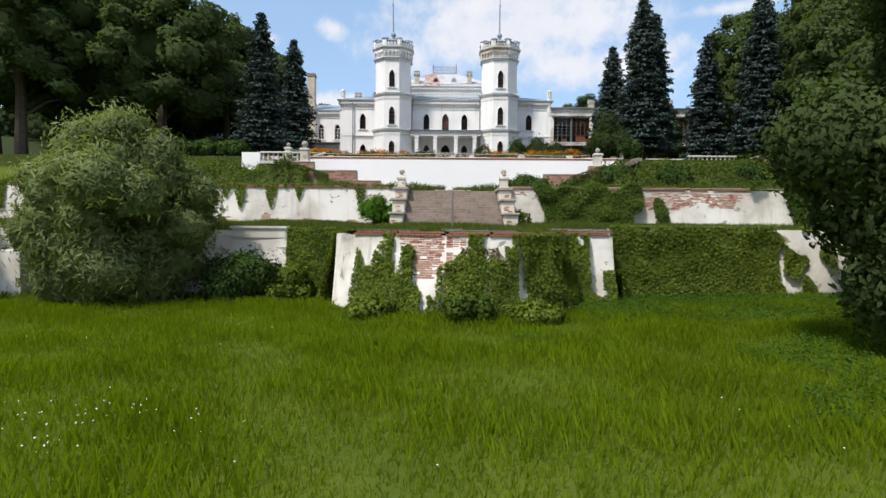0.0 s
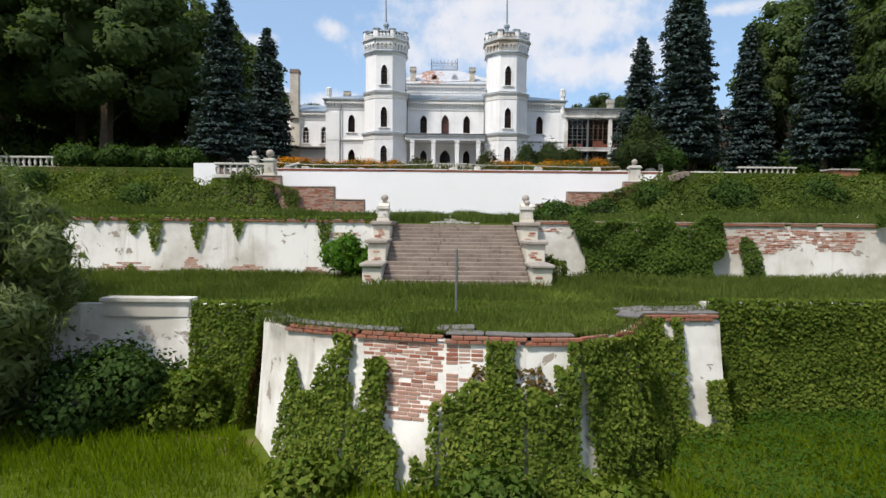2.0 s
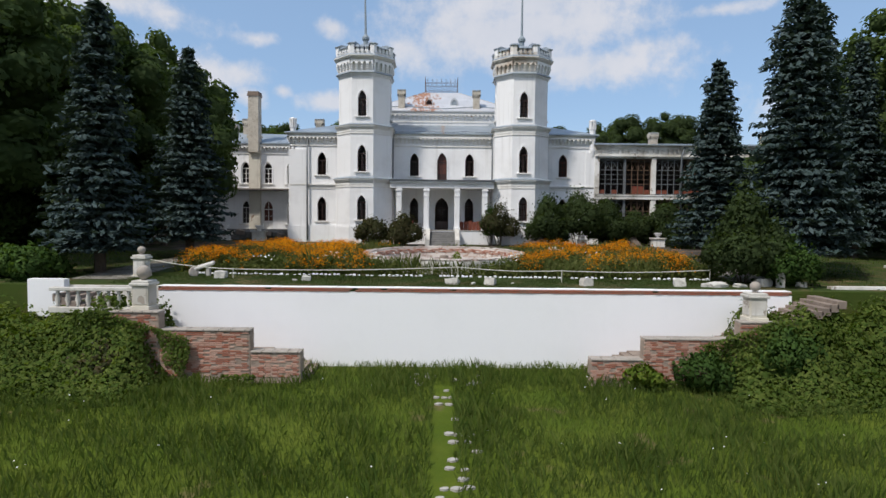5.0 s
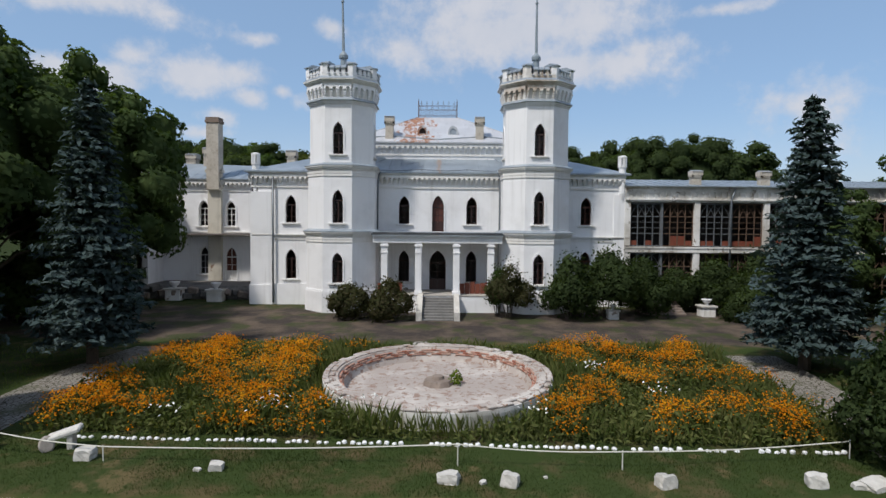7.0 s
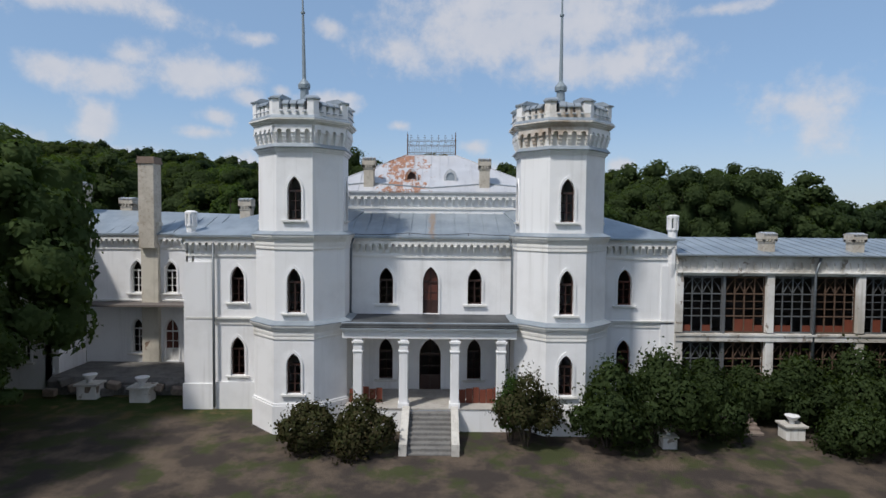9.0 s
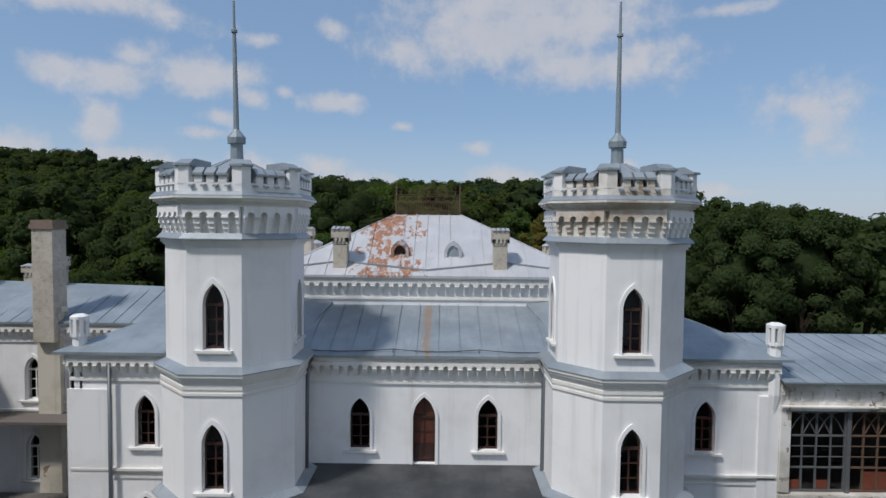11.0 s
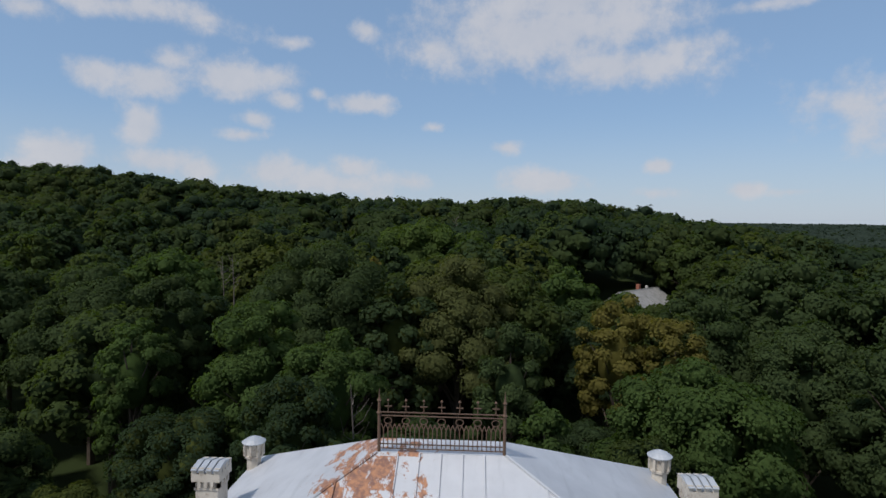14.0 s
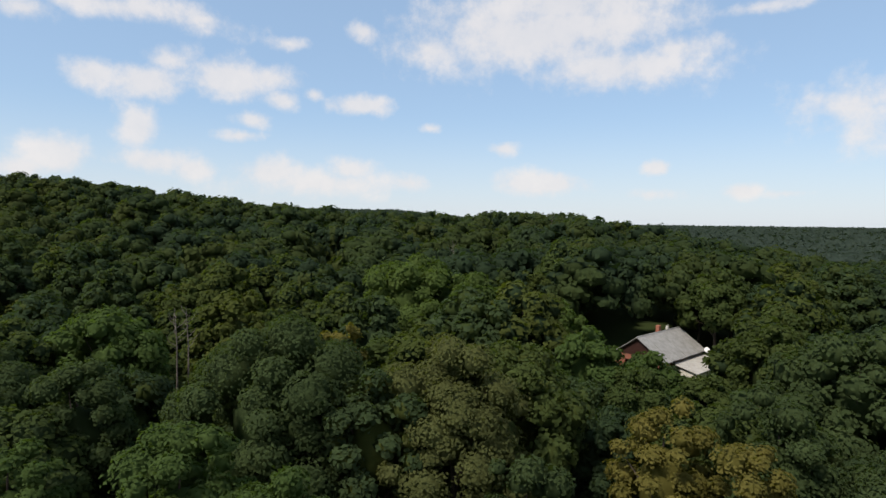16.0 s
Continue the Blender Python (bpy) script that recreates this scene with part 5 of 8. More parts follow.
arcade(mb, GX1 - GX0, 19.72, 20.5, 0.52, 0.12, pose(GX0, GY - 0.15, 0))
moulding(mb, GX1 - GX0, 20.5, [(0.12, 0.16), (0.12, 0.3)], pose(GX0, GY - 0.15, 0))
part("frieze", mb, M_OLD, gallery)
rf = part("roof", MB().add([(GX0 - 0.1, GY - 0.6, 20.78), (GX1 + 0.5, GY - 0.6, 20.78), (GX1 + 0.5, 94.4, 21.75), (GX0 - 0.1, 94.4, 21.75), (GX1 + 0.5, 97.5, 18.5), (GX0 - 0.1, 97.5, 18.5),
                           (GX0 - 0.1, GY - 0.6, 20.7), (GX1 + 0.5, GY - 0.6, 20.7)], [(0, 1, 2, 3), (3, 2, 4, 5), (6, 7, 1, 0)]), M_ROOF, gallery)
seams((GX0, GY - 0.6, 20.78), (GX1 - GX0, 0, 0), (0, 6.4, 0.97), 34, rf, M_ROOF)
# back wall and floor coloured dark, the interior shade being in the plaster
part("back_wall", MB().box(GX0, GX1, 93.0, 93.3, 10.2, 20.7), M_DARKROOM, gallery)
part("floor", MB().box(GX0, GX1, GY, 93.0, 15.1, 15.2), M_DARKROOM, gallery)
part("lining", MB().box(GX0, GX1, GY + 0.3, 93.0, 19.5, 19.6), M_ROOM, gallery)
grng = random.Random(4)
for a, b in zip(piers, piers[1:]):
    c = (a + b) / 2 + 0.0
    part("steel_post", MB().box(c - 0.09, c + 0.09, GY - 0.1, GY + 0.08, 10.3, 19.4), M_STEEL, gallery)
    for x0, x1 in ((a + 0.28, c - 0.1), (c + 0.1, b - 0.28)):
        for z0, z1, panel in ((15.7, 19.35, True), (11.4, 15.1, False)):
            mb = MB()
            n = 4
            for k in range(n + 1):
                x = x0 + (x1 - x0) * k / n
                mb.box(x - 0.035, x + 0.035, GY + 0.02, GY + 0.1, z0, z1)
            zt = z1 - 1.15
            for z in (z0, z0 + 1.05, zt, z1 - 0.06):
                mb.box(x0, x1, GY + 0.01, GY + 0.1, z - 0.035, z + 0.035)
            for k in range(1, 3):
                z = z0 + 1.05 + (zt - z0 - 1.05) * k / 3
                mb.box(x0, x1, GY + 0.03, GY + 0.08, z - 0.02, z + 0.02)
            for k in range(n - 1):
                u = (x1 - x0) / n
                xa = x0 + k * u
                mb.tube([(xa, GY + 0.05, zt), (xa + u * 0.5, GY + 0.05, zt + 0.62), (xa + u, GY + 0.05, zt + 0.98), (xa + 2 * u, GY + 0.05, z1)], 0.028, 0.028, 4)
                mb.tube([(xa + 2 * u, GY + 0.05, zt), (xa + 1.5 * u, GY + 0.05, zt + 0.62), (xa + u, GY + 0.05, zt + 0.98), (xa, GY + 0.05, z1)], 0.028, 0.028, 4)
            fr = part("window_frame", mb, M_STEEL if grng.random() < 0.35 else M_IRON, gallery)
            u = (x1 - x0) / n
            for k in range(n):
                if panel and grng.random() < 0.6:
                    part("panel", MB().box(x0 + k * u + 0.05, x0 + (k + 1) * u - 0.05, GY + 0.06, GY + 0.1, z0 + 0.05, z0 + 0.85 - 0.4 * (grng.random() < 0.4)), M_BOARD, fr)
                for q in range(3):
                    if grng.random() < 0.3:
                        za, zb = z0 + 1.05 + (zt - z0 - 1.05) * q / 3, z0 + 1.05 + (zt - z0 - 1.05) * (q + 1) / 3
                        part("pane", MB().add([(x0 + k * u, GY + 0.06, za), (x0 + (k + 1) * u, GY + 0.06, za), (x0 + (k + 1) * u, GY + 0.06, zb), (x0 + k * u, GY + 0.06, zb)], [(0, 1, 2, 3)]), M_GLASS, fr)

# ---- garden terraces ----
rng = np.random.default_rng(11)
prng = random.Random(3)


def battered(name, pts, z0, z1, lean, thick, mat, label):
    """A retaining wall along a plan line, its foot standing out by lean."""
    n = len(pts)
    P = [Vector((*p, 0)) for p in pts]
    nrm = []
    for k in range(n):
        d = Vector((0, 0, 0))
        for a, b in ((k - 1, k), (k, k + 1)):
            if 0 <= a and b < n:
                e = (P[b] - P[a]).normalized()
                d += Vector((e.y, -e.x, 0))
        nrm.append(d.normalized())
    v, f = [], []
    rows = 5
    for k in range(n):
        for j in range(rows + 1):
            t = j / rows
            q = P[k] + Vector((nrm[k].x * 0.3, nrm[k].y, 0)) * lean * (1 - t) ** 1.3
            v.append((q.x, q.y, z0 + (z1 - z0) * t))
        q = P[k] - nrm[k] * thick
        v += [(q.x, q.y, z1), (q.x, q.y, z0)]
    w = rows + 3
    for k in range(n - 1):
        for j in range(w - 1):
            f.append((k * w + j, (k + 1) * w + j, (k + 1) * w + j + 1, k * w + j + 1))
    f += [tuple(range(w)), tuple((n - 1) * w + j for j in reversed(range(w)))]
    return solid(name, MB().add(v, f), mat, label, "wall", "structure")


def brick_run(parent, a, b, z, courses, depth=0.12, out=0.03, keep=0.95, bl=0.26, bh=0.075, r=prng, faded=0.0):
    """Courses of single bricks on a line, laid as parts; some are gone."""
    a, b = Vector((*a, 0)), Vector((*b, 0))
    d = (b - a)
    L = d.length
    d.normalize()
    ang = math.degrees(math.atan2(d.y, d.x))
    me = brick_run.mesh
    for c in range(courses):
        n = int(L / (bl + 0.012))
        for k in range(n):
            if r.random() > keep:
                continue
            s = (k + 0.5 + 0.5 * (c % 2)) * (bl + 0.012)
            if s > L:
                continue
            p = a + d * s
            o = new("brick", brick_run.pale if r.random() < faded else me)
            o.parent = parent
            o.matrix_basis = pose(p.x, p.y, z + c * (bh + 0.012), r.uniform(-1.5, 1.5), r.uniform(-1.5, 1.5), ang + r.uniform(-1.5, 1.5)) @ Matrix.Translation((0, -out + r.uniform(-0.012, 0.012), 0))


brick_run.mesh = MB().chip(-0.128, 0.128, -0.06, 0.06, -0.0365, 0.0365, 0.008).mesh("brick", M_BRICK)

brick_run.pale = MB().chip(-0.128, 0.128, -0.06, 0.06, -0.0365, 0.0365, 0.008).mesh("brick", M_FADED)

# the lowest wall: a bastion on the axis with curtain walls to both sides
B = [(-4.75, 27.6), (-4.75, 25.9), (-3.7, 24.3), (-1.9, 23.5), (0.1, 22.95), (1.8, 22.75), (2.9, 22.8), (4.3, 23.7), (5.0, 25.0), (5.0, 26.1), (7.65, 26.25), (7.65, 27.7)]
bastion = battered("bastion_wall", B, -0.6, 2.75, 0.75, 0.55, M_OLD, "battered bastion retaining wall of flaking whitewashed brick under creeper")
curtain_l = battered("curtain_wall", [(-46, 27.7), (-22, 27.7), (-10.1, 27.7), (-7.4, 27.6), (-4.4, 27.6)], -0.7, 2.85, 0.35, 0.5, M_OLD, "long low whitewashed retaining wall half hidden by shrubs")
curtain_r = battered("curtain_wall", [(7.9, 27.65), (19.0, 27.7), (20.0, 27.2), (23.0, 27.2), (24.0, 27.7), (46, 27.7)], -0.7, 3.05, 0.35, 0.5, M_OLD, "long retaining wall covered by a thick curtain of creeper")
for x0, x1, y in ((-10.05, -7.5, 27.68),):
    mb = MB().box(x0, x1, y - 0.12, y + 0.4, 2.5, 2.95)
    mb.box(x0 - 0.06, x1 + 0.06, y - 0.2, y + 0.4, 2.95, 3.05)
    part("coping", mb, M_OLD, curtain_l)
patch = MB().add([(x, y, 2.935) for x, y in [(-5.0, 28.0), (-4.6, 28.0), (-4.5, 26.1), (-3.5, 24.6), (-1.8, 23.8), (0.2, 23.25), (1.8, 23.1), (2.8, 23.1), (4.0, 23.9), (4.7, 25.1), (4.8, 26.5), (7.4, 26.6), (7.6, 28.1)]], [tuple(range(13))])
solid("bastion_ground", patch, M_TURF, "level turf on top of the bastion", "ground", "structure")
for k in range(len(B) - 1):
    if k in (0, 1, 8, 10):
        continue
    brick_run(bastion, B[k], B[k + 1], 2.79, 2, keep=0.94)
# slabs of the broken coping
for i in (1, 2, 3, 4, 5, 9):
    a, b = Vector(B[i]), Vector(B[i + 1])
    n = max(1, round((b - a).length / 0.85))
    for k in range(n):
        if prng.random() < 0.1:
            continue
        p = a.lerp(b, (k + 0.5) / n)
        w = (b - a).length / n / 2 - 0.012
        o = part("coping_slab", MB().chip(-w, w, 0.0, prng.uniform(0.3, 0.42), 0, 0.05, 0.012), M_DARKSLAB, bastion)
        o.matrix_basis = pose(p.x, p.y, 2.925, prng.uniform(-1.5, 1.5), prng.uniform(-1.5, 1.5), math.degrees(math.atan2(b.y - a.y, b.x - a.x)) + prng.uniform(-2, 2))
for x, y, w, d, r in ((0.35, 23.5, 0.42, 0.2, -4), (5.4, 26.6, 0.5, 0.3, 20), (6.3, 26.75, 0.55, 0.3, -12), (5.0, 25.7, 0.35, 0.3, 60), (7.0, 26.9, 0.4, 0.28, 5)):
    o = part("coping_slab", MB().chip(-w, w, -d, d, 0, 0.07, 0.015), M_DARKSLAB, bastion)
    o.matrix_basis = pose(x, y, 2.95, 2, -2, r)
# bared brickwork on the bastion's face
for row in range(19):
    z = 2.68 - row * 0.0875
    off = 0.75 * (1 - (z + 0.6) / 3.35) ** 1.3
    xa = -1.75 + 0.035 * row + prng.uniform(-0.12, 0.12)
    xb = 1.0 - 0.05 * row + prng.uniform(-0.2, 0.2)
    if row > 16:
        xb = min(xb, -0.1)

    def face_y(x):
        return 23.5 + (x + 1.9) * (-0.55 / 2.0) if x < 0.1 else 22.95 - (x - 0.1) * 0.2 / 1.7
    brick_run(bastion, (xa, face_y(xa) - off), (min(xb, 0.1), face_y(min(xb, 0.1)) - off), z, 1, out=-0.042, keep=0.99 - 0.0008 * row * row, faded=0.5 + 0.035 * row)
    if xb > 0.4:
        brick_run(bastion, (0.12, face_y(0.12) - off), (xb, face_y(xb) - off), z, 1, out=-0.042, keep=0.97 - 0.03 * row, faded=0.65)

# second wall with the broad stair through it
STX0, STX1, STY0, STY1, STZ0, STZ1 = -2.2, 3.3, 31.85, 37.3, 3.08, 5.3
W2 = 35.35
wall2 = []
for x0, x1, nm in ((-46.0, STX0 - 0.75, "pale"), (STX1 + 0.75, 46.0, "bricky")):
    w = battered("terrace_wall", [(x0, W2), ((x0 + x1) / 2, W2), (x1, W2)], 2.7, 5.35, 0.18, 0.5, M_OLD, "whitewashed terrace wall with peeling plaster and a brick coping")
    wall2.append(w)
    cap = MB()
    x = x0
    while x < x1 - 0.1:
        n = min(x1, x + prng.uniform(0.8, 1.5))
        cap.chip(x + 0.01, n - 0.01, W2 - 0.05, W2 + 0.5, 5.44 + prng.uniform(-0.01, 0.01), 5.49 + prng.uniform(-0.01, 0.02), 0.015)
        x = n
    tagged(part("coping", cap, M_MORTAR, w), kind="stuff")
    lo, hi = max(x0, -19.0), min(x1, 19.0)
    brick_run(w, (lo, W2), (hi, W2), 5.39, 1, keep=0.95, out=0.02)

# plaster fallen from the terrace wall in irregular patches
for w, cx, cz, half, n in ((wall2[1], 13.4, 4.72, 2.9, 12), (wall2[1], 16.9, 4.75, 1.8, 10), (wall2[1], 4.7, 5.1, 0.7, 3), (wall2[0], -8.3, 3.35, 1.1, 5), (wall2[0], -10.6, 3.5, 0.7, 8), (wall2[0], -4.3, 4.75, 0.9, 5), (wall2[0], -13.5, 3.4, 1.6, 5), (wall2[0], -5.4, 3.3, 0.8, 4)):
    for row in range(n):
        k = 1 - abs(row - (n - 1 if cz > 4 else 0)) / n
        z = cz + (row - n / 2) * 0.0875
        off = 0.18 * max(0.0, 1 - (z - 2.7) / 2.55) ** 1.3
        a = cx - half * (0.35 + 0.65 * k) * prng.uniform(0.8, 1.1)
        b = cx + half * (0.35 + 0.65 * k) * prng.uniform(0.8, 1.1)
        brick_run(w, (a, W2 - off), (b, W2 - off), z, 1, out=-0.045, keep=0.88, faded=0.55 if w is wall2[1] else 0.92)

# stair flight
stair = thing("garden_stair", "broad worn grey stone garden stair of fifteen steps", "stairs")
NS = 15
for k in range(NS):
    z1 = STZ0 + (STZ1 - STZ0) * (k + 1) / NS
    y0 = STY0 + (STY1 - STY0) * k / NS
    x = STX0
    while x < STX1 - 0.05:
        n = min(STX1, x + prng.uniform(1.6, 3.0))
        if STX1 - n < 0.6:
            n = STX1
        o = part("step", MB().chip(x + 0.006, n - 0.006, y0 + prng.uniform(-0.012, 0.012), y0 + 0.44, z1 - 0.16, z1 + prng.uniform(-0.006, 0.006), 0.018), M_STEP, stair)
        x = n
part("fill", MB().add([(STX0, STY0 + 0.2, 2.9), (STX1, STY0 + 0.2, 2.9), (STX1, STY1 + 0.3, 5.2), (STX0, STY1 + 0.3, 5.2), (STX0, STY1 + 0.3, 2.9), (STX1, STY1 + 0.3, 2.9)], [(0, 1, 2, 3), (0, 3, 4), (1, 5, 2)]), M_STEP, stair)
for sx, x0 in ((-1, STX0 - 0.8), (1, STX1 + 0.02)):
    x1 = x0 + 0.78
    for y0, y1, zt, nm in ((STY0 - 0.05, STY0 + 1.55, 3.72, 0), (STY0 + 1.55, STY0 + 3.3, 4.55, 1), (STY0 + 3.3, STY1 + 0.6, 5.3, 2)):
        part("cheek", MB().chip(x0 + 0.06, x1, y0, y1 + 0.02, 2.8, zt - 0.02 * nm, 0.03), M_DAMP, stair)
        part("cheek_slab", MB().chip(x0 - 0.04, x1 + 0.08, y0 - 0.12, y1 + (0.1 if nm < 2 else 0), zt - 0.02 * nm + 0.002, zt + 0.13, 0.03), M_CHEEK, stair)


for x0 in (STX0 - 0.7, STX1 + 0.1):
    for y0, z in ((STY0 - 0.05, 3.02), (STY0 + 1.55, 3.86), (STY0 + 3.3, 4.7)):
        for row in range(5):
            brick_run(stair, (x0 + prng.uniform(0, 0.3), y0), (x0 + prng.uniform(0.4, 0.64), y0), z + row * 0.0875, 1, out=-0.042, keep=0.8, faded=0.75)


def pedestal(name, x, y, z, w, h, ball, label, tilt=0.0, broken=False):
    p = thing(name, label, "pedestal", pose(x, y, z, 0, tilt, prng.uniform(-4, 4)), "terrace pedestals")
    mb = MB().chip(-w / 2 - 0.06, w / 2 + 0.06, -w / 2 - 0.06, w / 2 + 0.06, -0.1, 0.16, 0.02)
    mb.chip(-w / 2, w / 2, -w / 2, w / 2, 0.16, h - 0.16, 0.02)
    part("block", mb, M_DAMP, p)
    pan = MB()
    for a in range(4):
        pan.box(-w / 2 + 0.07, w / 2 - 0.07, -w / 2 - 0.015, -w / 2 + 0.02, 0.26, h - 0.28, pose(0, 0, 0, 0, 0, 90 * a))
    part("panel", pan, M_OLD, p)
    mb = MB().chip(-w / 2 - 0.08, w / 2 + 0.08, -w / 2 - 0.08, w / 2 + 0.08, h - 0.16, h - 0.04, 0.02)
    mb.chip(-w / 2 - 0.02, w / 2 + 0.02, -w / 2 - 0.02, w / 2 + 0.02, h - 0.04, h + 0.05, 0.02)
    part("cap", mb, M_PALE, p)
    if ball:
        prof = [(0.13, h + 0.04), (0.09, h + 0.12)] + [(ball * math.cos(a), h + 0.1 + ball * (1 + math.sin(a))) for a in [-1.2 + 0.3 * k for k in range(9)]]
        part("finial", MB().lathe(prof, 14), M_CHEEK, p, smooth=True)
    if broken:
        # a scroll-backed rear half that climbs to the finial
        mb = MB().prism([(-w / 2, 0.1), (w / 2, 0.1), (w / 2, 1.3), (-w / 2, 1.3)], 0.0, h * 0.75)
        mb.add([(-w / 2, 0.1, h * 0.75), (w / 2, 0.1, h * 0.75), (w / 2, 1.3, h * 0.75), (-w / 2, 1.3, h * 0.75), (-w / 2, 0.5, h + 0.15), (w / 2, 0.5, h + 0.15), (w / 2, 1.3, h + 0.32), (-w / 2, 1.3, h + 0.32)],
               [(0, 1, 5, 4), (1, 2, 6, 5), (2, 3, 7, 6), (3, 0, 4, 7), (4, 5, 6, 7)])
        part("scroll", mb, M_DAMP, p)
        prof = [(0.12, h + 0.3), (0.09, h + 0.38)] + [(0.2 * math.cos(a), h + 0.36 + 0.2 * (1 + math.sin(a))) for a in [-1.2 + 0.3 * k for k in range(9)]]
        part("finial", MB().lathe(prof, 14, pose(0, 1.05, 0)), M_CHEEK, p, smooth=True)
    return p


pedestal("stair_pedestal", STX0 - 0.42, 36.15, 5.42, 0.52, 0.85, 0, "weathered white stair pedestal with scrolled back and stone ball", 0, True).scale = (0.86, 0.86, 0.76)
pedestal("stair_pedestal", STX1 + 0.42, 36.0, 5.42, 0.58, 0.85, 0.15, "white panelled stair pedestal with stone knob and scrolled back", 0, True).scale = (0.86, 0.86, 0.78)

# an iron post in the turf
post = thing("iron_post", "thin grey iron post standing in the turf", "post", pose(0.4, 25.8, 2.75))
part("shaft", MB().lathe([(0.035, 0), (0.035, 1.9), (0.02, 1.95)], 8), M_STEEL, post)

# the broken pavement above the stair
path = thing("stone_path", "broken pale paving stones sunk in grass above the stair", "path", None, "", "structure")
slab_m = [MB().prism([(math.cos(a) * r * prng.uniform(0.8, 1.1), math.sin(a) * r * 0.62 * prng.uniform(0.8, 1.1)) for a in [k * math.pi / 3.5 for k in range(7)]], -0.12, 0.03).mesh("stone", M_SLAB) for r in (0.16, 0.2, 0.13, 0.17)]
cnt = 0
for j in range(26):
    y = 37.75 + j * 0.24 + (j * j) * 0.012
    half = 1.15 * max(0.34, 1 - (y - 37.7) / 4.5) if y < 42 else 0.36
    xoff = 0.42 - 0.28 * math.sin((y - 37) * 0.55)
    x = -half
    while x < half:
        x += prng.uniform(0.3, 0.46)
        if prng.random() < 0.7 and cnt < 290:
            o = new("stone", prng.choice(slab_m))
            o.parent = path
            o.matrix_basis = pose(xoff + x + prng.uniform(-0.05, 0.05), y + prng.uniform(-0.06, 0.06), land(0, y) + 0.03, prng.uniform(-3, 3), prng.uniform(-3, 3), prng.uniform(-12, 12))
            cnt += 1
for k in range(22):
    o = new("stone", prng.choice(slab_m))
    o.parent = path
    o.matrix_basis = pose(0.3 + prng.uniform(-2.2, 1.8), 52.6 + prng.uniform(-0.5, 1.2), land(0, 53) + 0.03, 0, 0, prng.uniform(0, 90))

# ---- the tall white wall and its twin flights ----
W3, W3T = 54.95, 9.45
x0w, x1w = -13.0, 16.8
wall3 = solid("parapet_wall", MB().box(x0w, x1w, W3, W3 + 0.6, 5.2, W3T - 0.2), M_CLEAN, "tall freshly whitewashed retaining wall below the palace garden", "wall", "structure")
brick_run(wall3, (x0w, W3 + 0.06), (x1w, W3 + 0.06), W3T - 0.16, 2, keep=0.97, out=0.03)
cap = MB()
x = x0w
while x < x1w:
    n = min(x1w, x + prng.uniform(1.0, 1.8))
    cap.chip(x + 0.004, n - 0.004, W3 + prng.uniform(0.0, 0.03), W3 + 0.5, W3T - 0.03, W3T + 0.015 + prng.uniform(-0.008, 0.01), 0.012)
    x = n
tagged(part("coping", cap, M_WHITE, wall3), kind="stuff")
for sx in (-1, 1):
    c = AX if sx < 0 else AX + 0.7
    fl = thing("wall_stair", "weathered stone stair flight climbing along the white wall", "stairs", None, "twin wall stairs")

    def X(d):
        return c + sx * d
    top, land_z = 9.3, 6.6
    yA, yB = 52.8, W3 - 0.01
    d1, d2 = (7.8, 10.8) if sx < 0 else (8.1, 10.9)
    for k in range(18):
        z = land_z + (top - land_z) * (k + 1) / 18
        a, b = sorted((X(d2 + 0.33 * k), X(d2 + 0.33 * k + 0.42)))
        part("step", MB().chip(a, b, yA, yB, z - 0.34, z, 0.015), M_STEP, fl)
    a, b = sorted((X(d1), X(d2 + 0.05)))
    part("landing", MB().chip(a, b, yA - 0.1, yB, 5.4, land_z, 0.02), M_STEP, fl)
    for k in range(6):
        z = 5.72 + (land_z - 5.72) * (k + 1) / 6.5
        a, b = sorted((X(d1 - 2.1 + 0.35 * k), X(d1 - 2.1 + 0.35 * k + 0.42)))
        part("step", MB().chip(a, b, yA, yB, z - 0.34, z, 0.015), M_STEP, fl)
    a, b = sorted((X(d2), X(16.9)))
    part("fill", MB().box(a, b, yA, yB, 5.3, 6.4), M_MORTAR, fl)
    ck = thing("stair_cheek", "crumbling red-brick cheek wall of the garden stair", "wall", None, "stair cheeks")
    for d0, d1, z1 in ((8.05, 11.9, 7.85), (11.9, 14.0, 8.6), (5.9, 8.05, 6.95)) if sx < 0 else ((7.95, 12.0, 7.65), (12.0, 13.6, 8.4), (5.7, 7.95, 6.75)):
        a, b = sorted((X(d0), X(d1)))
        part("core", MB().chip(a, b, yA - 0.62, yA - 0.1, 5.0, z1, 0.03), M_MORTAR, ck)
        n = int((b - a) / 0.27)
        for row in range(int((z1 - 5.9) / 0.0875)):
            for q in range(n):
                if prng.random() < 0.22:
                    continue
                o = new("brick", brick_run.pale if prng.random() < 0.6 else brick_run.mesh)
                o.parent = ck
                o.matrix_basis = pose(a + (q + 0.5 + 0.25 * (row % 2)) * (b - a) / (n + 0.5), yA - 0.585, 5.95 + row * 0.0875, prng.uniform(-2, 2), 0, prng.uniform(-2, 2))
        cp = MB()
        q = a
        while q < b - 0.05:
            w = min(b, q + prng.uniform(0.4, 0.7))
            cp.chip(q + 0.01, w - 0.01, yA - 0.68, yA - 0.04, z1, z1 + 0.08, 0.02)
            q = w
        pieces("coping", cp, M_CHEEK, ck)

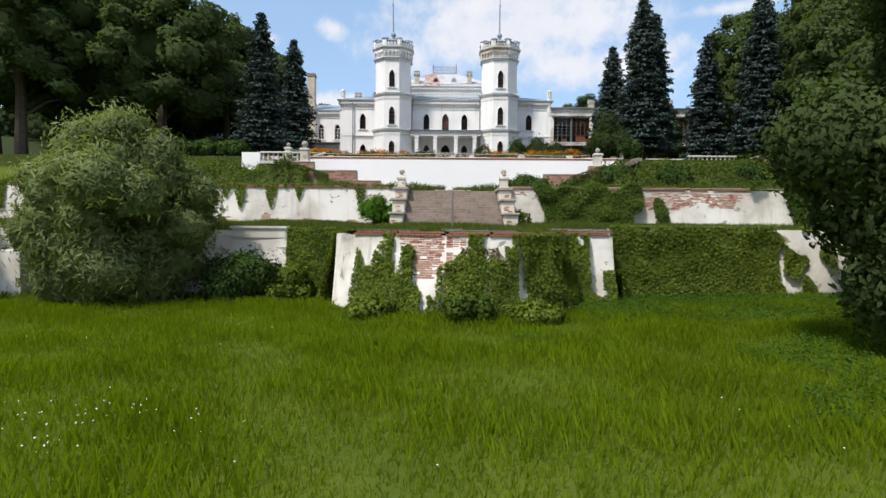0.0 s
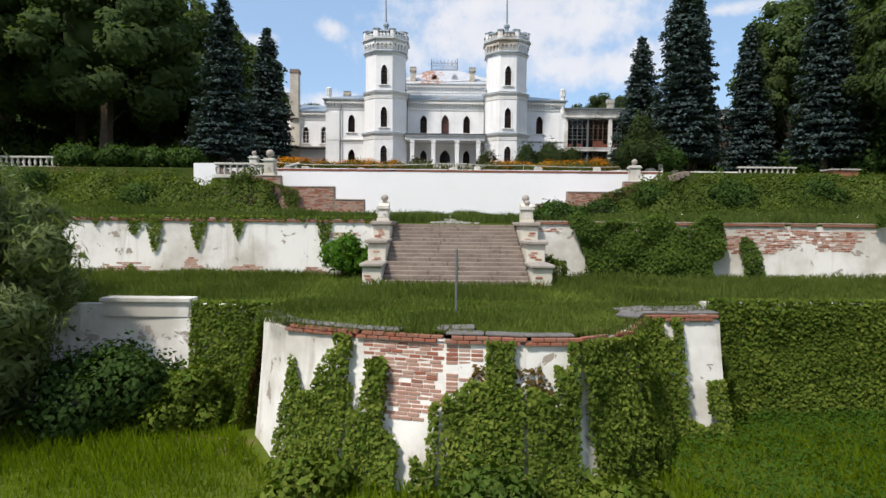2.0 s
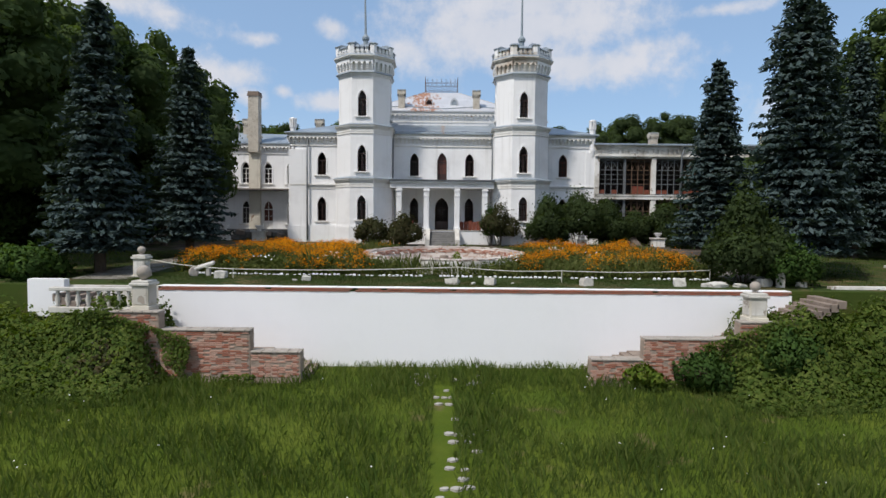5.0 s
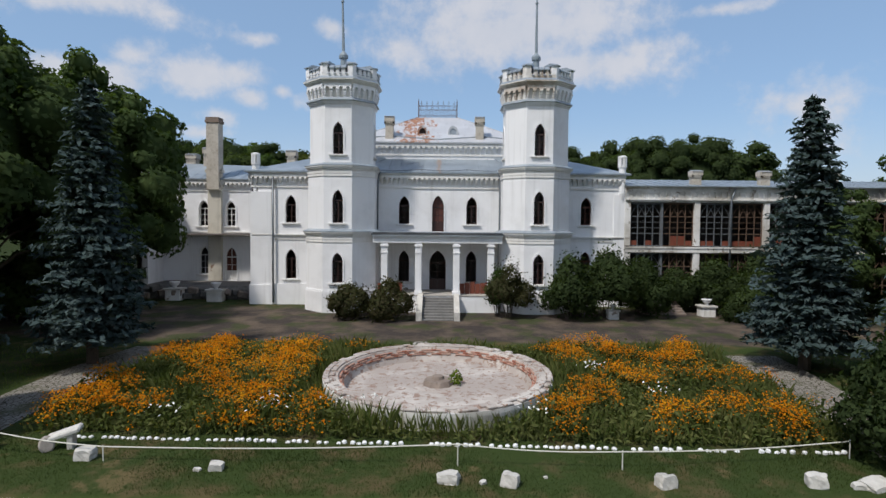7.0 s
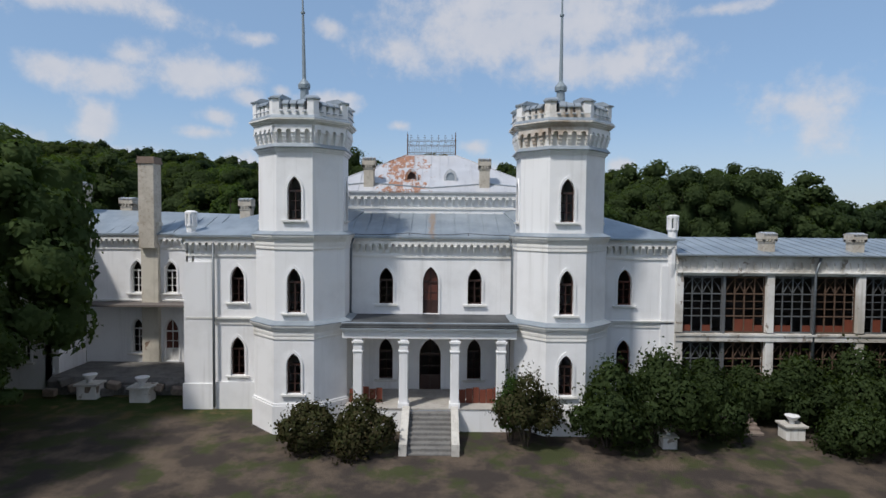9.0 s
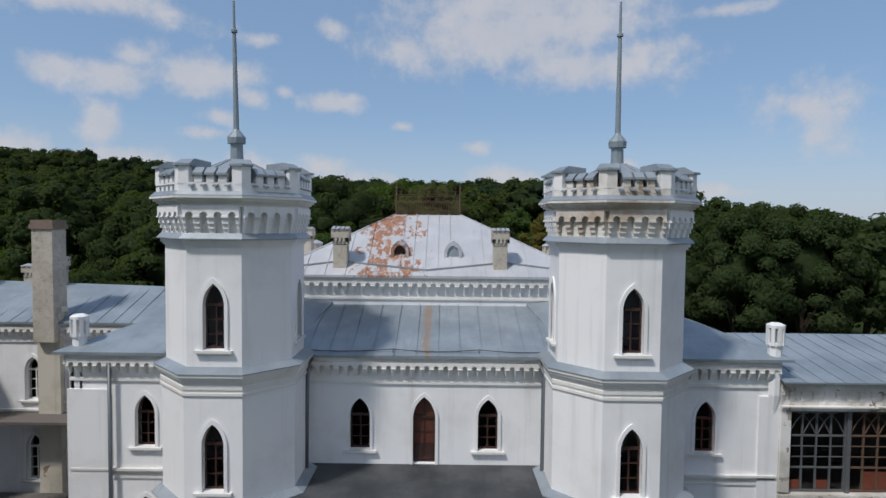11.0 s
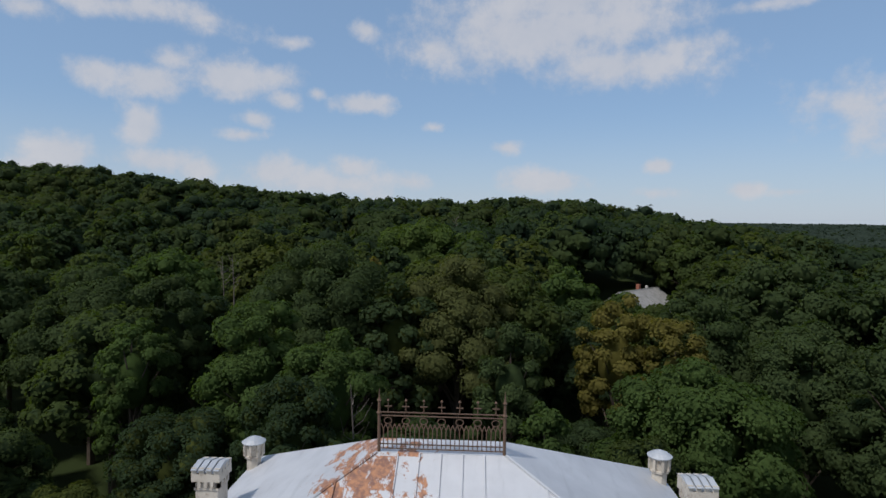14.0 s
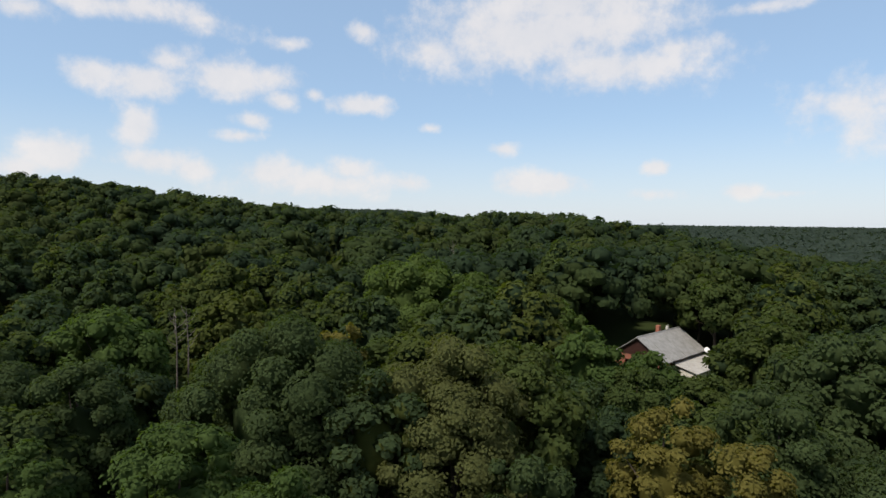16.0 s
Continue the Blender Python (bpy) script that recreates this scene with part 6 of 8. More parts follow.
pedestal("newel_pedestal", -12.55, 52.8, 8.68, 0.72, 1.2, 0.3, "white panelled newel pedestal with a stone ball")
pedestal("newel_pedestal", 13.9, 52.8, 8.45, 0.72, 1.15, 0.22, "white panelled newel pedestal beside the garden stair")
pedestal("garden_pedestal", -15.5, 58.3, 9.5, 0.62, 1.15, 0.2, "tall white carved garden pedestal")
# balustrade at the head of the left flight
bal = thing("balustrade", "short old white stone balustrade by the stair head", "balustrade")
part("rail", MB().chip(-16.6, -12.6, 52.65, 52.95, 9.45, 9.6, 0.02), M_PALE, bal)
part("plinth", MB().chip(-16.6, -12.6, 52.6, 53.0, 8.5, 8.75, 0.02), M_PALE, bal)
for k in range(9):
    x = -16.3 + k * 0.44
    part("baluster", MB().lathe([(0.09, 8.75), (0.06, 8.85), (0.12, 9.05), (0.06, 9.3), (0.09, 9.45)], 8, pose(x, 52.8, 0)), M_PALE, bal, smooth=True)
wl2 = solid("side_wall", MB().box(-18.9, -17.2, 54.6, 55.0, 8.0, 9.75), M_CLEAN, "low whitewashed side wall by the stair head", "wall", "structure")
wl4 = solid("side_wall", MB().box(-17.6, x0w, W3 + 0.02, W3 + 0.6, 5.2, W3T - 0.02), M_OLD, "grey end of the retaining wall behind the balustrade", "wall", "structure")
wl3 = solid("side_wall", MB().box(19.4, 23.0, 56.0, 56.4, 8.2, 9.6).box(16.8, 19.4, 56.3, 56.7, 8.0, 9.45), M_OLD, "low grey and white side wall by the stair head", "wall", "structure")
rb = thing("red_brick_pier", "free-standing red brick pier in the creeper bank", "pier")
part("shaft", MB().chip(29.2, 31.2, 54.2, 55.4, 6.5, 9.6, 0.03), M_BRICK, rb)
part("cap", MB().chip(29.1, 31.3, 54.1, 55.5, 9.6, 9.72, 0.02), M_SLAB, rb)
for xx, yy in ((-33.0, 57.0), (27.5, 60.0)):
    b2 = thing("balustrade", "run of broken white balusters under a stone rail", "balustrade")
    part("rail", MB().chip(xx - 2.5, xx + 2.5, yy - 0.15, yy + 0.15, 10.25, 10.4, 0.02), M_PALE, b2)
    part("plinth", MB().chip(xx - 2.5, xx + 2.5, yy - 0.2, yy + 0.2, 9.3, 9.6, 0.02), M_PALE, b2)
    for k in range(11):
        part("baluster", MB().lathe([(0.09, 9.6), (0.06, 9.7), (0.12, 9.9), (0.06, 10.15), (0.09, 10.25)], 8, pose(xx - 2.3 + k * 0.46, yy, 0)), M_PALE, b2, smooth=True)

# ---- fountain basin in the flower bed ----
FX, FYC, FR = 0.435, 65.8, 5.2
fz = garden(FYC)
fountain = thing("fountain_basin", "dry round fountain basin with broken whitewashed brick rim", "fountain", pose(FX, FYC, fz, 1.95))
prof = [(FR - 0.05, -0.3), (FR, 0.15), (FR + 0.06, 0.55), (FR + 0.06, 0.72), (FR - 0.62, 0.78), (FR - 0.66, 0.7), (FR - 0.9, 0.3), (FR - 1.0, 0.12)]
part("rim", MB().lathe(prof, 64), M_RIM, fountain)
part("outer_face", MB().lathe([(FR - 0.3, -0.3), (FR - 0.044, -0.29), (FR + 0.006, 0.15), (FR + 0.066, 0.55), (FR + 0.066, 0.725), (FR - 0.3, 0.7), (FR - 0.3, -0.28)], 64), M_OLD, fountain, "flaking whitewashed outer face")
for ring, (rr, zz) in enumerate(((FR - 0.7, 0.66), (FR - 0.76, 0.57), (FR - 0.82, 0.48))):
    for k in range(104):
        if (k * 7 + ring * 3) % 5:
            a = 2 * math.pi * (k + 0.5 * ring) / 104
            o = new("brick", brick_run.pale if (k * 13 + ring) % 3 else brick_run.mesh)
            o.parent = fountain
            o.matrix_basis = pose(rr * math.cos(a), rr * math.sin(a), zz, 0, 0, math.degrees(a) + 90)
part("floor", MB().lathe([(FR - 0.9, 0.05), (FR - 1.0, 0.13), (1.1, 0.16), (1.0, 0.2)], 48), M_RIM, fountain)
part("pipe_stub", MB().lathe([(0.75, 0.15), (0.62, 0.42), (0.3, 0.45), (0.25, 0.6)], 9), M_STEP, fountain)
frng = random.Random(8)
rim_stone = MB().chip(-0.2, 0.2, -0.13, 0.13, -0.04, 0.05, 0.025).mesh("rim_stone", M_RIM)
for ring, rr in enumerate((FR - 0.08, FR - 0.36)):
    for k in range(82):
        if frng.random() < 0.86:
            a = 2 * math.pi * (k + 0.5 * ring) / 82
            o = new("rim_stone", rim_stone)
            o.parent = fountain
            o.matrix_basis = pose(rr * math.cos(a), rr * math.sin(a), 0.79 + frng.uniform(-0.02, 0.015), frng.uniform(-4, 4), frng.uniform(-4, 4), math.degrees(a) + 90 + frng.uniform(-4, 4))

# ---- garden stones, rope and kerb ----
srng = random.Random(21)


def rock(name, x, y, w, d, h, label, mat=None):
    bm = bmesh.new()
    bmesh.ops.create_cube(bm, size=1.0)
    bmesh.ops.subdivide_edges(bm, edges=bm.edges[:], cuts=3, use_grid_fill=True)
    ox = srng.uniform(0, 50)
    for v in bm.verts:
        v.co *= 1 / max(0.85, v.co.length * 1.15)
        q = v.co * 2.2 + Vector((ox, 0, 0))
        v.co += 0.13 * noise.noise_vector(q)
        v.co.x *= w
        v.co.y *= d
        v.co.z = (v.co.z + 0.45) * h
    me = bpy.data.meshes.new(name)
    bm.to_mesh(me)
    bm.free()
    me.materials.append(mat or M_PALE)
    o = tagged(new(name, me), label, "stone", "garden stones")

    o.matrix_basis = pose(x, y, garden(y) - 0.05, srng.uniform(-8, 8), srng.uniform(-8, 8), srng.uniform(-40, 40))
    return o


for x, y, w, h in ((-11.25, 58.1, 0.85, 0.6), (-6.62, 57.4, 0.65, 0.42), (0.86, 56.7, 0.95, 0.5), (2.7, 56.5, 0.8, 0.6), (7.49, 56.5, 0.85, 0.6), (12.2, 56.6, 0.85, 0.65), (-7.2, 57.3, 0.35, 0.2), (1.9, 56.6, 0.3, 0.22), (3.9, 57.0, 0.2, 0.15)):
    rock("garden_stone", x, y, w * 0.55, w * 0.42, h * 0.66, "rough pale limestone block lying on the lawn")
slabt = thing("stone_bench", "tilted pale stone slab on a broken support", "bench", pose(-12.55, 58.9, garden(58.9), 0, 0, 12))
slabt.scale = (0.66, 0.66, 0.8)
o = part("slab", MB().chip(-0.85, 0.85, -0.36, 0.36, -0.11, 0.11, 0.06), M_PALE, slabt)
o.matrix_basis = pose(0.1, 0, 0.66, 6, -15, 0)
part("support", MB().chip(0.3, 0.62, -0.28, 0.28, -0.1, 0.68, 0.05), M_SLAB, slabt)
o = part("support", MB().lathe([(0.3, -0.16), (0.38, -0.1), (0.38, 0.1), (0.3, 0.16)], 14), M_CHEEK, slabt, "fallen round stone drum")
o.matrix_basis = pose(-0.62, -0.25, 0.27, 78, 0, 25)
for x, w, h in ((14.0, 1.3, 0.3), (15.2, 0.8, 0.25), (16.6, 1.0, 0.5), (17.2, 0.5, 0.9), (18.4, 0.7, 0.35), (13.4, 0.5, 0.25)):
    rock("rubble_stone", x, 56.6 + srng.uniform(-0.2, 0.8), w * 0.6, w * 0.4, h * 0.8, "broken pale stone lying by the wall head")
rope = thing("rope_barrier", "white rope strung on thin stakes along the flower bed", "rope")
stakes = [(-15.4, 58.4, 0.95), (-10.55, 57.9, 0.5), (1.15, 57.8, 0.72), (6.5, 57.6, 0.6), (14.6, 58.6, 0.6)]
for x, y, h in stakes[1:]:
    part("stake", MB().tube([(x, y, garden(y) - 0.1), (x, y, garden(y) + h + 0.05)], 0.022, 0.018, 6), M_ROPE, rope)
for (xa, ya, ha), (xb, yb, hb) in zip(stakes, stakes[1:]):
    pts = [(xa + (xb - xa) * t, ya + (yb - ya) * t, garden(ya) + ha + (garden(yb) + hb - garden(ya) - ha) * t - 0.1 * math.sin(math.pi * t)) for t in [k / 8 for k in range(9)]]
    part("line", MB().tube(pts, 0.022, 0.022, 5), M_ROPE, rope)


def bed_front(x):
    """The front edge of the flower bed."""
    return 59.67 - 0.033 * x


kerb = thing("bed_edging", "row of small whitewashed stones edging the flower bed", "edging", None, "", "structure")
km = [MB().chip(-0.085, 0.085, -0.07, 0.07, -0.05, h, 0.035).mesh("edging_stone", M_WHITE) for h in (0.09, 0.12, 0.07)]
x = -13.6
while x < 14.6:
    x += srng.uniform(0.19, 0.3)
    if srng.random() < 0.85:
        o = new("edging_stone", srng.choice(km))
        o.parent = kerb
        o.matrix_basis = pose(x, bed_front(x) - 0.25 + srng.uniform(-0.05, 0.05), garden(59), srng.uniform(-15, 15), srng.uniform(-15, 15), srng.uniform(-30, 30))
drain = thing("drain_cover", "low round concrete drain ring in the forecourt", "drain", pose(-0.62, 74.0, garden(74)))
part("ring", MB().lathe([(0.5, -0.1), (0.52, 0.1), (0.36, 0.12), (0.34, -0.05)], 20), M_SLAB, drain)
part("lid", MB().lathe([(0.34, -0.05), (0.34, 0.04), (0.05, 0.05)], 16), M_STEP, drain)

# cobbled drives to both sides of the bed
for sx, pts in ((-1, [(-17.0, 57.0), (-17.3, 62.0), (-17.1, 68.0), (-15.9, 73.0)]), (1, [(17.1, 58.4), (17.5, 63.0), (18.1, 67.5), (18.3, 72.0)])):
    dr = MB()
    row = []
    for a, b in pts:
        row.append((a - 1.45, b))
        row.append((a + 1.45, b))
    v = [(x, y, garden(y) + 0.03) for x, y in row] + [(x, y, garden(y) - 0.1) for x, y in row]
    n = len(row)
    f = [(2 * k, 2 * k + 1, 2 * k + 3, 2 * k + 2) for k in range(len(pts) - 1)]
    dr.add(v, f)
    solid("cobbled_drive", dr, M_COBBLE, "worn cobbled drive curving past the flower bed", "path", "structure")
# rubble and urns before the recessed wing
ruin = thing("ruined_terrace", "crumbling stone terrace front with collapsed steps", "terrace")
part("bank", MB().chip(-26.8, -15.8, 91.2, 96.3, 10.0, 11.6, 0.3), M_DARKSLAB, ruin)
for k in range(14):
    o = part("block", MB().chip(-0.4, 0.4, -0.25, 0.25, -0.2, 0.3, 0.05), M_DARKSLAB if k % 2 else M_STEP, ruin)
    o.matrix_basis = pose(-25.8 + k * 0.72, 90.8 + prng.uniform(-0.5, 0.3), 10.55 + prng.uniform(0, 0.9), prng.uniform(-15, 15), prng.uniform(-15, 15), prng.uniform(0, 60))


def urn(x, y, z, s, label="white stone garden urn on a low plinth"):
    u = thing("garden_urn", label, "urn", pose(x, y, z), "garden urns")
    part("plinth", MB().chip(-0.5 * s, 0.5 * s, -0.4 * s, 0.4 * s, -0.1, 0.7 * s, 0.03), M_OLD, u)
    part("slab", MB().chip(-0.6 * s, 0.6 * s, -0.5 * s, 0.5 * s, 0.7 * s, 0.82 * s, 0.02), M_PALE, u)
    part("bowl", MB().lathe([(0.18 * s, 0.82 * s), (0.1 * s, 0.95 * s), (0.2 * s, 1.0 * s), (0.34 * s, 1.2 * s), (0.36 * s, 1.25 * s), (0.28 * s, 1.24 * s)], 14), M_WHITE, u, smooth=True)


urn(21.2, 84.0, COURT - 0.05, 1.1)
urn(-19.3, 90.0, COURT, 1.3)
urn(-23.2, 90.6, COURT, 1.3)
urn(13.5, 82.6, COURT, 0.8)
for k in range(6):
    part("step", MB().chip(16.6, 19.8, 84.3 + 0.4 * k, 84.75 + 0.4 * k, 10.2, 10.55 + 0.16 * k, 0.02), M_STEP, gallery)
# side stair at the foot of the left curtain wall
ss = thing("side_stair", "half-ruined brick side stair under trees", "stairs")
for k in range(14):
    part("step", MB().chip(-22.6, -20.0, 25.2 + 0.3 * k, 25.55 + 0.3 * k, -0.5, -0.2 + 0.22 * (k + 1), 0.02), M_DAMP, ss)
part("pier", MB().chip(-19.9, -18.7, 25.6, 26.8, -0.5, 1.9, 0.03), M_OLD, ss)
part("cheek", MB().chip(-19.9, -18.9, 26.8, 29.8, -0.5, 2.9, 0.03), M_OLD, ss)

# ---- trees, shrubs, creeper, grass ----


def scatter_lobes(g, lobes, per_area, size, jitter=0.55, flat=0.0, inner=0.25, stray=0.22):
    """Leaf places on the outside of a set of lobes (centre, radii); leaves buried in other lobes are dropped."""
    pos, nrm = [], []
    C = np.array([l[0] for l in lobes])
    Rr = np.array([l[1] for l in lobes])
    for c, r in zip(C, Rr):
        area = 4 * math.pi * (np.mean(r ** 1.6)) ** (2 / 1.6)
        n = int(area * per_area)
        d = g.normal(size=(n, 3))
        d /= np.linalg.norm(d, axis=1, keepdims=True)
        d = d[(d[:, 2] > -0.75)]
        rad = 1 - inner * g.random(len(d)) ** 2 + 0.07 * g.normal(size=len(d)) + stray * (g.random(len(d)) < 0.16) * g.random(len(d))
        p = c + d * r * rad[:, None]
        keep = np.ones(len(p), bool)
        for c2, r2 in zip(C, Rr):
            if np.allclose(c, c2):
                continue
            q = (p - c2) / r2
            keep &= (q ** 2).sum(1) > 0.62
        pos.append(p[keep])
        nrm.append((d / r)[keep])
    pos, nrm = np.concatenate(pos), np.concatenate(nrm)
    nrm /= np.linalg.norm(nrm, axis=1, keepdims=True)
    soft = nrm.copy()
    nrm = nrm + jitter * g.normal(size=nrm.shape) + np.array([0, 0, flat])
    s = size * (0.6 + 0.8 * g.random(len(pos)))
    return pos, nrm, s, soft


def core_mesh(mb, lobes, k=0.8, seg=6, rings=3):
    """Closed masses of foliage inside the outer leaves."""
    for c, r in lobes:
        v, f = [], []
        for j in range(rings + 1):
            a = -math.pi / 2 + math.pi * j / rings
            for i in range(seg):
                b = 2 * math.pi * i / seg
                v.append((c[0] + r[0] * k * math.cos(a) * math.cos(b), c[1] + r[1] * k * math.cos(a) * math.sin(b), c[2] + r[2] * k * math.sin(a)))
        for j in range(rings):
            f += [(j * seg + i, j * seg + (i + 1) % seg, (j + 1) * seg + (i + 1) % seg, (j + 1) * seg + i) for i in range(seg)]
        mb.add(v, f)


def crown_lobes(g, h0, h1, rad, n, shape=1.0, lump=1.0):
    lobes = []
    for k in range(n):
        t = (k + 0.5) / n
        z = h0 + (h1 - h0) * t
        w = rad * (math.sin(math.pi * (0.12 + 0.80 * t)) ** shape)
        a = k * 2.4 + g.uniform(-0.5, 0.5)
        d = w * (0.25 + (0.5 if lump > 0.9 else 0.62) * g.random() ** (1.0 if lump > 0.9 else 0.6))
        r = rad * lump * (0.26 + 0.24 * g.random()) * (1.1 - 0.35 * t)
        lobes.append((np.array([d * math.cos(a), d * math.sin(a), z]), np.array([r, r, r * (0.75 + 0.3 * g.random())])))
    lobes.append((np.array([0, 0, h1 - rad * 0.35]), np.array([rad * 0.4, rad * 0.4, rad * 0.4])))
    return lobes


def boughs(seed, h0, h1, rad, n, small=0.2, large=0.35):
    """The rounded leaf masses of a crown: centres, radii and outward directions, spread over a dome."""
    g = np.random.default_rng(seed)
    zc = h0 + (h1 - h0) * 0.42
    C, R, D = [], [], []
    a0 = g.uniform(0, 6.28)
    for k in range(n):
        dz = 1 - 1.5 * (k + 0.5) / n
        a = a0 + k * 2.399963 + g.uniform(-0.35, 0.35)
        e = math.sqrt(max(0.0, 1 - dz * dz))
        d = np.array([e * math.cos(a), e * math.sin(a), dz])
        r = rad * g.uniform(small, large)
        q = g.uniform(0.76, 1.12)
        up = (h1 - zc) if dz > 0 else (zc - h0)
        w = max(0.15, rad * q - 0.75 * r)
        C.append(np.array([d[0] * w, d[1] * w, zc + dz * max(0.2, up * min(q, 1.04) - 0.7 * r * (1 if dz > 0 else 0))]))
        R.append(np.array([r, r, r * g.uniform(0.68, 0.92)]))
        D.append(d)
    return np.array(C), np.array(R), np.array(D)


def bough_leaves(g, C, R, D, count, rough=0.2):
    """Leaf places over the outside of the boughs, with facings and the rounded light of each bough."""
    share = R[:, 0] ** 2 / (R[:, 0] ** 2).sum()
    pos, out = [], []
    for c, r, d0, w in zip(C, R, D, share):
        n = max(6, int(count * w * 1.9))
        d = g.normal(size=(n, 3)) + 0.55 * d0 + np.array([0, 0, 0.25])
        d /= np.linalg.norm(d, axis=1, keepdims=True)
        lump = np.array([noise.noise((float(u[0] * 2.6 + c[0]), float(u[1] * 2.6 + c[1]), float(u[2] * 2.6 + c[2]))) for u in d])
        f = 0.9 + rough * lump + 0.09 * g.random(n) + 0.3 * (g.random(n) < 0.05) * g.random(n)
        p = c + d * r * f[:, None]
        keep = np.ones(n, bool)
        for c2, r2 in zip(C, R):
            if c2 is c or abs(c2[0] - c[0]) > r[0] + r2[0] or abs(c2[1] - c[1]) > r[0] + r2[0]:
                continue
            if np.allclose(c2, c):
                continue
            keep &= (((p - c2) / r2) ** 2).sum(1) > 0.7
        pos.append(p[keep])
        out.append((0.7 * d + 0.35 * d0 + np.array([0, 0, 0.3]))[keep])
    pos, out = np.concatenate(pos), np.concatenate(out)
    if len(pos) > count:
        k = g.permutation(len(pos))[:count]
        pos, out = pos[k], out[k]
    return pos, out / np.linalg.norm(out, axis=1, keepdims=True)


def bough_cores(C, R, k=0.82):
    """Closed masses of foliage inside the boughs and in the middle of the crown."""
    mb = MB()
    core_mesh(mb, list(zip(C, R)), k, 6, 3)
    mid = C.mean(0)
    half = (C.max(0) - C.min(0)) * 0.27
    core_mesh(mb, [(mid, half)], 1.0, 8, 5)
    return mb


def wood_tree(seed, h, rad, h0, leaf, count, mat, label, group="", trunk=0.3, n=44):
    """A woodland tree: trunk and limbs under a domed crown of rounded leaf masses with dark gaps between."""
    g = np.random.default_rng(seed)
    t = thing("tree", label, "tree", pose(0, 0, 0), group)
    C, R, D = boughs(seed, h0, h, rad, n, 0.17, 0.34)
    tb = MB().tube([(0, 0, -0.4), (0.15, 0.1, h * 0.3), (0.1, -0.1, h * 0.6), (0, 0, h * 0.85)], trunk * 1.3, trunk * 0.15, 7)
    for k in range(7, n, max(1, n // 9)):
        c = C[k]
        tb.tube([(0.1, 0, max(h0 * 0.7, c[2] * 0.55)), tuple(c * np.array([0.45, 0.45, 0.85])), tuple(c)], trunk * 0.35, trunk * 0.08, 4)
    part("trunk", tb, M_BARK, t)
    p, q = bough_leaves(g, C, R, D, count)
    o = new("crown", cards("crown", mat, p, q + 0.42 * g.normal(size=q.shape), leaf * (0.6 + 0.8 * g.random(len(p))), 0.85, rng=g, soft=q, own=0.14))
    o.parent = t
    part("inner_crown", bough_cores(C, R), mat, t, smooth=True)
    return t


def broad_tree(seed, h, rad, h0, leaf, per_area, mat, label, n=16, group="", trunk=0.3, core=True, slim=0.9, lump=1.0, stray=0.22):
    g = np.random.default_rng(seed)
    t = thing("tree", label, "tree", pose(0, 0, 0), group)
    lobes = crown_lobes(g, h0, h - rad * 0.25, rad, n, 1.0, lump)
    tb = MB()
    lean = g.uniform(-0.3, 0.3, 2)
    mid = (lean[0], lean[1], h * 0.5)
    tb.tube([(0, 0, -0.4), (0.1 * lean[0], 0, h * 0.12), mid, (lean[0] * 1.5, lean[1] * 1.5, h * 0.85)], trunk * 1.3, trunk * 0.2, 8)
    for c, r in lobes[::2]:
        z0 = max(h0 * 0.6, c[2] - np.hypot(c[0], c[1]) * 0.9 - 0.5)
        tb.tube([(lean[0] * z0 / h, lean[1] * z0 / h, z0), tuple(c * np.array([0.55, 0.55, 1]) - np.array([0, 0, 0.4])), tuple(c)], trunk * 0.4, trunk * 0.1, 5)
    part("trunk", tb, M_BARK, t)
    p, nn, s, sf = scatter_lobes(g, lobes, per_area, leaf, 0.55, 0.0, 0.25, stray)
    me = cards("crown", mat, p, nn, s, slim, rng=g, soft=sf)
    o = new("crown", me)
    o.parent = t
    if core:
        mb = MB()
        core_mesh(mb, lobes, 0.72)
        part("inner_crown", mb, mat, t)
    return t


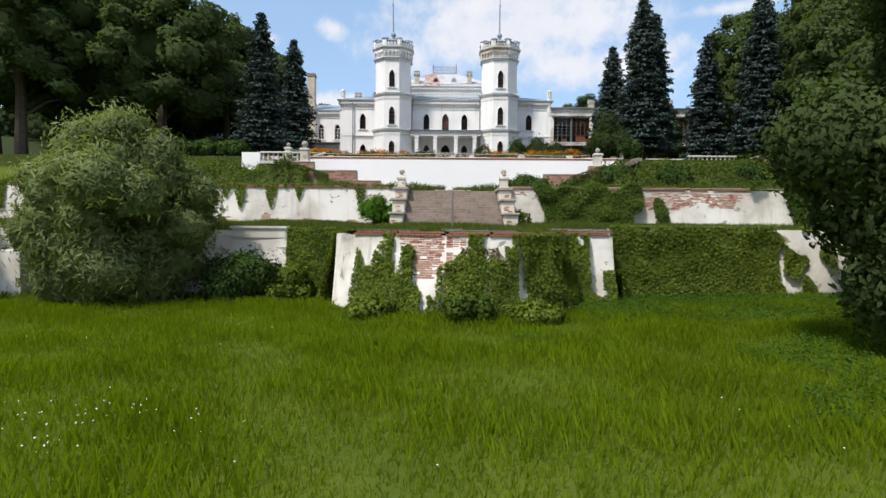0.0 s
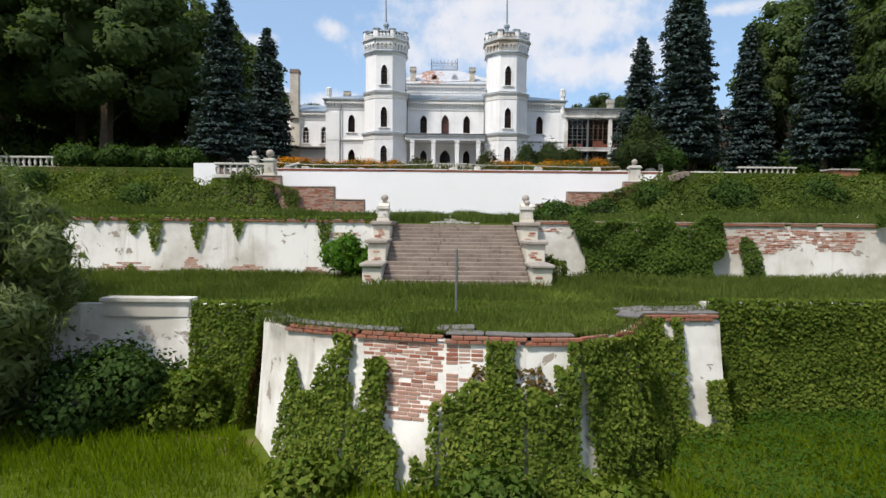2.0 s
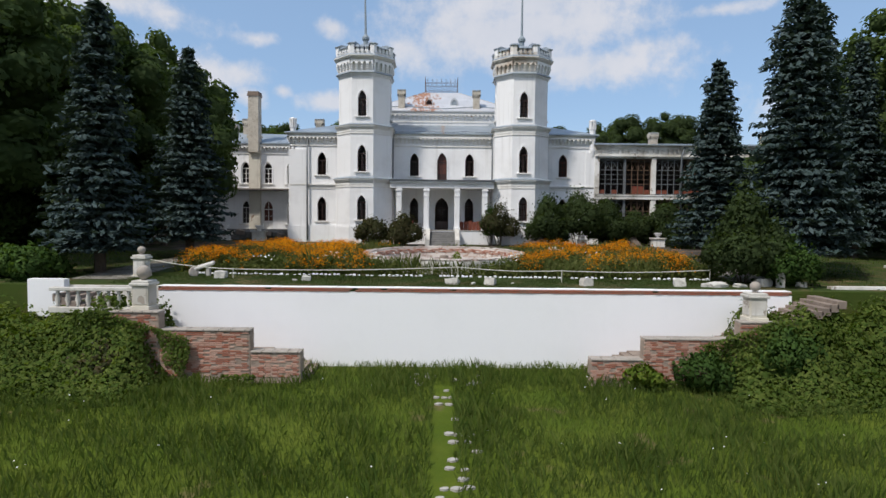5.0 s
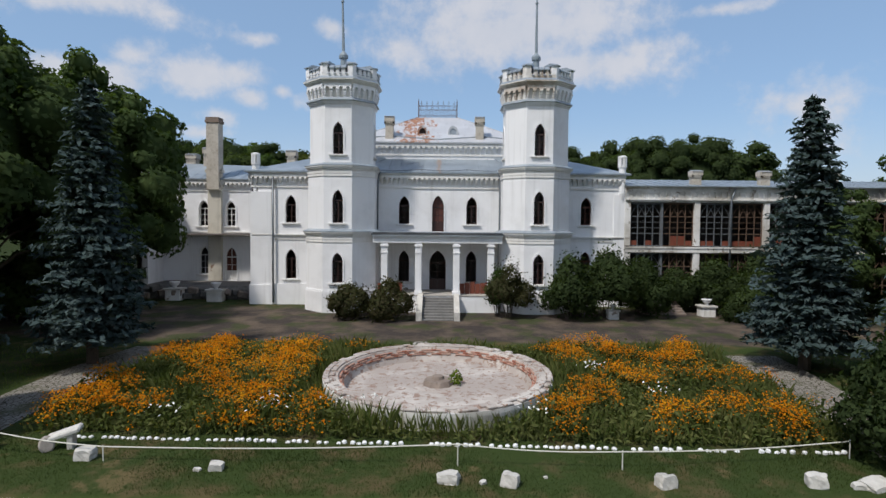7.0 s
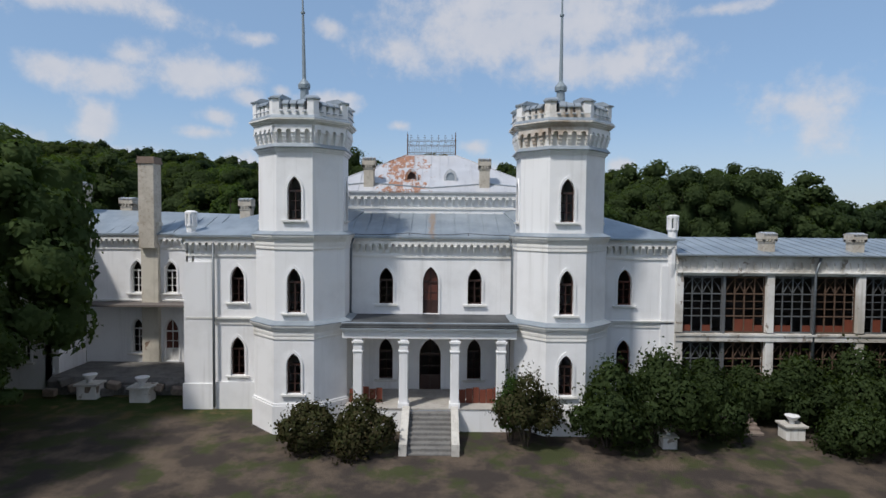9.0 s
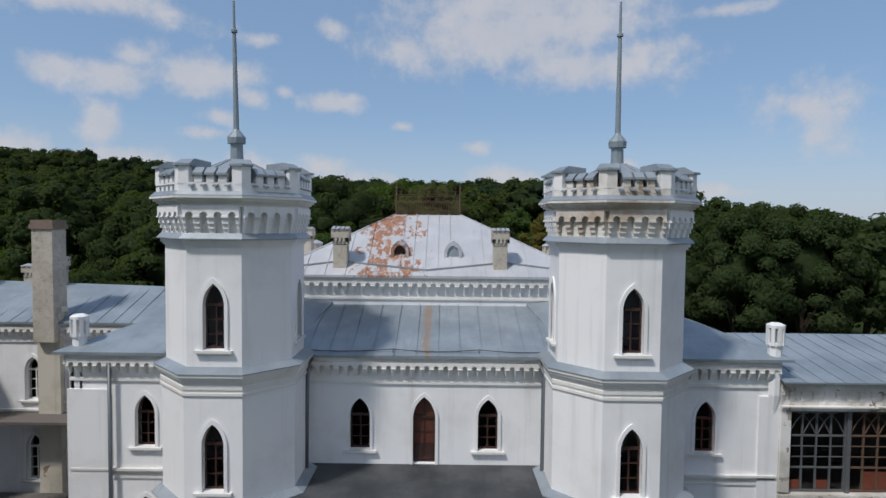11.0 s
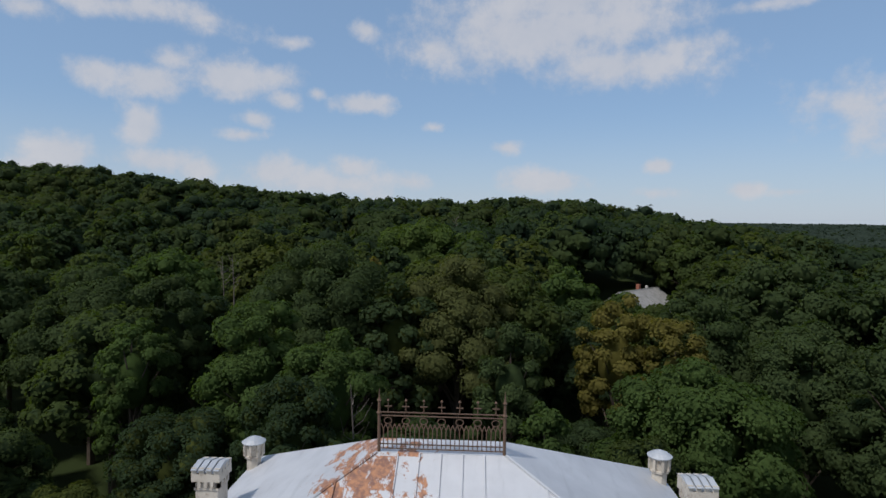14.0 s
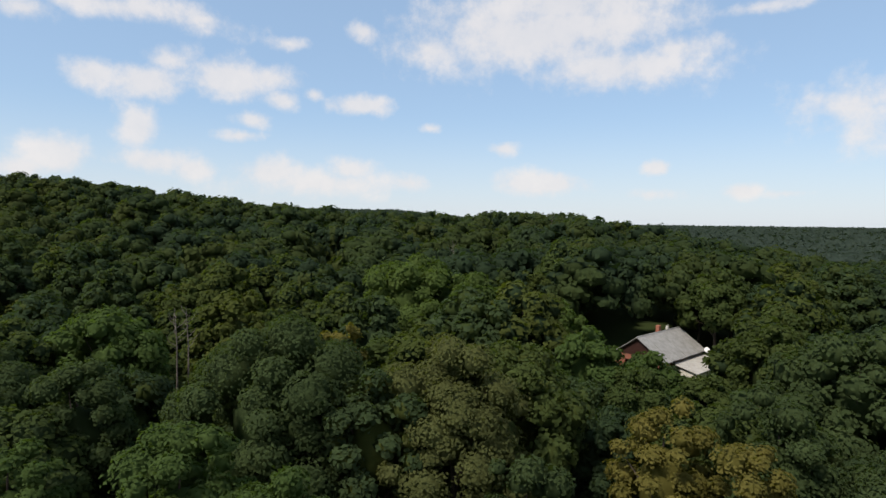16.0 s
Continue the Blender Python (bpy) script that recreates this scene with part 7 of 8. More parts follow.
def spruce(seed, h, rad, label="tall blue-green spruce with drooping tiered branches"):
    g = np.random.default_rng(seed)
    t = thing("spruce", label, "tree", pose(0, 0, 0), "spruces before the palace")
    part("trunk", MB().tube([(0, 0, -0.4), (0, 0, h * 0.5), (0, 0, h)], 0.32, 0.02, 8), M_BARK, t)
    P, N, S = [], [], []
    z = 1.6
    while z < h - 0.15:
        f = (z - 1.6) / (h - 1.6)
        R = rad * (1 - f) ** 0.62 * (0.8 + 0.35 * g.random()) + 0.18
        nb = max(5, int(7 + 11 * (1 - f)))
        a0 = g.uniform(0, 6.28)
        for k in range(nb):
            a = a0 + 2 * math.pi * k / nb + g.uniform(-0.2, 0.2)
            L = R * g.uniform(0.6, 1.12)
            m = max(5, int(L * 9))
            s = np.linspace(0.12, 1, m)
            x = s * L
            dz = 0.10 * x - 0.42 * (s ** 1.5) * L * 0.55 + 0.18 * np.maximum(0, s - 0.75) * L
            for side_ in (-1, 0, 1):
                w = side_ * 0.26 * L * s * (1 - 0.45 * s)
                px = x * math.cos(a) - w * math.sin(a)
                py = x * math.sin(a) + w * math.cos(a)
                pz = z + dz - abs(side_) * 0.06 + g.normal(size=m) * 0.05
                P.append(np.stack([px, py, pz], 1) + g.normal(size=(m, 3)) * 0.04)
                nv = np.stack([np.full(m, 0.35 * math.cos(a)), np.full(m, 0.35 * math.sin(a)), np.ones(m)], 1) + g.normal(size=(m, 3)) * 0.45
                N.append(nv)
                S.append(np.full(m, 0.17) * (0.7 + 0.6 * g.random(m)))
        z += 0.34 + 0.12 * (1 - f)
    me = cards("needles", M_SPRUCE, np.concatenate(P), np.concatenate(N), np.concatenate(S), 1.25, rng=g)
    o = new("needles", me)
    o.parent = t
    return t


SPRUCES = [spruce(k, 14.6, r) for k, r in ((1, 2.7), (2, 3.0), (3, 2.5))]
spots = [(19.9, 69.6, 14.4, 1.02), (20.6, 61.2, 17.4, 1.08), (22.3, 62.4, 16.0, 0.95), (32.8, 73.5, 17.0, 1.0), (32.6, 60.5, 18.2, 1.05), (-18.7, 60.0, 15.0, 1.0), (-17.8, 69.4, 14.9, 1.0), (38.5, 66.0, 16.5, 1.0)]
for k, (x, y, h, w) in enumerate(spots):
    sc = h / 14.6
    src = SPRUCES[k % 3]
    if k < 3:
        src.matrix_basis = pose(x, y, garden(y) - 0.1, 0, 0, 40 * k) @ Matrix.Diagonal((w, w, sc, 1))
    else:
        o = copy_thing(src, pose(x, y, garden(y) - 0.1, 0, 0, 77 * k))
        o.scale = (w, w, sc)

# big park trees round the palace
PARK = [wood_tree(20 + k, 20.0, 6.3, 1.8, 0.24, 10000, M_DARKTREE, "tall dense dark-green broadleaf park tree", "park trees", 0.45, 52) for k in range(3)]
park = [(-31, 64, 1.15), (-38, 72, 1.2), (-27.5, 74, 0.95), (-26.0, 84.5, 0.92), (-36, 84, 1.12), (-42, 58, 1.1), (-50, 78, 1.2), (-47.5, 62, 1.0), (-24.5, 79.5, 0.62),
        (42, 62, 1.1), (46, 72, 1.15), (40, 78, 1.0), (52, 64, 1.2), (38, 55, 0.9), (48, 84, 1.1), (58, 76, 1.2), (56, 52, 1.0), (-62, 70, 1.2), (30.5, 83.0, 0.5), (-40, 100, 1.05), (-48, 92, 1.1), (52, 96, 1.1), (63, 60, 1.1), (60, 48, 1.0), (66, 70, 1.2)]
for k, (x, y, s) in enumerate(park):
    m = pose(x, y, (garden(min(y, 84)) if y > 52 else land(x, y)) - 0.1, 0, 0, 131 * k)
    o = PARK[k] if k < 3 else copy_thing(PARK[k % 3], m)
    o.matrix_basis = m
    o.scale = (s, s, s * (0.92 + 0.05 * (k % 4)))
# two trees on the lower lawn
t = broad_tree(41, 12.5, 4.4, 1.4, 0.115, 150, M_DARKTREE, "dark broadleaf tree overhanging the lower lawn", 22, "", 0.35)
t.matrix_basis = pose(13.2, 14.2, -0.3)
t = copy_thing(t, pose(19.5, 22.0, -0.2, 0, 0, 100))
t = broad_tree(42, 8.7, 4.3, 0.6, 0.06, 270, M_WILLOW, "round silvery-green willow on the lower lawn", 70, "", 0.3, True, 2.6, 0.62, 0.7)
t.matrix_basis = pose(-14.3, 25.6, -0.4)
t = broad_tree(43, 9.0, 4.0, 1.5, 0.2, 60, M_DARKTREE, "dark broadleaf tree at the edge of the lawn", 16, "", 0.3)
t.matrix_basis = pose(-24.5, 24.5, -0.4)


def shrub(x, y, z, h, rad, mat, label, seed, leaf=0.1, per=170, name="shrub", n=9, group="garden shrubs", cat="shrub"):
    g = np.random.default_rng(seed)
    t = thing(name, label, cat, pose(x, y, z), group)
    lobes = []
    for k in range(n):
        a, d = k * 2.4, rad * math.sqrt((k + 0.3) / n) * 0.72
        r = rad * (0.22 + 0.3 * g.random())
        zc = h * (0.26 + 0.46 * g.random() * (1 - 0.6 * d / rad))
        lobes.append((np.array([d * math.cos(a), d * math.sin(a), min(zc, h - r * 0.7)]), np.array([r, r, min(r * 1.1, h * 0.42)])))
    lobes.append((np.array([0, 0, h * 0.68]), np.array([rad * 0.45, rad * 0.45, h * 0.34])))
    for c, r in lobes[:5]:
        part("stem", MB().tube([(c[0] * 0.2, c[1] * 0.2, -0.15), (c[0] * 0.6, c[1] * 0.6, c[2] * 0.5), tuple(c)], 0.05, 0.015, 5), M_BARK, t)
    p, nn, s, sf = scatter_lobes(g, lobes, per, leaf, 0.7, 0.0, 0.35, 0.6)
    # loose shoots that break the outline
    sp, sd = [], []
    for k in range(int(26 + 14 * rad)):
        c, r = lobes[int(g.integers(len(lobes)))]
        d = g.normal(size=3) * np.array([1, 1, 0.6]) + np.array([0, 0, 0.7])
        d /= np.linalg.norm(d)
        L = (0.16 + 0.26 * g.random()) * (0.5 * h + 0.5 * rad)
        m = max(5, int(L / (leaf * 0.55)))
        u = np.linspace(0, 1, m)[:, None]
        q = c + d * r * 0.8 + d * L * u - np.array([0, 0, 0.35 * L]) * u ** 2 + g.normal(size=(m, 3)) * leaf * 0.5
        sp.append(q)
        sd.append(np.tile(d, (m, 1)))
    sp, sd = np.concatenate(sp), np.concatenate(sd)
    p = np.concatenate([p, sp])
    nn = np.concatenate([nn, sd + 0.8 * g.normal(size=sd.shape)])
    sf = np.concatenate([sf, sd])
    s = np.concatenate([s, leaf * (0.5 + 0.6 * g.random(len(sp)))])
    p[:, 2] = np.maximum(p[:, 2], 0.03)
    o = new("foliage", cards("foliage", mat, p, nn, s, 0.9, rng=g, soft=sf))
    o.parent = t
    return t


shrub(-6.4, 82.0, garden(82), 2.5, 1.75, M_AUTUMN, "bushy red-tinged green garden shrub before the porch", 51)
shrub(-3.3, 81.8, garden(82), 2.9, 1.7, M_AUTUMN, "bushy red-tinged green garden shrub beside the porch steps", 52)
shrub(5.7, 82.6, garden(82), 4.0, 1.75, M_AUTUMN, "tall russet and green garden shrub before the tower", 53, 0.1, 130)
shrub(4.9, 83.2, garden(82), 3.6, 1.2, M_SHRUB, "upright green shrub by the porch", 66, 0.1, 130)
for k, (x, y, h, r) in enumerate(((10.2, 82.4, 4.6, 2.2), (13.2, 83.2, 5.0, 2.5), (16.2, 84.2, 4.4, 2.2), (22.8, 86.0, 4.2, 2.5), (26.3, 86.0, 4.6, 2.6), (19.8, 86.8, 3.4, 2.0), (29.5, 85.4, 3.6, 2.2), (33.5, 85.5, 3.5, 2.2))):
    shrub(x, y, garden(y), h, r, M_DEEP, "large overgrown dark-green shrub along the palace wall", 60 + k, 0.13, 110, n=12)
shrub(23.6, 82.3, garden(82), 2.3, 2.0, M_DEEP, "low rounded dark-green juniper", 75, 0.12, 120)
shrub(16.2, 58.2, garden(58), 4.6, 2.2, M_DEEP, "dense dark shrub at the corner of the garden", 71, 0.12, 130, n=12)
shrub(17.6, 57.2, garden(57), 2.4, 1.6, M_SHRUB, "young green bush beside the dark shrub", 72, 0.1, 130)
shrub(-3.9, 34.5, 3.1, 1.75, 1.1, M_BRIGHT, "bright green elder bush beside the stair", 73, 0.09, 220)
shrub(-9.0, 26.4, -0.4, 2.2, 1.9, M_SHRUB, "mixed green shrub against the low wall", 74, 0.09, 160)
shrub(-7.0, 26.3, -0.4, 1.6, 1.3, M_IVY, "low weedy bush against the low wall", 76, 0.09, 160)
shrub(0.9, 21.1, -0.4, 1.15, 1.0, M_DEEPIVY, "elder bush at the foot of the bastion", 77, 0.11, 150)
shrub(3.4, 21.3, -0.4, 0.8, 1.0, M_IVY, "nettle clump at the foot of the bastion", 78, 0.1, 150)
shrub(-2.9, 22.2, -0.4, 0.8, 0.9, M_IVY, "weedy clump at the foot of the bastion", 79, 0.1, 150)
shrub(5.4, 38.2, 5.3, 1.1, 1.5, M_SHRUB, "dark green clump behind the stair pedestal", 80, 0.09, 170)
shrub(4.4, 34.3, 3.1, 0.9, 0.7, M_IVY, "small creeper clump beside the stair", 81, 0.08, 170)
for k, (x, y, z, h, r, m) in enumerate(((-13.6, 51.8, 5.8, 1.7, 1.3, M_AUTUMN), (-21.0, 51.0, 6.0, 1.8, 1.7, M_SHRUB), (-29.0, 51.5, 6.6, 2.2, 2.2, M_SHRUB), (14.6, 51.8, 5.9, 2.4, 1.4, M_SHRUB), (20.2, 51.6, 6.2, 2.4, 1.9, M_SHRUB), (26.5, 51.6, 6.6, 2.0, 2.0, M_SHRUB), (11.4, 52.0, 5.8, 1.4, 1.3, M_SHRUB), (8.9, 52.0, 5.7, 0.9, 0.9, M_IVY))):
    shrub(x, y, z, h, r, m, "tangled creeper and shrub on the terrace bank", 90 + k, 0.11, 120, n=11, group="bank shrubs")


def tangle(name, label, x0, x1, seed, n, top, mat):
    """Creeper that has overrun a bank: a rough skin of leaves with hollows, humps and loose sprays."""
    g = np.random.default_rng(seed)
    x, y = x0 + (x1 - x0) * g.random(n), 47.8 + 7.0 * g.random(n)

    def skin(a, b):
        k = min(1.0, max(0.0, (b - 48.2 - 1.2 * noise.noise((a * 0.3, 2.0, seed))) / 5.2))
        k = k * k * (3 - 2 * k)
        w = 0.72 + 0.5 * noise.noise((a * 0.35, b * 0.35, seed)) + 0.32 * noise.noise((a * 1.1, b * 1.1, seed + 3))
        end = min(1.0, max(0.0, min(a - x0, x1 - a) / 1.5))
        return max(0.0, (top - land(a, b)) * k * w * end)
    xy = [(float(a), float(b)) for a, b in zip(x, y)]
    h = np.array([skin(a, b) for a, b in xy])
    gx_ = np.array([(skin(a + 0.25, b) - skin(a - 0.25, b)) / 0.5 for a, b in xy])
    gy_ = np.array([(skin(a, b + 0.25) - skin(a, b - 0.25)) / 0.5 for a, b in xy])
    z0 = np.array([land(a, b) for a, b in xy])
    ok = h > 0.08
    spray = (g.random(n) < 0.07) * g.random(n) * 0.6
    pos = np.stack([x, y, z0 + h * (1 - 0.25 * g.random(n) ** 2) + spray], 1)[ok]
    nrm = np.stack([-gx_, -gy_, np.ones(n)], 1)[ok]
    nrm /= np.linalg.norm(nrm, axis=1, keepdims=True)
    me = cards(name, mat, pos, nrm + 0.6 * g.normal(size=nrm.shape), 0.1 * (0.6 + 0.8 * g.random(len(pos))), 0.95, rng=g, soft=nrm)
    tagged(new(name, me), label, "creeper", "", "stuff")


tangle("bank_creeper", "tangled green creeper overrunning the bank beside the stair", -38.0, -10.9, 401, 52000, 8.9, M_BANK)
tangle("bank_creeper", "tangled green creeper overrunning the bank below the spruces", 11.6, 40.0, 402, 54000, 9.2, M_BANK)


# ---- creeper on the walls ----
def creeper(name, label, pts, z0, z1, lean, cover, mat, per, leaf, seed, thick=0.22, parent_mat=None):
    """Leaves that hang on a wall line where cover(s, z) says; s runs along the line in metres."""
    g = np.random.default_rng(seed)
    P = [Vector((*p, 0)) for p in pts]
    pos, nrm = [], []
    s0 = 0.0
    for a, b in zip(P, P[1:]):
        L = (b - a).length
        e = (b - a).normalized()
        nv = Vector((e.y, -e.x, 0))
        n = int(L * (z1 - z0) * per)
        u, w = g.random(n) * L, g.random(n)
        z = z0 + (z1 - z0) * w
        ok = np.array([cover(s0 + q, r, a.x + e.x * q) for q, r in zip(u, z)])
        u, z, w = u[ok], z[ok], w[ok]
        bulge = np.array([0.5 + 0.5 * noise.noise((float(q + s0) * 0.9, float(r) * 0.9, seed)) for q, r in zip(u, z)])
        off = lean * (1 - w) ** 1.3 + 0.03 + thick * bulge * g.random(len(u)) ** 0.6
        pos.append(np.stack([a.x + e.x * u + nv.x * off, a.y + e.y * u + nv.y * off, z], 1))
        out_ = np.tile(np.array([nv.x, nv.y, 0.55]), (len(u), 1))
        nn = out_ + 0.68 * g.normal(size=(len(u), 3))
        nrm.append(nn)
        s0 += L
    pos, nrm = np.concatenate(pos), np.concatenate(nrm)
    me = cards(name, mat, pos, nrm, leaf * (0.45 + 1.1 * g.random(len(pos))), 0.95, rng=g, soft=nrm)
    return tagged(new(name, me), label, "creeper", "", "stuff")


def nz(s, z, k, f=0.6):
    return noise.noise((s * f, z * f * 0.6, k))


# bastion: s = 0 at the left return; the front spans about 4 to 13
def cov_bastion(s, z, x):
    n = 0.5 * nz(s, z, 3.1, 0.9) + 0.4 * nz(s, z, 7.7, 2.4)
    if s < 1.7:
        return n > -0.5
    if x < -3.5:
        return z < -0.1 + 0.6 * n
    if x < -1.85:
        return z < 1.9 + 1.0 * n + 0.5 * math.sin(x * 5.0) + (0.7 if -2.3 < x < -1.95 else 0)
    if x < -1.6:
        return z < 1.3 + 0.8 * n
    if x < -1.1:
        return z < 2.3 + 0.8 * n
    if x < -0.1:
        return (z < 0.75 + 0.8 * n and x < -0.72) or (z < 0.4 + n and x > -0.4)
    if x < 1.0:
        return z < 1.5 + 0.6 * (x + 0.1) + 0.8 * n
    if x < 1.6:
        return z < 3.2 + 0.8 * n
    if x < 2.7:
        return z < 1.95 + 0.7 * n + 0.35 * (x > 2.4)
    if x < 4.99:
        return n > -0.62
    return (5.5 < x < 6.5 and n > -0.3) or z < 0.2 + 0.5 * n or (x > 7.1 and z < 1.2 and n > 0)


creeper("creeper_on_bastion", "green creeper hanging in tongues over the bastion", B, -0.4, 2.85, 0.75, cov_bastion, M_IVY, 1150, 0.058, 5, 0.5)
creeper("dry_creeper", "yellowing brown creeper strands on the bastion", B, -0.3, 2.3, 0.8, lambda s, z, x: (nz(s, z, 9.4, 0.9) > 0.33 and s < 11.5 and not -1.1 < x < -0.3 and x > -3.2) or 0.9 < s < 1.6, M_IVYDRY, 330, 0.062, 6)
CR = [(7.9, 27.65), (19.0, 27.7), (20.0, 27.2), (23.0, 27.2), (24.0, 27.7), (40, 27.7)]
creeper("creeper_curtain", "thick even curtain of creeper leaves over the retaining wall", CR, -0.3, 3.2, 0.35, lambda s, z, x: (s < 8.2 + 0.8 * nz(z, 0, 3.3, 1.5) and nz(s, z, 1.2) > -0.75) or (8.2 <= s < 16 and nz(s, z, 2.2, 1.2) > 0.1) or s > 20, M_IVY, 1150, 0.06, 7, 0.4)
CL = [(-40, 27.7), (-22, 27.7), (-10.1, 27.7), (-7.4, 27.6), (-4.4, 27.6)]
creeper("creeper_on_low_wall", "ragged creeper on the low wall", CL, -0.4, 3.0, 0.35, lambda s, z, x: (s > 32.6 and nz(s, z, 4.4) > -0.5 - 0.25 * (s > 33)) or (s < 29.9 and nz(s, z, 4.9) > 0.15) or (s > 29.9 and z < 0.9 and nz(s, z, 2.9) > -0.3), M_IVY, 950, 0.06, 8, 0.3)
W2R = [(STX1 + 0.8, W2), (40, W2)]
creeper("creeper_on_terrace_wall", "dark creeper mound over the terrace wall", W2R, 2.9, 5.95, 0.3, lambda s, z, x: (1.2 + 0.55 * (5.5 - z) + 0.9 * nz(s, z, 1.5, 1.4) < s < 8.0 + 1.2 * nz(s, z, 2.6, 1.0) and nz(s, z, 5.5, 1.1) > -0.42 - 0.3 * (z > 4) and z < 5.55 + 0.5 * nz(s, 0, 4.1, 0.9)) or (s > 14.4 and nz(s, z, 6.1) > -0.1) or (8 < s < 9.4 and nz(s, z, 3.3, 1.1) > 0.25), M_DEEPIVY, 1150, 0.06, 9, 0.75)
creeper("creeper_on_cheek_wall", "creeper trailing over the crumbling brick cheek", [(-15.2, 52.1), (-7.4, 52.1)], 5.4, 8.75, 0.15, lambda s, z, x: (x < -10.2 and z < 7.6 - 0.3 * (x + 10.2) and nz(s, z, 11.3, 0.9) > -0.42 + 0.2 * (x + 13.6)) or (z < 6.1 and nz(s, z, 3.7, 1.2) > -0.1), M_BANK, 620, 0.065, 11, 0.5)
creeper("creeper_on_cheek_wall", "creeper trailing over the crumbling brick cheek", [(8.2, 52.1), (15.6, 52.1)], 5.4, 8.5, 0.15, lambda s, z, x: (x > 11.0 and z < 7.4 + 0.35 * (x - 11.0) and nz(s, z, 12.3, 0.9) > -0.35 - 0.2 * (x - 12.2)) or (z < 6.0 and nz(s, z, 3.1, 1.2) > -0.1), M_BANK, 620, 0.065, 12, 0.5)
W2L = [(-40, W2), (STX0 - 0.8, W2)]
creeper("creeper_tufts", "small creeper tufts hanging over the white terrace wall", W2L, 2.9, 5.6, 0.2, lambda s, z, x: z > 5.5 - 4.2 * max(0.0, nz(s, 0, 8.1, 1.1) - 0.1) + 0.35 * nz(s, z, 2.0, 3.0) or z < 2.95 + 3.0 * max(0.0, nz(s, 0, 5.3, 0.9) - 0.14) + 0.3 * nz(s, z, 6.0, 3.0), M_IVY, 520, 0.06, 10, 0.12)


# ---- grass ----
def blades(name, label, mat, x0, x1, y0, y1, n, h, seed, ok=None, width=0.012, lean=0.35):
    g = np.random.default_rng(seed)
    x = x0 + (x1 - x0) * g.random(n)
    y = y0 + (y1 - y0) * g.random(n)
    if ok is not None:
        k = np.array([ok(a, b) for a, b in zip(x, y)])
        x, y = x[k], y[k]
    n = len(x)
    z = np.array([land(float(a), float(b)) for a, b in zip(x, y)])
    if name == "bastion_grass":
        z[:] = 2.93
    patch_ = np.array([0.75 + 0.6 * noise.noise((float(a) * 0.35, float(b) * 0.35, seed)) for a, b in zip(x, y)])
    hh = h * (0.5 + 0.8 * g.random(n)) * patch_
    a = g.random(n) * 6.283
    w = width * (0.7 + 0.6 * g.random(n))
    t = np.stack([np.cos(a), np.sin(a), np.zeros(n)], 1)
    d = np.stack([-np.sin(a), np.cos(a), np.zeros(n)], 1)
    base = np.stack([x, y, z - 0.03], 1)
    up = np.array([0, 0, 1.0])
    l = (lean * hh * (0.3 + g.random(n)))[:, None]
    v = np.empty((n, 4, 3))
    v[:, 0] = base - t * w[:, None]
    v[:, 1] = base + t * w[:, None]
    v[:, 2] = base + up * (hh * 0.62)[:, None] + d * l * 0.35 + t * w[:, None] * 0.7
    v[:, 3] = base + up * hh[:, None] + d * l
    me = raw_mesh(name, v.reshape(-1, 3), np.arange(4 * n).reshape(n, 4), mat)
    return tagged(new(name, me), label, "grass", "", "stuff")


def in_bastion(x, y):
    """Whether a place lies within the bastion's foot."""
    hit_ = False
    px_, py_ = 1.3 + (x - 1.3) * 0.9, 27.7 + (y - 27.7) * 0.9
    for (xa, ya), (xb, yb) in zip(B, B[1:] + B[:1]):
        if (ya > py_) != (yb > py_) and px_ < xa + (py_ - ya) / (yb - ya) * (xb - xa):
            hit_ = not hit_
    return hit_


blades("lawn_grass", "long bright green meadow grass on the lower lawn", M_GRASS, -22, 22, 3.5, 27.3, 205000, 0.38, 31, lambda x, y: abs(x) < 3 + y * 0.95 and not in_bastion(x, y), 0.0085)
def off_path(x, y):
    return not (abs(x - 0.42) < (1.5 * max(0.25, 1 - (y - 37.7) / 4.0)) and 37.3 < y < 52) and not (STX0 - 0.8 < x < STX1 + 0.8 and STY0 - 0.1 < y < STY1 + 0.3)


blades("terrace_grass", "tall weedy grass on the upper terrace", M_MEADOW, -32, 32, 36.0, 54.8, 115000, 0.55, 32, off_path, 0.009, 0.38)
blades("low_terrace_grass", "weedy grass on the lower terrace", M_ROUGHGRASS, -30, 30, 27.9, 35.3, 90000, 0.34, 33, off_path, 0.0075, 0.36)
blades("bastion_grass", "grass on top of the bastion", M_ROUGHGRASS, -4.6, 7.6, 23.0, 28.0, 24000, 0.2, 34, lambda x, y: in_bastion(x, y - 0.42), 0.007, 0.4)
blades("garden_grass", "short garden grass before the flower bed", M_GARDEN, -16, 16, 55.7, 60.5, 52000, 0.13, 35, lambda x, y: y < bed_front(x), 0.008)
blades("side_grass", "grass beside the drives", M_MEADOW, -34, 36, 57, 73, 24000, 0.22, 36, lambda x, y: abs(x - 0.5) > 19.5, 0.016)

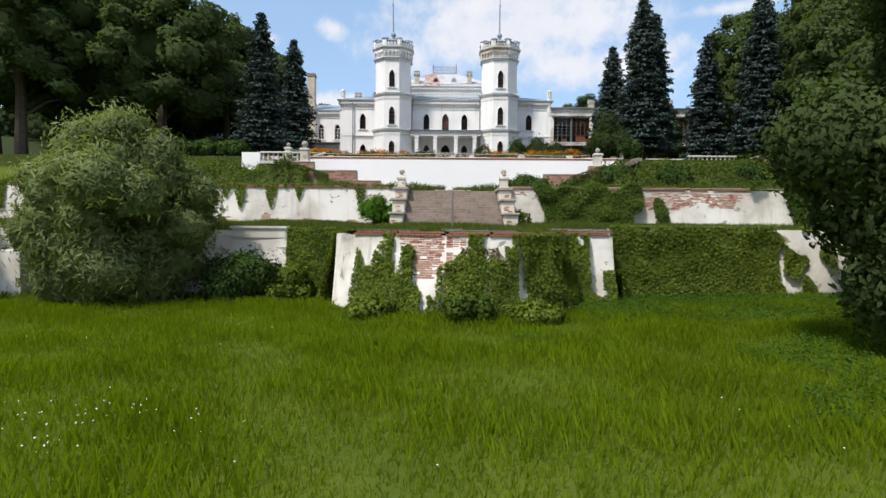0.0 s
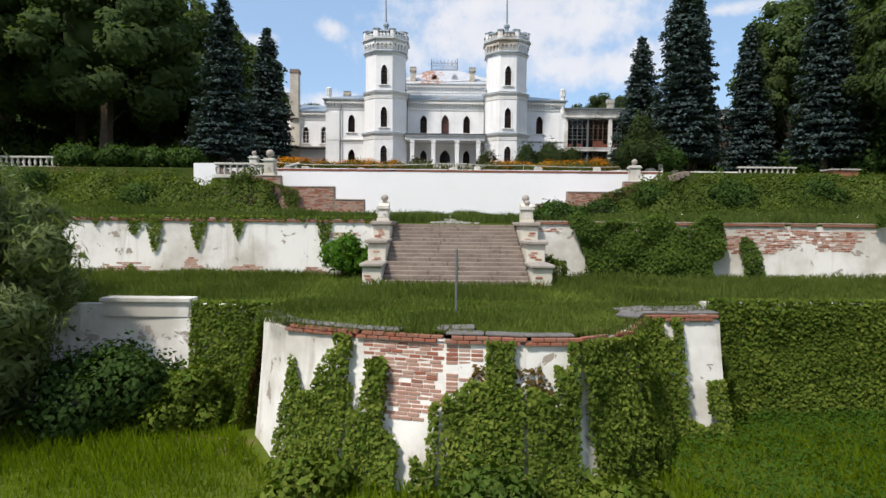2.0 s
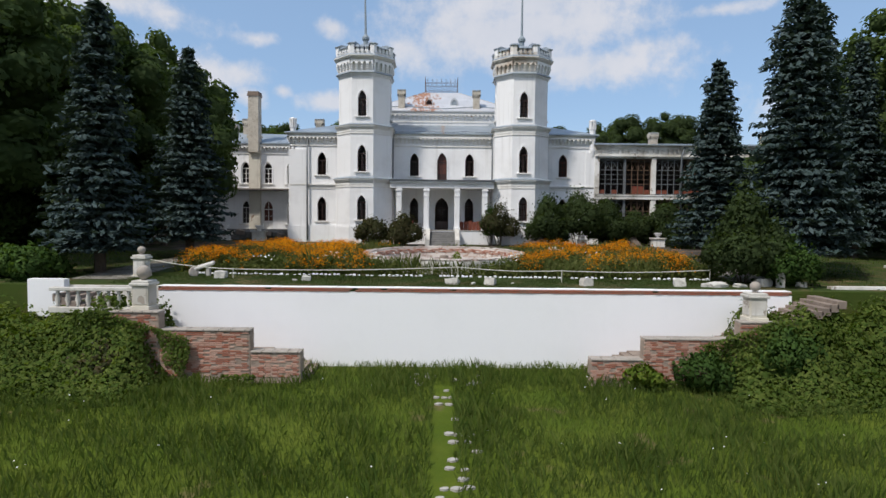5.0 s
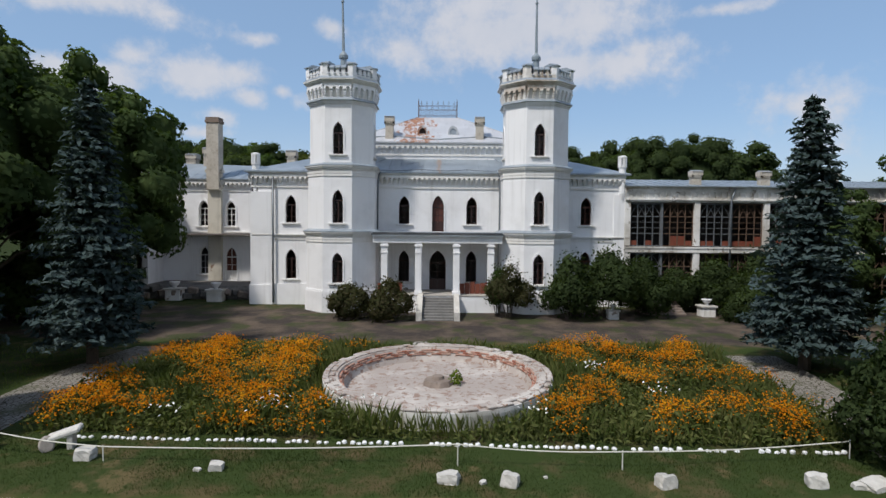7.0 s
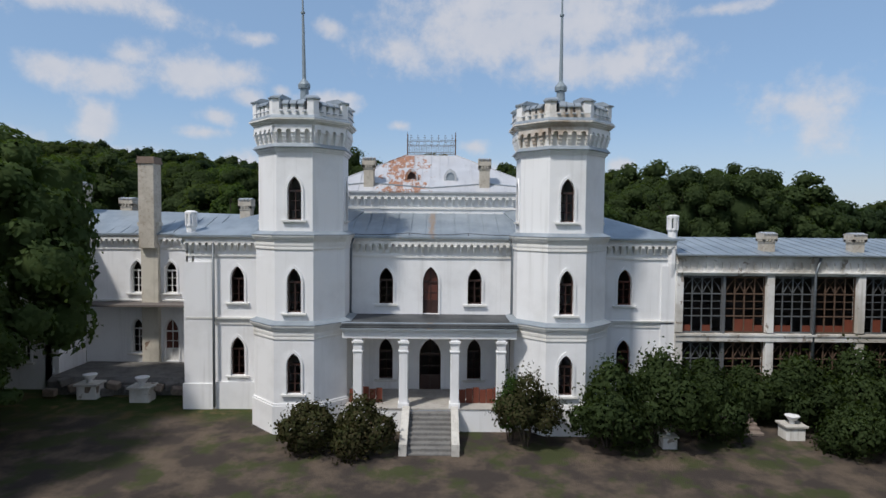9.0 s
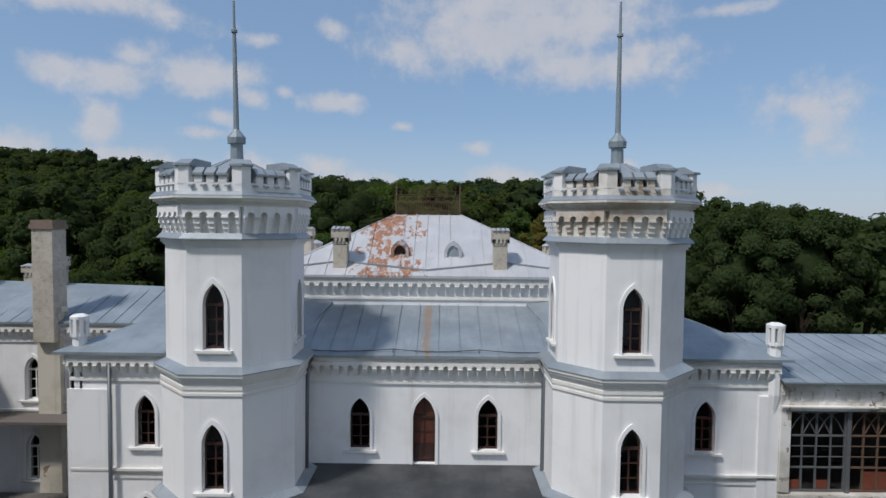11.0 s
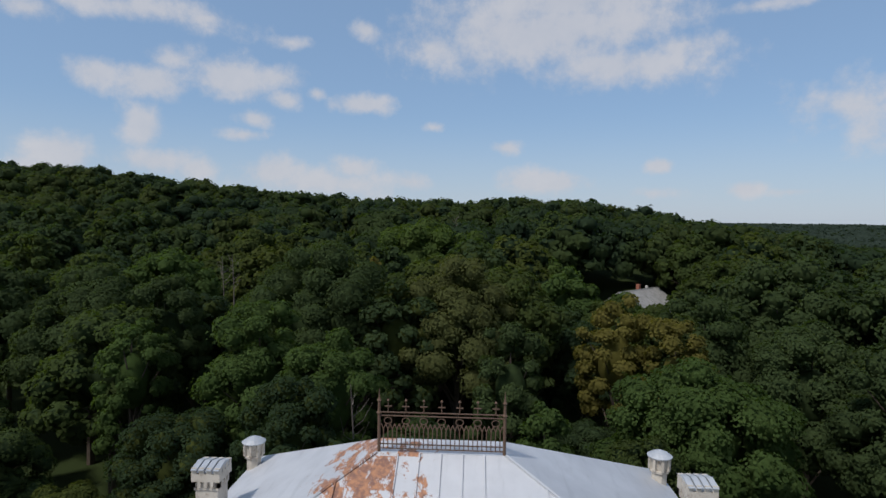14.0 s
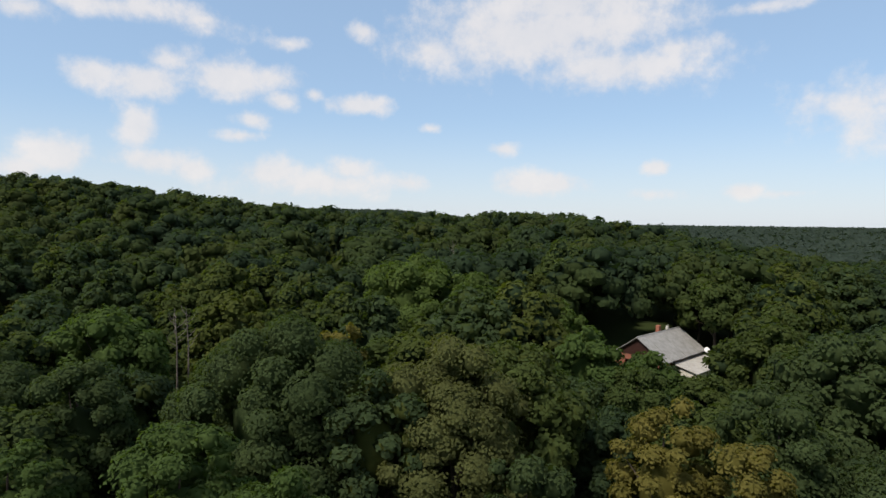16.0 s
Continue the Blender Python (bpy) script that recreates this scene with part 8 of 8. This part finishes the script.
# ---- flower bed ----
g = np.random.default_rng(77)
n = 60000
bx, by = -15 + 31 * g.random(n), 59 + 14.5 * g.random(n)
inside = np.array([b > bed_front(a) and (abs(a - 0.5) < 15.4 - 0.12 * max(0, b - 64) ** 1.5) and math.hypot(a - FX, b - FYC) > FR + 0.75 and b < 72.0 - 0.35 * max(0, 9 - abs(a - 0.5)) ** 0.5 for a, b in zip(bx, by)])
bx, by = bx[inside], by[inside]
n = len(bx)
clump = np.array([noise.noise((float(a) * 0.5, float(b) * 0.5, 1.7)) + 0.5 * noise.noise((float(a) * 1.5, float(b) * 1.5, 4.0)) for a, b in zip(bx, by)])
bh = (0.62 + 0.45 * clump + 0.4 * g.random(n)) * np.clip((by - np.array([bed_front(a) for a in bx])) / 1.2 + 0.45, 0.4, 1)
gz = np.array([garden(float(b)) for b in by])
gap = np.array([0.9 if abs(a - 0.6) < 4.2 and b < 64 else 0.0 for a, b in zip(bx, by)])
k = bh > 0.2
st = np.stack([bx, by, gz + bh * g.random(n) ** 0.5], 1)[k]
sn = g.normal(size=(len(st), 3)) + np.array([0, -0.2, 0.6])
tagged(new("flower_bed_foliage", cards("flower_bed_foliage", M_STALK, st, sn, 0.085 * (0.6 + 0.8 * g.random(len(st))), 1.5, rng=g)), "leafy stalks of the flower bed", "flower bed", "", "stuff")
blades_k = (clump + 0.6 * g.random(n) - gap * 0.28) > 0.56
fp = np.stack([bx, by, gz + bh + 0.05], 1)[blades_k]
fp = np.repeat(fp, 3, axis=0) + g.normal(size=(3 * len(fp), 3)) * np.array([0.12, 0.12, 0.07])
blades("bed_stalks", "tall thin stalks and grasses in the flower bed", M_STALK, -15, 16, 59.2, 72, 30000, 1.05, 37, lambda x, y: y > bed_front(x) + 0.2 and abs(x - 0.5) < 15 and math.hypot(x - FX, y - FYC) > FR + 0.2 and y < 72.5, 0.013)
tagged(new("marigolds", cards("marigolds", M_FLOWER, fp, g.normal(size=(len(fp), 3)) * 0.5 + np.array([0, -0.35, 1]), 0.052 * (0.6 + 0.8 * g.random(len(fp))), 0.85, rng=g)), "orange marigold blooms massed in the flower bed", "flowers", "", "stuff")
wp = []
for cx, cy, m in ((-6.0, 61.2, 26), (7.8, 66.5, 30), (-3.6, 62.0, 14), (4.2, 60.6, 16), (9.5, 63.0, 18), (-9.8, 60.6, 12), (-2.0, 61.4, 18)):
    wp.append(np.stack([cx + g.normal(size=m) * 0.35, cy + g.normal(size=m) * 0.3, garden(cy) + 0.75 + 0.4 * g.random(m)], 1))
wp = np.concatenate(wp)
tagged(new("white_blooms", cards("white_blooms", M_PETAL, wp, g.normal(size=(len(wp), 3)) * 0.6 + np.array([0, -0.3, 0.8]), 0.075, 0.9, rng=g)), "white blooms scattered in the flower bed", "flowers", "", "stuff")
wp = np.stack([-25 + 50 * g.random(110), 37.5 + 17 * g.random(110), np.zeros(110)], 1)
wp[:, 2] = [land(float(a), float(b)) + 0.4 + 0.3 * g.random() for a, b, _ in wp]
tagged(new("wild_carrot_blooms", cards("wild_carrot_blooms", M_PETAL, wp, g.normal(size=(110, 3)) * 0.3 + np.array([0, -0.2, 1]), 0.04, 0.9, rng=g)), "small white wild blooms in the terrace grass", "flowers", "", "stuff")
wp = np.stack([np.r_[-6 + 1.2 * g.normal(size=60), -18 + 36 * g.random(50)], np.r_[9.0 + 0.8 * g.normal(size=60), 6 + 14 * g.random(50)], np.zeros(110)], 1)
wp[:, 2] = [land(float(a), float(b)) + 0.3 + 0.12 * g.random() for a, b, _ in wp]
tagged(new("lawn_daisies", cards("lawn_daisies", M_PETAL, wp, g.normal(size=(110, 3)) * 0.3 + np.array([0, -0.2, 1]), 0.022, 0.9, rng=g)), "small white daisies in the long lawn grass", "flowers", "", "stuff")

# ---- the wooded hills behind ----
KINDS = ((20.0, 5.6, 5.0, "full-crowned green woodland tree"), (20.5, 4.5, 6.0, "narrow-crowned green woodland tree"), (19.0, 6.4, 5.0, "broad spreading green woodland tree"), (17.0, 5.0, 3.5, "rounded dark-green woodland tree"))
WOOD = [wood_tree(200 + k, h, r, h0, 0.16, 15000, M_TREE, lb, "woodland edge trees") for k, (h, r, h0, lb) in enumerate(KINDS)]
MIDDLE = [wood_tree(210 + k, h, r, h0, 0.27, 6000, M_TREE, lb + " on the slope", "woodland trees") for k, (h, r, h0, lb) in enumerate(KINDS)]
THIN = [wood_tree(220 + k, h, r, h0, 0.46, 2000, M_TREE, lb + " up the hill", "woodland trees", n=34) for k, (h, r, h0, lb) in enumerate(KINDS)]
# trees that stand out by their place, height or colour: x, y, top, half width
marked = [
    (12.9, 129.5, 29.6, 3.5, M_YELLOWING, "yellowing brown-green woodland tree"), (16.3, 125.2, 28.7, 3.1, M_YELLOWING, "lower yellowing woodland tree beside a taller one"),
    (-0.4, 134.0, 32.6, 5.7, M_OLIVE, "dusty olive woodland tree with a tall dome"), (-13.4, 134.5, 32.9, 7.6, M_DEEP, "very broad deep-green woodland tree"),
    (15.6, 118.5, 26.8, 5.9, M_FRESH, "fresh green spreading woodland tree"), (-25.2, 123.5, 28.5, 2.9, M_FRESH, "small yellow-green woodland tree"),
    (-35.5, 133.5, 30.6, 6.0, M_DEEP, "broad deep-green woodland tree at the edge of the park"), (-27.5, 132.5, 30.2, 4.2, M_DEEP, "narrow deep-green woodland tree"),
    (12.4, 152.5, 29.8, 4.3, M_FRESH, "rounded green woodland tree below the clearing"), (11.2, 171.0, 30.9, 5.0, M_BRIGHTTREE, "light green woodland tree in the valley"),
    (-10.6, 142.5, 32.2, 2.6, M_YELLOWING, "small yellowing crown behind a broad tree"), (32.3, 141.0, 32.4, 6.6, M_DEEP, "broad dark-green woodland tree beside the clearing"),
    (-14.8, 122.5, 29.4, 4.3, M_FRESH, "green robinia at the woodland edge"), (-9.2, 121.0, 27.6, 4.0, M_FRESH, "lower green robinia at the woodland edge"),
    (3.8, 124.0, 28.0, 3.1, M_DEEP, "narrow green tree at the foot of a taller one"), (5.6, 117.5, 23.6, 2.8, M_FRESH, "young green tree at the woodland edge"),
    (20.5, 130.5, 29.6, 4.6, M_DEEP, "dark-green woodland tree below the cottage"), (26.6, 125.5, 27.6, 5.2, M_DEEP, "spreading dark-green tree at the woodland edge"),
    (25.5, 140.5, 28.0, 4.6, M_DEEP, "dark-green tree between two broader ones"), (40.0, 134.0, 30.6, 5.8, M_DEEP, "tall dark-green tree behind the gallery"), (47.0, 137.0, 30.4, 6.0, M_DEEP, "tall broad dark tree behind the gallery"), (54.0, 139.0, 29.0, 5.4, M_DEEP, "dark-green tree behind the end of the gallery"),
    (28.4, 117.5, 28.8, 4.6, M_DEEP, "dark-green tree close behind the gallery"), (35.0, 117.5, 30.0, 5.2, M_DEEP, "tall dark-green tree close behind the gallery"), (42.0, 118.5, 28.8, 4.8, M_DEEP, "dark-green tree close behind the gallery roof"), (21.0, 158.0, 26.2, 3.8, M_FRESH, "low green tree before the cottage"),
    (-7.6, 171.5, 35.8, 8.0, M_BRIGHTTREE, "large light-green dome of a tree up the slope"), (1.5, 168.5, 34.0, 6.0, M_BRIGHTTREE, "light-green tree beside a larger one"), (-34.5, 147.0, 31.8, 5.6, M_FRESH, "green tree on the rising slope"),
    (-46.0, 134.0, 32.5, 6.2, M_DEEP, "tall dark tree behind the recessed wing"),
]
for k, (x, y, top, r, mt, lb) in enumerate(marked):
    z = land(x, y) - 0.2
    near = y < 136 and abs(x) < 38
    t = wood_tree(240 + k, top - z, r, (top - z) * 0.27, 0.15 if near else 0.27, int((500 if near else 150) * r ** 2), mt, lb, "woodland edge trees", n=48 if r > 4 else 34)
    t.matrix_basis = pose(x, y, z, 0, 0, 50 * k)
# bare dead tops that stand out of the canopy
def dead_tree(x, y, top, seed):
    r = random.Random(seed)
    z = land(x, y) - 0.2
    h = top - z
    t = thing("dead_tree", "bare grey dead tree among green crowns", "tree", pose(x, y, z), "dead trees")
    part("trunk", MB().tube([(0, 0, 0), (0.2, 0.1, h * 0.5), (0.25, 0.0, h * 0.75), (0.1, -0.2, h)], 0.16, 0.02, 6), M_DEADWOOD, t)
    for k in range(10):
        z0 = h - 4.6 + 0.4 * k
        a, L = r.uniform(0, 6.28), r.uniform(0.7, 1.6) * (1.2 - 0.06 * k)
        e = (0.2 + L * math.cos(a), L * math.sin(a), z0 + L * r.uniform(0.7, 1.4))
        part("branch", MB().tube([(0.2, 0, z0), (e[0] * 0.6, e[1] * 0.6, z0 + (e[2] - z0) * 0.35), e], 0.04, 0.01, 4), M_DEADWOOD, t)


for k, (x, y, top) in enumerate(((-30.5, 154.5, 30.8), (-32.3, 155.5, 30.4), (-7.0, 117.6, 24.6), (26.0, 279.0, 44.0), (-3.0, 203.0, 37.0))):
    dead_tree(x, y, top, 700 + k)
shrub(1.3, 65.9, garden(65.8) + 0.1, 0.7, 0.45, M_IVY, "green weed sprouting in the dry fountain basin", 88, 0.06, 160, name="weed", n=5, group="", cat="plant")
# a patch of broad-leaved weeds in the lawn
g = np.random.default_rng(61)
wx_, wy_ = 2 + 18 * g.random(30000), 3.5 + 15 * g.random(30000)
keep_ = np.array([noise.noise((float(a) * 0.22, float(b) * 0.22, 5.5)) + 0.35 * noise.noise((float(a) * 0.9, float(b) * 0.9, 1.5)) + 0.06 * (a - 9) > -0.02 for a, b in zip(wx_, wy_)])
wx_, wy_ = np.r_[wx_[keep_], 5.4 + 15 * g.random(15000)], np.r_[wy_[keep_], 27.2 - 6.5 * g.random(15000) ** 1.6]
wz_ = np.array([land(float(a), float(b)) for a, b in zip(wx_, wy_)]) + 0.12 + 0.22 * g.random(len(wx_))
wn_ = np.tile(np.array([0, -0.2, 1.0]), (len(wx_), 1))
tagged(new("lawn_weeds", cards("lawn_weeds", M_WEED, np.stack([wx_, wy_, wz_], 1), wn_ + 0.4 * g.normal(size=wn_.shape), 0.05 * (0.6 + 0.9 * g.random(len(wx_))), 0.9, rng=g)), "darker broad-leaved weeds spreading through the lawn", "weeds", "", "stuff")
wr = random.Random(9)


def clear_of_house(x, y):
    """Keeps the trees off the cottage."""
    return (x - 30.5) ** 2 + (y - 184.0) ** 2 > 82 and (x - 11.2) ** 2 + (y - 172) ** 2 > 16 and (x - 57.6) ** 2 + (y - 189) ** 2 > 30


def low_line(x, y):
    """Trees on the near side of the cottage stay below the line of sight to it."""
    t = (y - 92.7) / 92.0
    if abs(x - (0.4 + 29.5 * t)) < 4 + 6.5 * t and 0.25 < t < 1.0:
        return max(0.25, (41.2 - 21.9 * t - land(x, y) - 0.3) / 21.5)
    return 9.0


wood_spots = [(m[0], m[1], m[3]) for m in marked]
tries = 0
while len(wood_spots) < 190 and tries < 20000:
    tries += 1
    y = 113 + 85 * wr.random() ** 1.15
    x = wr.uniform(-0.9, 0.82) * (y - 74)
    if not clear_of_house(x, y) or any((x - a) ** 2 + (y - b) ** 2 < (4.2 if y < 140 else 3.0) ** 2 + (0.75 * r) ** 2 for a, b, r in wood_spots):
        continue
    wood_spots.append((x, y, 4.6))
used = {0: 0, 1: 0, 2: 0}
for k, (x, y, _) in enumerate(wood_spots[len(marked):]):
    s = wr.choice((0.62, 0.72, 0.8, 0.9, 1.0)) * wr.uniform(0.92, 1.08)
    # the rows next to the palace stay lower than those behind
    s = min(s * (0.78 if y < 125 else 0.9), low_line(x, y))
    m = pose(x, y, land(x, y) - 0.2, 0, 0, wr.uniform(0, 360))
    near = 0 if y < 126 and -34 < x < 34 else 1 if y < 152 else 2
    kit = (WOOD, MIDDLE, THIN)[near]
    i = used[near]
    used[near] += 1
    o = kit[i] if i < 4 else copy_thing(kit[i % 4], m)
    o.matrix_basis = m
    o.scale = (s * 1.08, s * 1.08, s * wr.uniform(0.95, 1.05))

g = np.random.default_rng(300)
FP, FN, FS, FO = [], [], [], []
proto = []
for k in range(6):
    C, R, D = boughs(400 + k, 3.5, 15.0, 5.4, 15, 0.3, 0.48)
    gg = np.random.default_rng(500 + k)
    p, q = bough_leaves(gg, C, R, D, 420, 0.24)
    mb = bough_cores(C, R, 0.85)
    proto.append((p, q + 0.32 * gg.normal(size=q.shape), 0.5 * (0.6 + 0.8 * gg.random(len(p))), q, np.array(mb.v), np.array(mb.f)))
KV, KF, kn = [], [], 0
count = 0
hill = []
for i in range(9000):
    y = 190 + 330 * g.random() ** 1.4
    x = g.uniform(-1.0, 1.0) * (y - 60) * 0.95
    gapw = 5.0 if y < 260 else 6.0
    if not clear_of_house(x, y) or any((x - a) ** 2 + (y - b) ** 2 < gapw ** 2 for a, b in hill):
        continue
    hill.append((x, y))
    p, nn, s, sf, cv, cf = proto[i % 6]
    sc = g.choice((0.75, 0.9, 1.0, 1.15, 1.35)) * g.uniform(0.92, 1.08)
    a = g.uniform(0, 6.283)
    rot = np.array([[math.cos(a), -math.sin(a), 0], [math.sin(a), math.cos(a), 0], [0, 0, 1]])
    sub = slice(None) if y < 245 else slice(None, None, 2) if y < 330 else slice(None, None, 3)
    FP.append((p[sub] @ rot.T) * np.array([sc, sc, min(sc, 0.72 + 0.25 * sc)]) + np.array([x, y, land(float(x), float(y)) + 0.9]))
    KV.append((cv @ rot.T) * np.array([sc, sc, min(sc, 0.72 + 0.25 * sc)]) + np.array([x, y, land(float(x), float(y)) + 0.9]))
    KF.append(cf + kn)
    kn += len(cv)
    FN.append(nn[sub] @ rot.T)
    FO.append(sf[sub] @ rot.T)
    FS.append(s[sub] * sc * (1.0 if y < 245 else 1.35 if y < 330 else 1.6))
    count += 1
    if count > 1150:
        break
FP, FN, FS, FO = np.concatenate(FP), np.concatenate(FN), np.concatenate(FS), np.concatenate(FO)
tagged(new("hillside_woods", cards("hillside_woods", M_WOODS, FP, FN, FS, 0.9, rng=g, soft=FO)), "dense green broadleaf woods covering the hills", "woods", "", "stuff")
km_ = raw_mesh("hillside_canopy", np.concatenate(KV), np.concatenate(KF), M_WOODS)
km_.polygons.foreach_set("use_smooth", np.ones(len(km_.polygons), dtype=bool))
tagged(new("hillside_canopy", km_), "closed green canopy of the woods on the hills", "woods", "", "stuff")
# the far ridge: only the rough top of the canopy shows
g = np.random.default_rng(301)
m_ = 60000
fy = 520 + 2300 * g.random(m_) ** 1.3
fx = g.uniform(-1.0, 1.0, m_) * fy * 0.95
fz_ = np.array([land(float(a), float(b)) for a, b in zip(fx, fy)]) + 8 + 7 * g.random(m_)
tagged(new("distant_woods", cards("distant_woods", M_FARWOODS, np.stack([fx, fy, fz_], 1), g.normal(size=(m_, 3)) * 0.6 + np.array([0, -0.6, 1.0]), 4.0 + fy * 0.0035, 0.9, rng=g)), "far wooded ridge with bluish haze in its leaf colour", "woods", "", "stuff")

# ---- the cottage in the woods ----
HX, HY = 30.0, 184.0
HZ = land(HX, HY)
cot = thing("cottage", "red-brick cottage with a grey sheet roof among trees", "house", pose(HX, HY, HZ - 0.6, 0, 0, 46))
part("wall", MB().box(-6.5, 6.5, -3.7, 3.7, -0.8, 3.0), M_BRICK, cot)
part("gable", MB().prism([(-6.53, -3.7), (-6.2, -3.7), (-6.2, 3.7), (-6.53, 3.7)], 3.0, 5.5, [(-6.53, -0.1), (-6.2, -0.1), (-6.2, 0.1), (-6.53, 0.1)]), M_DARKWOOD, cot)
part("gable", MB().prism([(6.2, -3.7), (6.53, -3.7), (6.53, 3.7), (6.2, 3.7)], 3.0, 5.5, [(6.2, -0.1), (6.53, -0.1), (6.53, 0.1), (6.2, 0.1)]), M_DARKWOOD, cot)
for sgn in (-1, 1):
    for k in range(6):
        a, b = -7.0 + k * 14 / 6, -7.0 + (k + 1) * 14 / 6
        ys, ye, ze = 0.0, sgn * 4.5, 2.6 + 0.05 * (k % 2)
        part("roof_sheet", MB().add([(a + 0.02, ys, 5.75), (b - 0.02, ys, 5.75), (b - 0.02, ye, ze), (a + 0.02, ye, ze), (a + 0.02, ys, 5.65), (b - 0.02, ys, 5.65), (b - 0.02, ye, ze - 0.1), (a + 0.02, ye, ze - 0.1)],
                                [(0, 1, 2, 3), (7, 6, 5, 4), (3, 2, 6, 7), (0, 3, 7, 4), (1, 5, 6, 2)]), M_GREYSTEP, cot)
part("ridge_cap", MB().tube([(-7.0, 0, 5.74), (7.0, 0, 5.74)], 0.12, 0.12, 5), M_GREYSTEP, cot)
part("chimney", MB().chip(0.6, 1.25, 0.3, 0.9, 4.6, 6.6, 0.04), M_BRICK, cot, "short red-brick chimney")
part("chimney", MB().chip(3.6, 4.0, 0.3, 0.7, 4.8, 6.2, 0.04), M_PALE, cot, "pale rendered chimney")
part("lean_to", MB().prism([(-3.5, -7.4), (6.2, -7.4), (6.2, -3.72), (-3.5, -3.72)], -0.6, 1.3), M_DAMP, cot)
part("lean_to_roof", MB().add([(-3.8, -7.8, 1.25), (6.5, -7.8, 1.25), (6.5, -3.75, 2.2), (-3.8, -3.75, 2.2), (-3.8, -7.8, 1.15), (6.5, -7.8, 1.15), (6.5, -3.75, 2.1), (-3.8, -3.75, 2.1)], [(0, 1, 2, 3), (7, 6, 5, 4), (4, 5, 1, 0), (5, 6, 2, 1), (7, 4, 0, 3)]), M_SLAB, cot)
for y in (-1.6, 1.5):
    part("window", MB().box(-6.58, -6.5, y - 0.5, y + 0.5, 1.0, 2.2), M_GLASS, cot)
for x, y, z in ((-6.9, -2.2, 2.3), (6.0, -5.0, 2.9)):
    d = thing("satellite_dish", "small white satellite dish on the cottage", "dish", cot.matrix_basis @ pose(x, y, z, 70, 0, -50))
    part("bowl", MB().lathe([(0.05, 0.12), (0.3, 0.06), (0.42, -0.03), (0.43, -0.01), (0.3, 0.09), (0.05, 0.15)], 14), M_CLEAN, d)
    part("arm", MB().tube([(0, 0, 0), (0, -0.5, -0.7)], 0.04, 0.04, 5), M_STEEL, d)
shed = thing("shed", "small shed with a white sheet roof in the trees", "shed", pose(11.2, 172.0, 22.4, 0, 0, 20))
part("wall", MB().box(-1.2, 1.2, -1.0, 1.0, -6.0, 1.6), M_DAMP, shed)
part("roof", MB().add([(-1.5, -1.4, 1.55), (1.5, -1.4, 1.55), (1.5, 1.3, 2.3), (-1.5, 1.3, 2.3), (-1.5, -1.4, 1.65), (1.5, -1.4, 1.65), (1.5, 1.3, 2.4), (-1.5, 1.3, 2.4)], [(3, 2, 1, 0), (4, 5, 6, 7), (0, 1, 5, 4), (1, 2, 6, 5), (2, 3, 7, 6), (3, 0, 4, 7)]), M_WHITE, shed)
vent = thing("ribbed_stack", "white ribbed metal stack rising above the trees", "stack", pose(58.2, 192.0, 14.0))
part("core", MB().box(-0.6, 0.6, -0.4, 0.4, -1.0, 6.9), M_STEEL, vent)
for k in range(4):
    part("rib", MB().box(-0.78 + 0.43 * k, -0.52 + 0.43 * k, -0.55, -0.42, -1.0, 7.0), M_CLEAN, vent)

# clipped hedge and undergrowth under the trees to the left
for k, (x, y, z, h, r) in enumerate(((-20.5, 57.2, 9.4, 1.7, 1.6), (-23.3, 57.4, 9.4, 1.8, 1.8), (-26.4, 57.4, 9.4, 1.8, 1.8), (-29.5, 57.8, 9.4, 2.0, 2.0), (-36.0, 76.0, 10.1, 5.0, 4.5), (-30.0, 79.5, 10.2, 4.0, 3.8), (-43.0, 70.0, 10.0, 5.0, 4.5), (-33.5, 88.5, 10.3, 4.0, 3.6), (-42.0, 82.0, 10.2, 5.0, 4.5), (37.5, 58.5, 9.4, 4.5, 3.4), (43.5, 60.0, 9.5, 5.0, 4.2), (39.5, 71.5, 10.0, 4.0, 4.0), (36.5, 80.0, 10.2, 4.0, 3.6))):
    shrub(x, y, z, h, r, M_SHRUB, "dense dark undergrowth under the park trees" if h > 3 else "overgrown green hedge beside the side wall", 150 + k, 0.15 if h < 3 else 0.22, 90 if h < 3 else 40, n=12, group="undergrowth" if h > 3 else "hedge bushes")
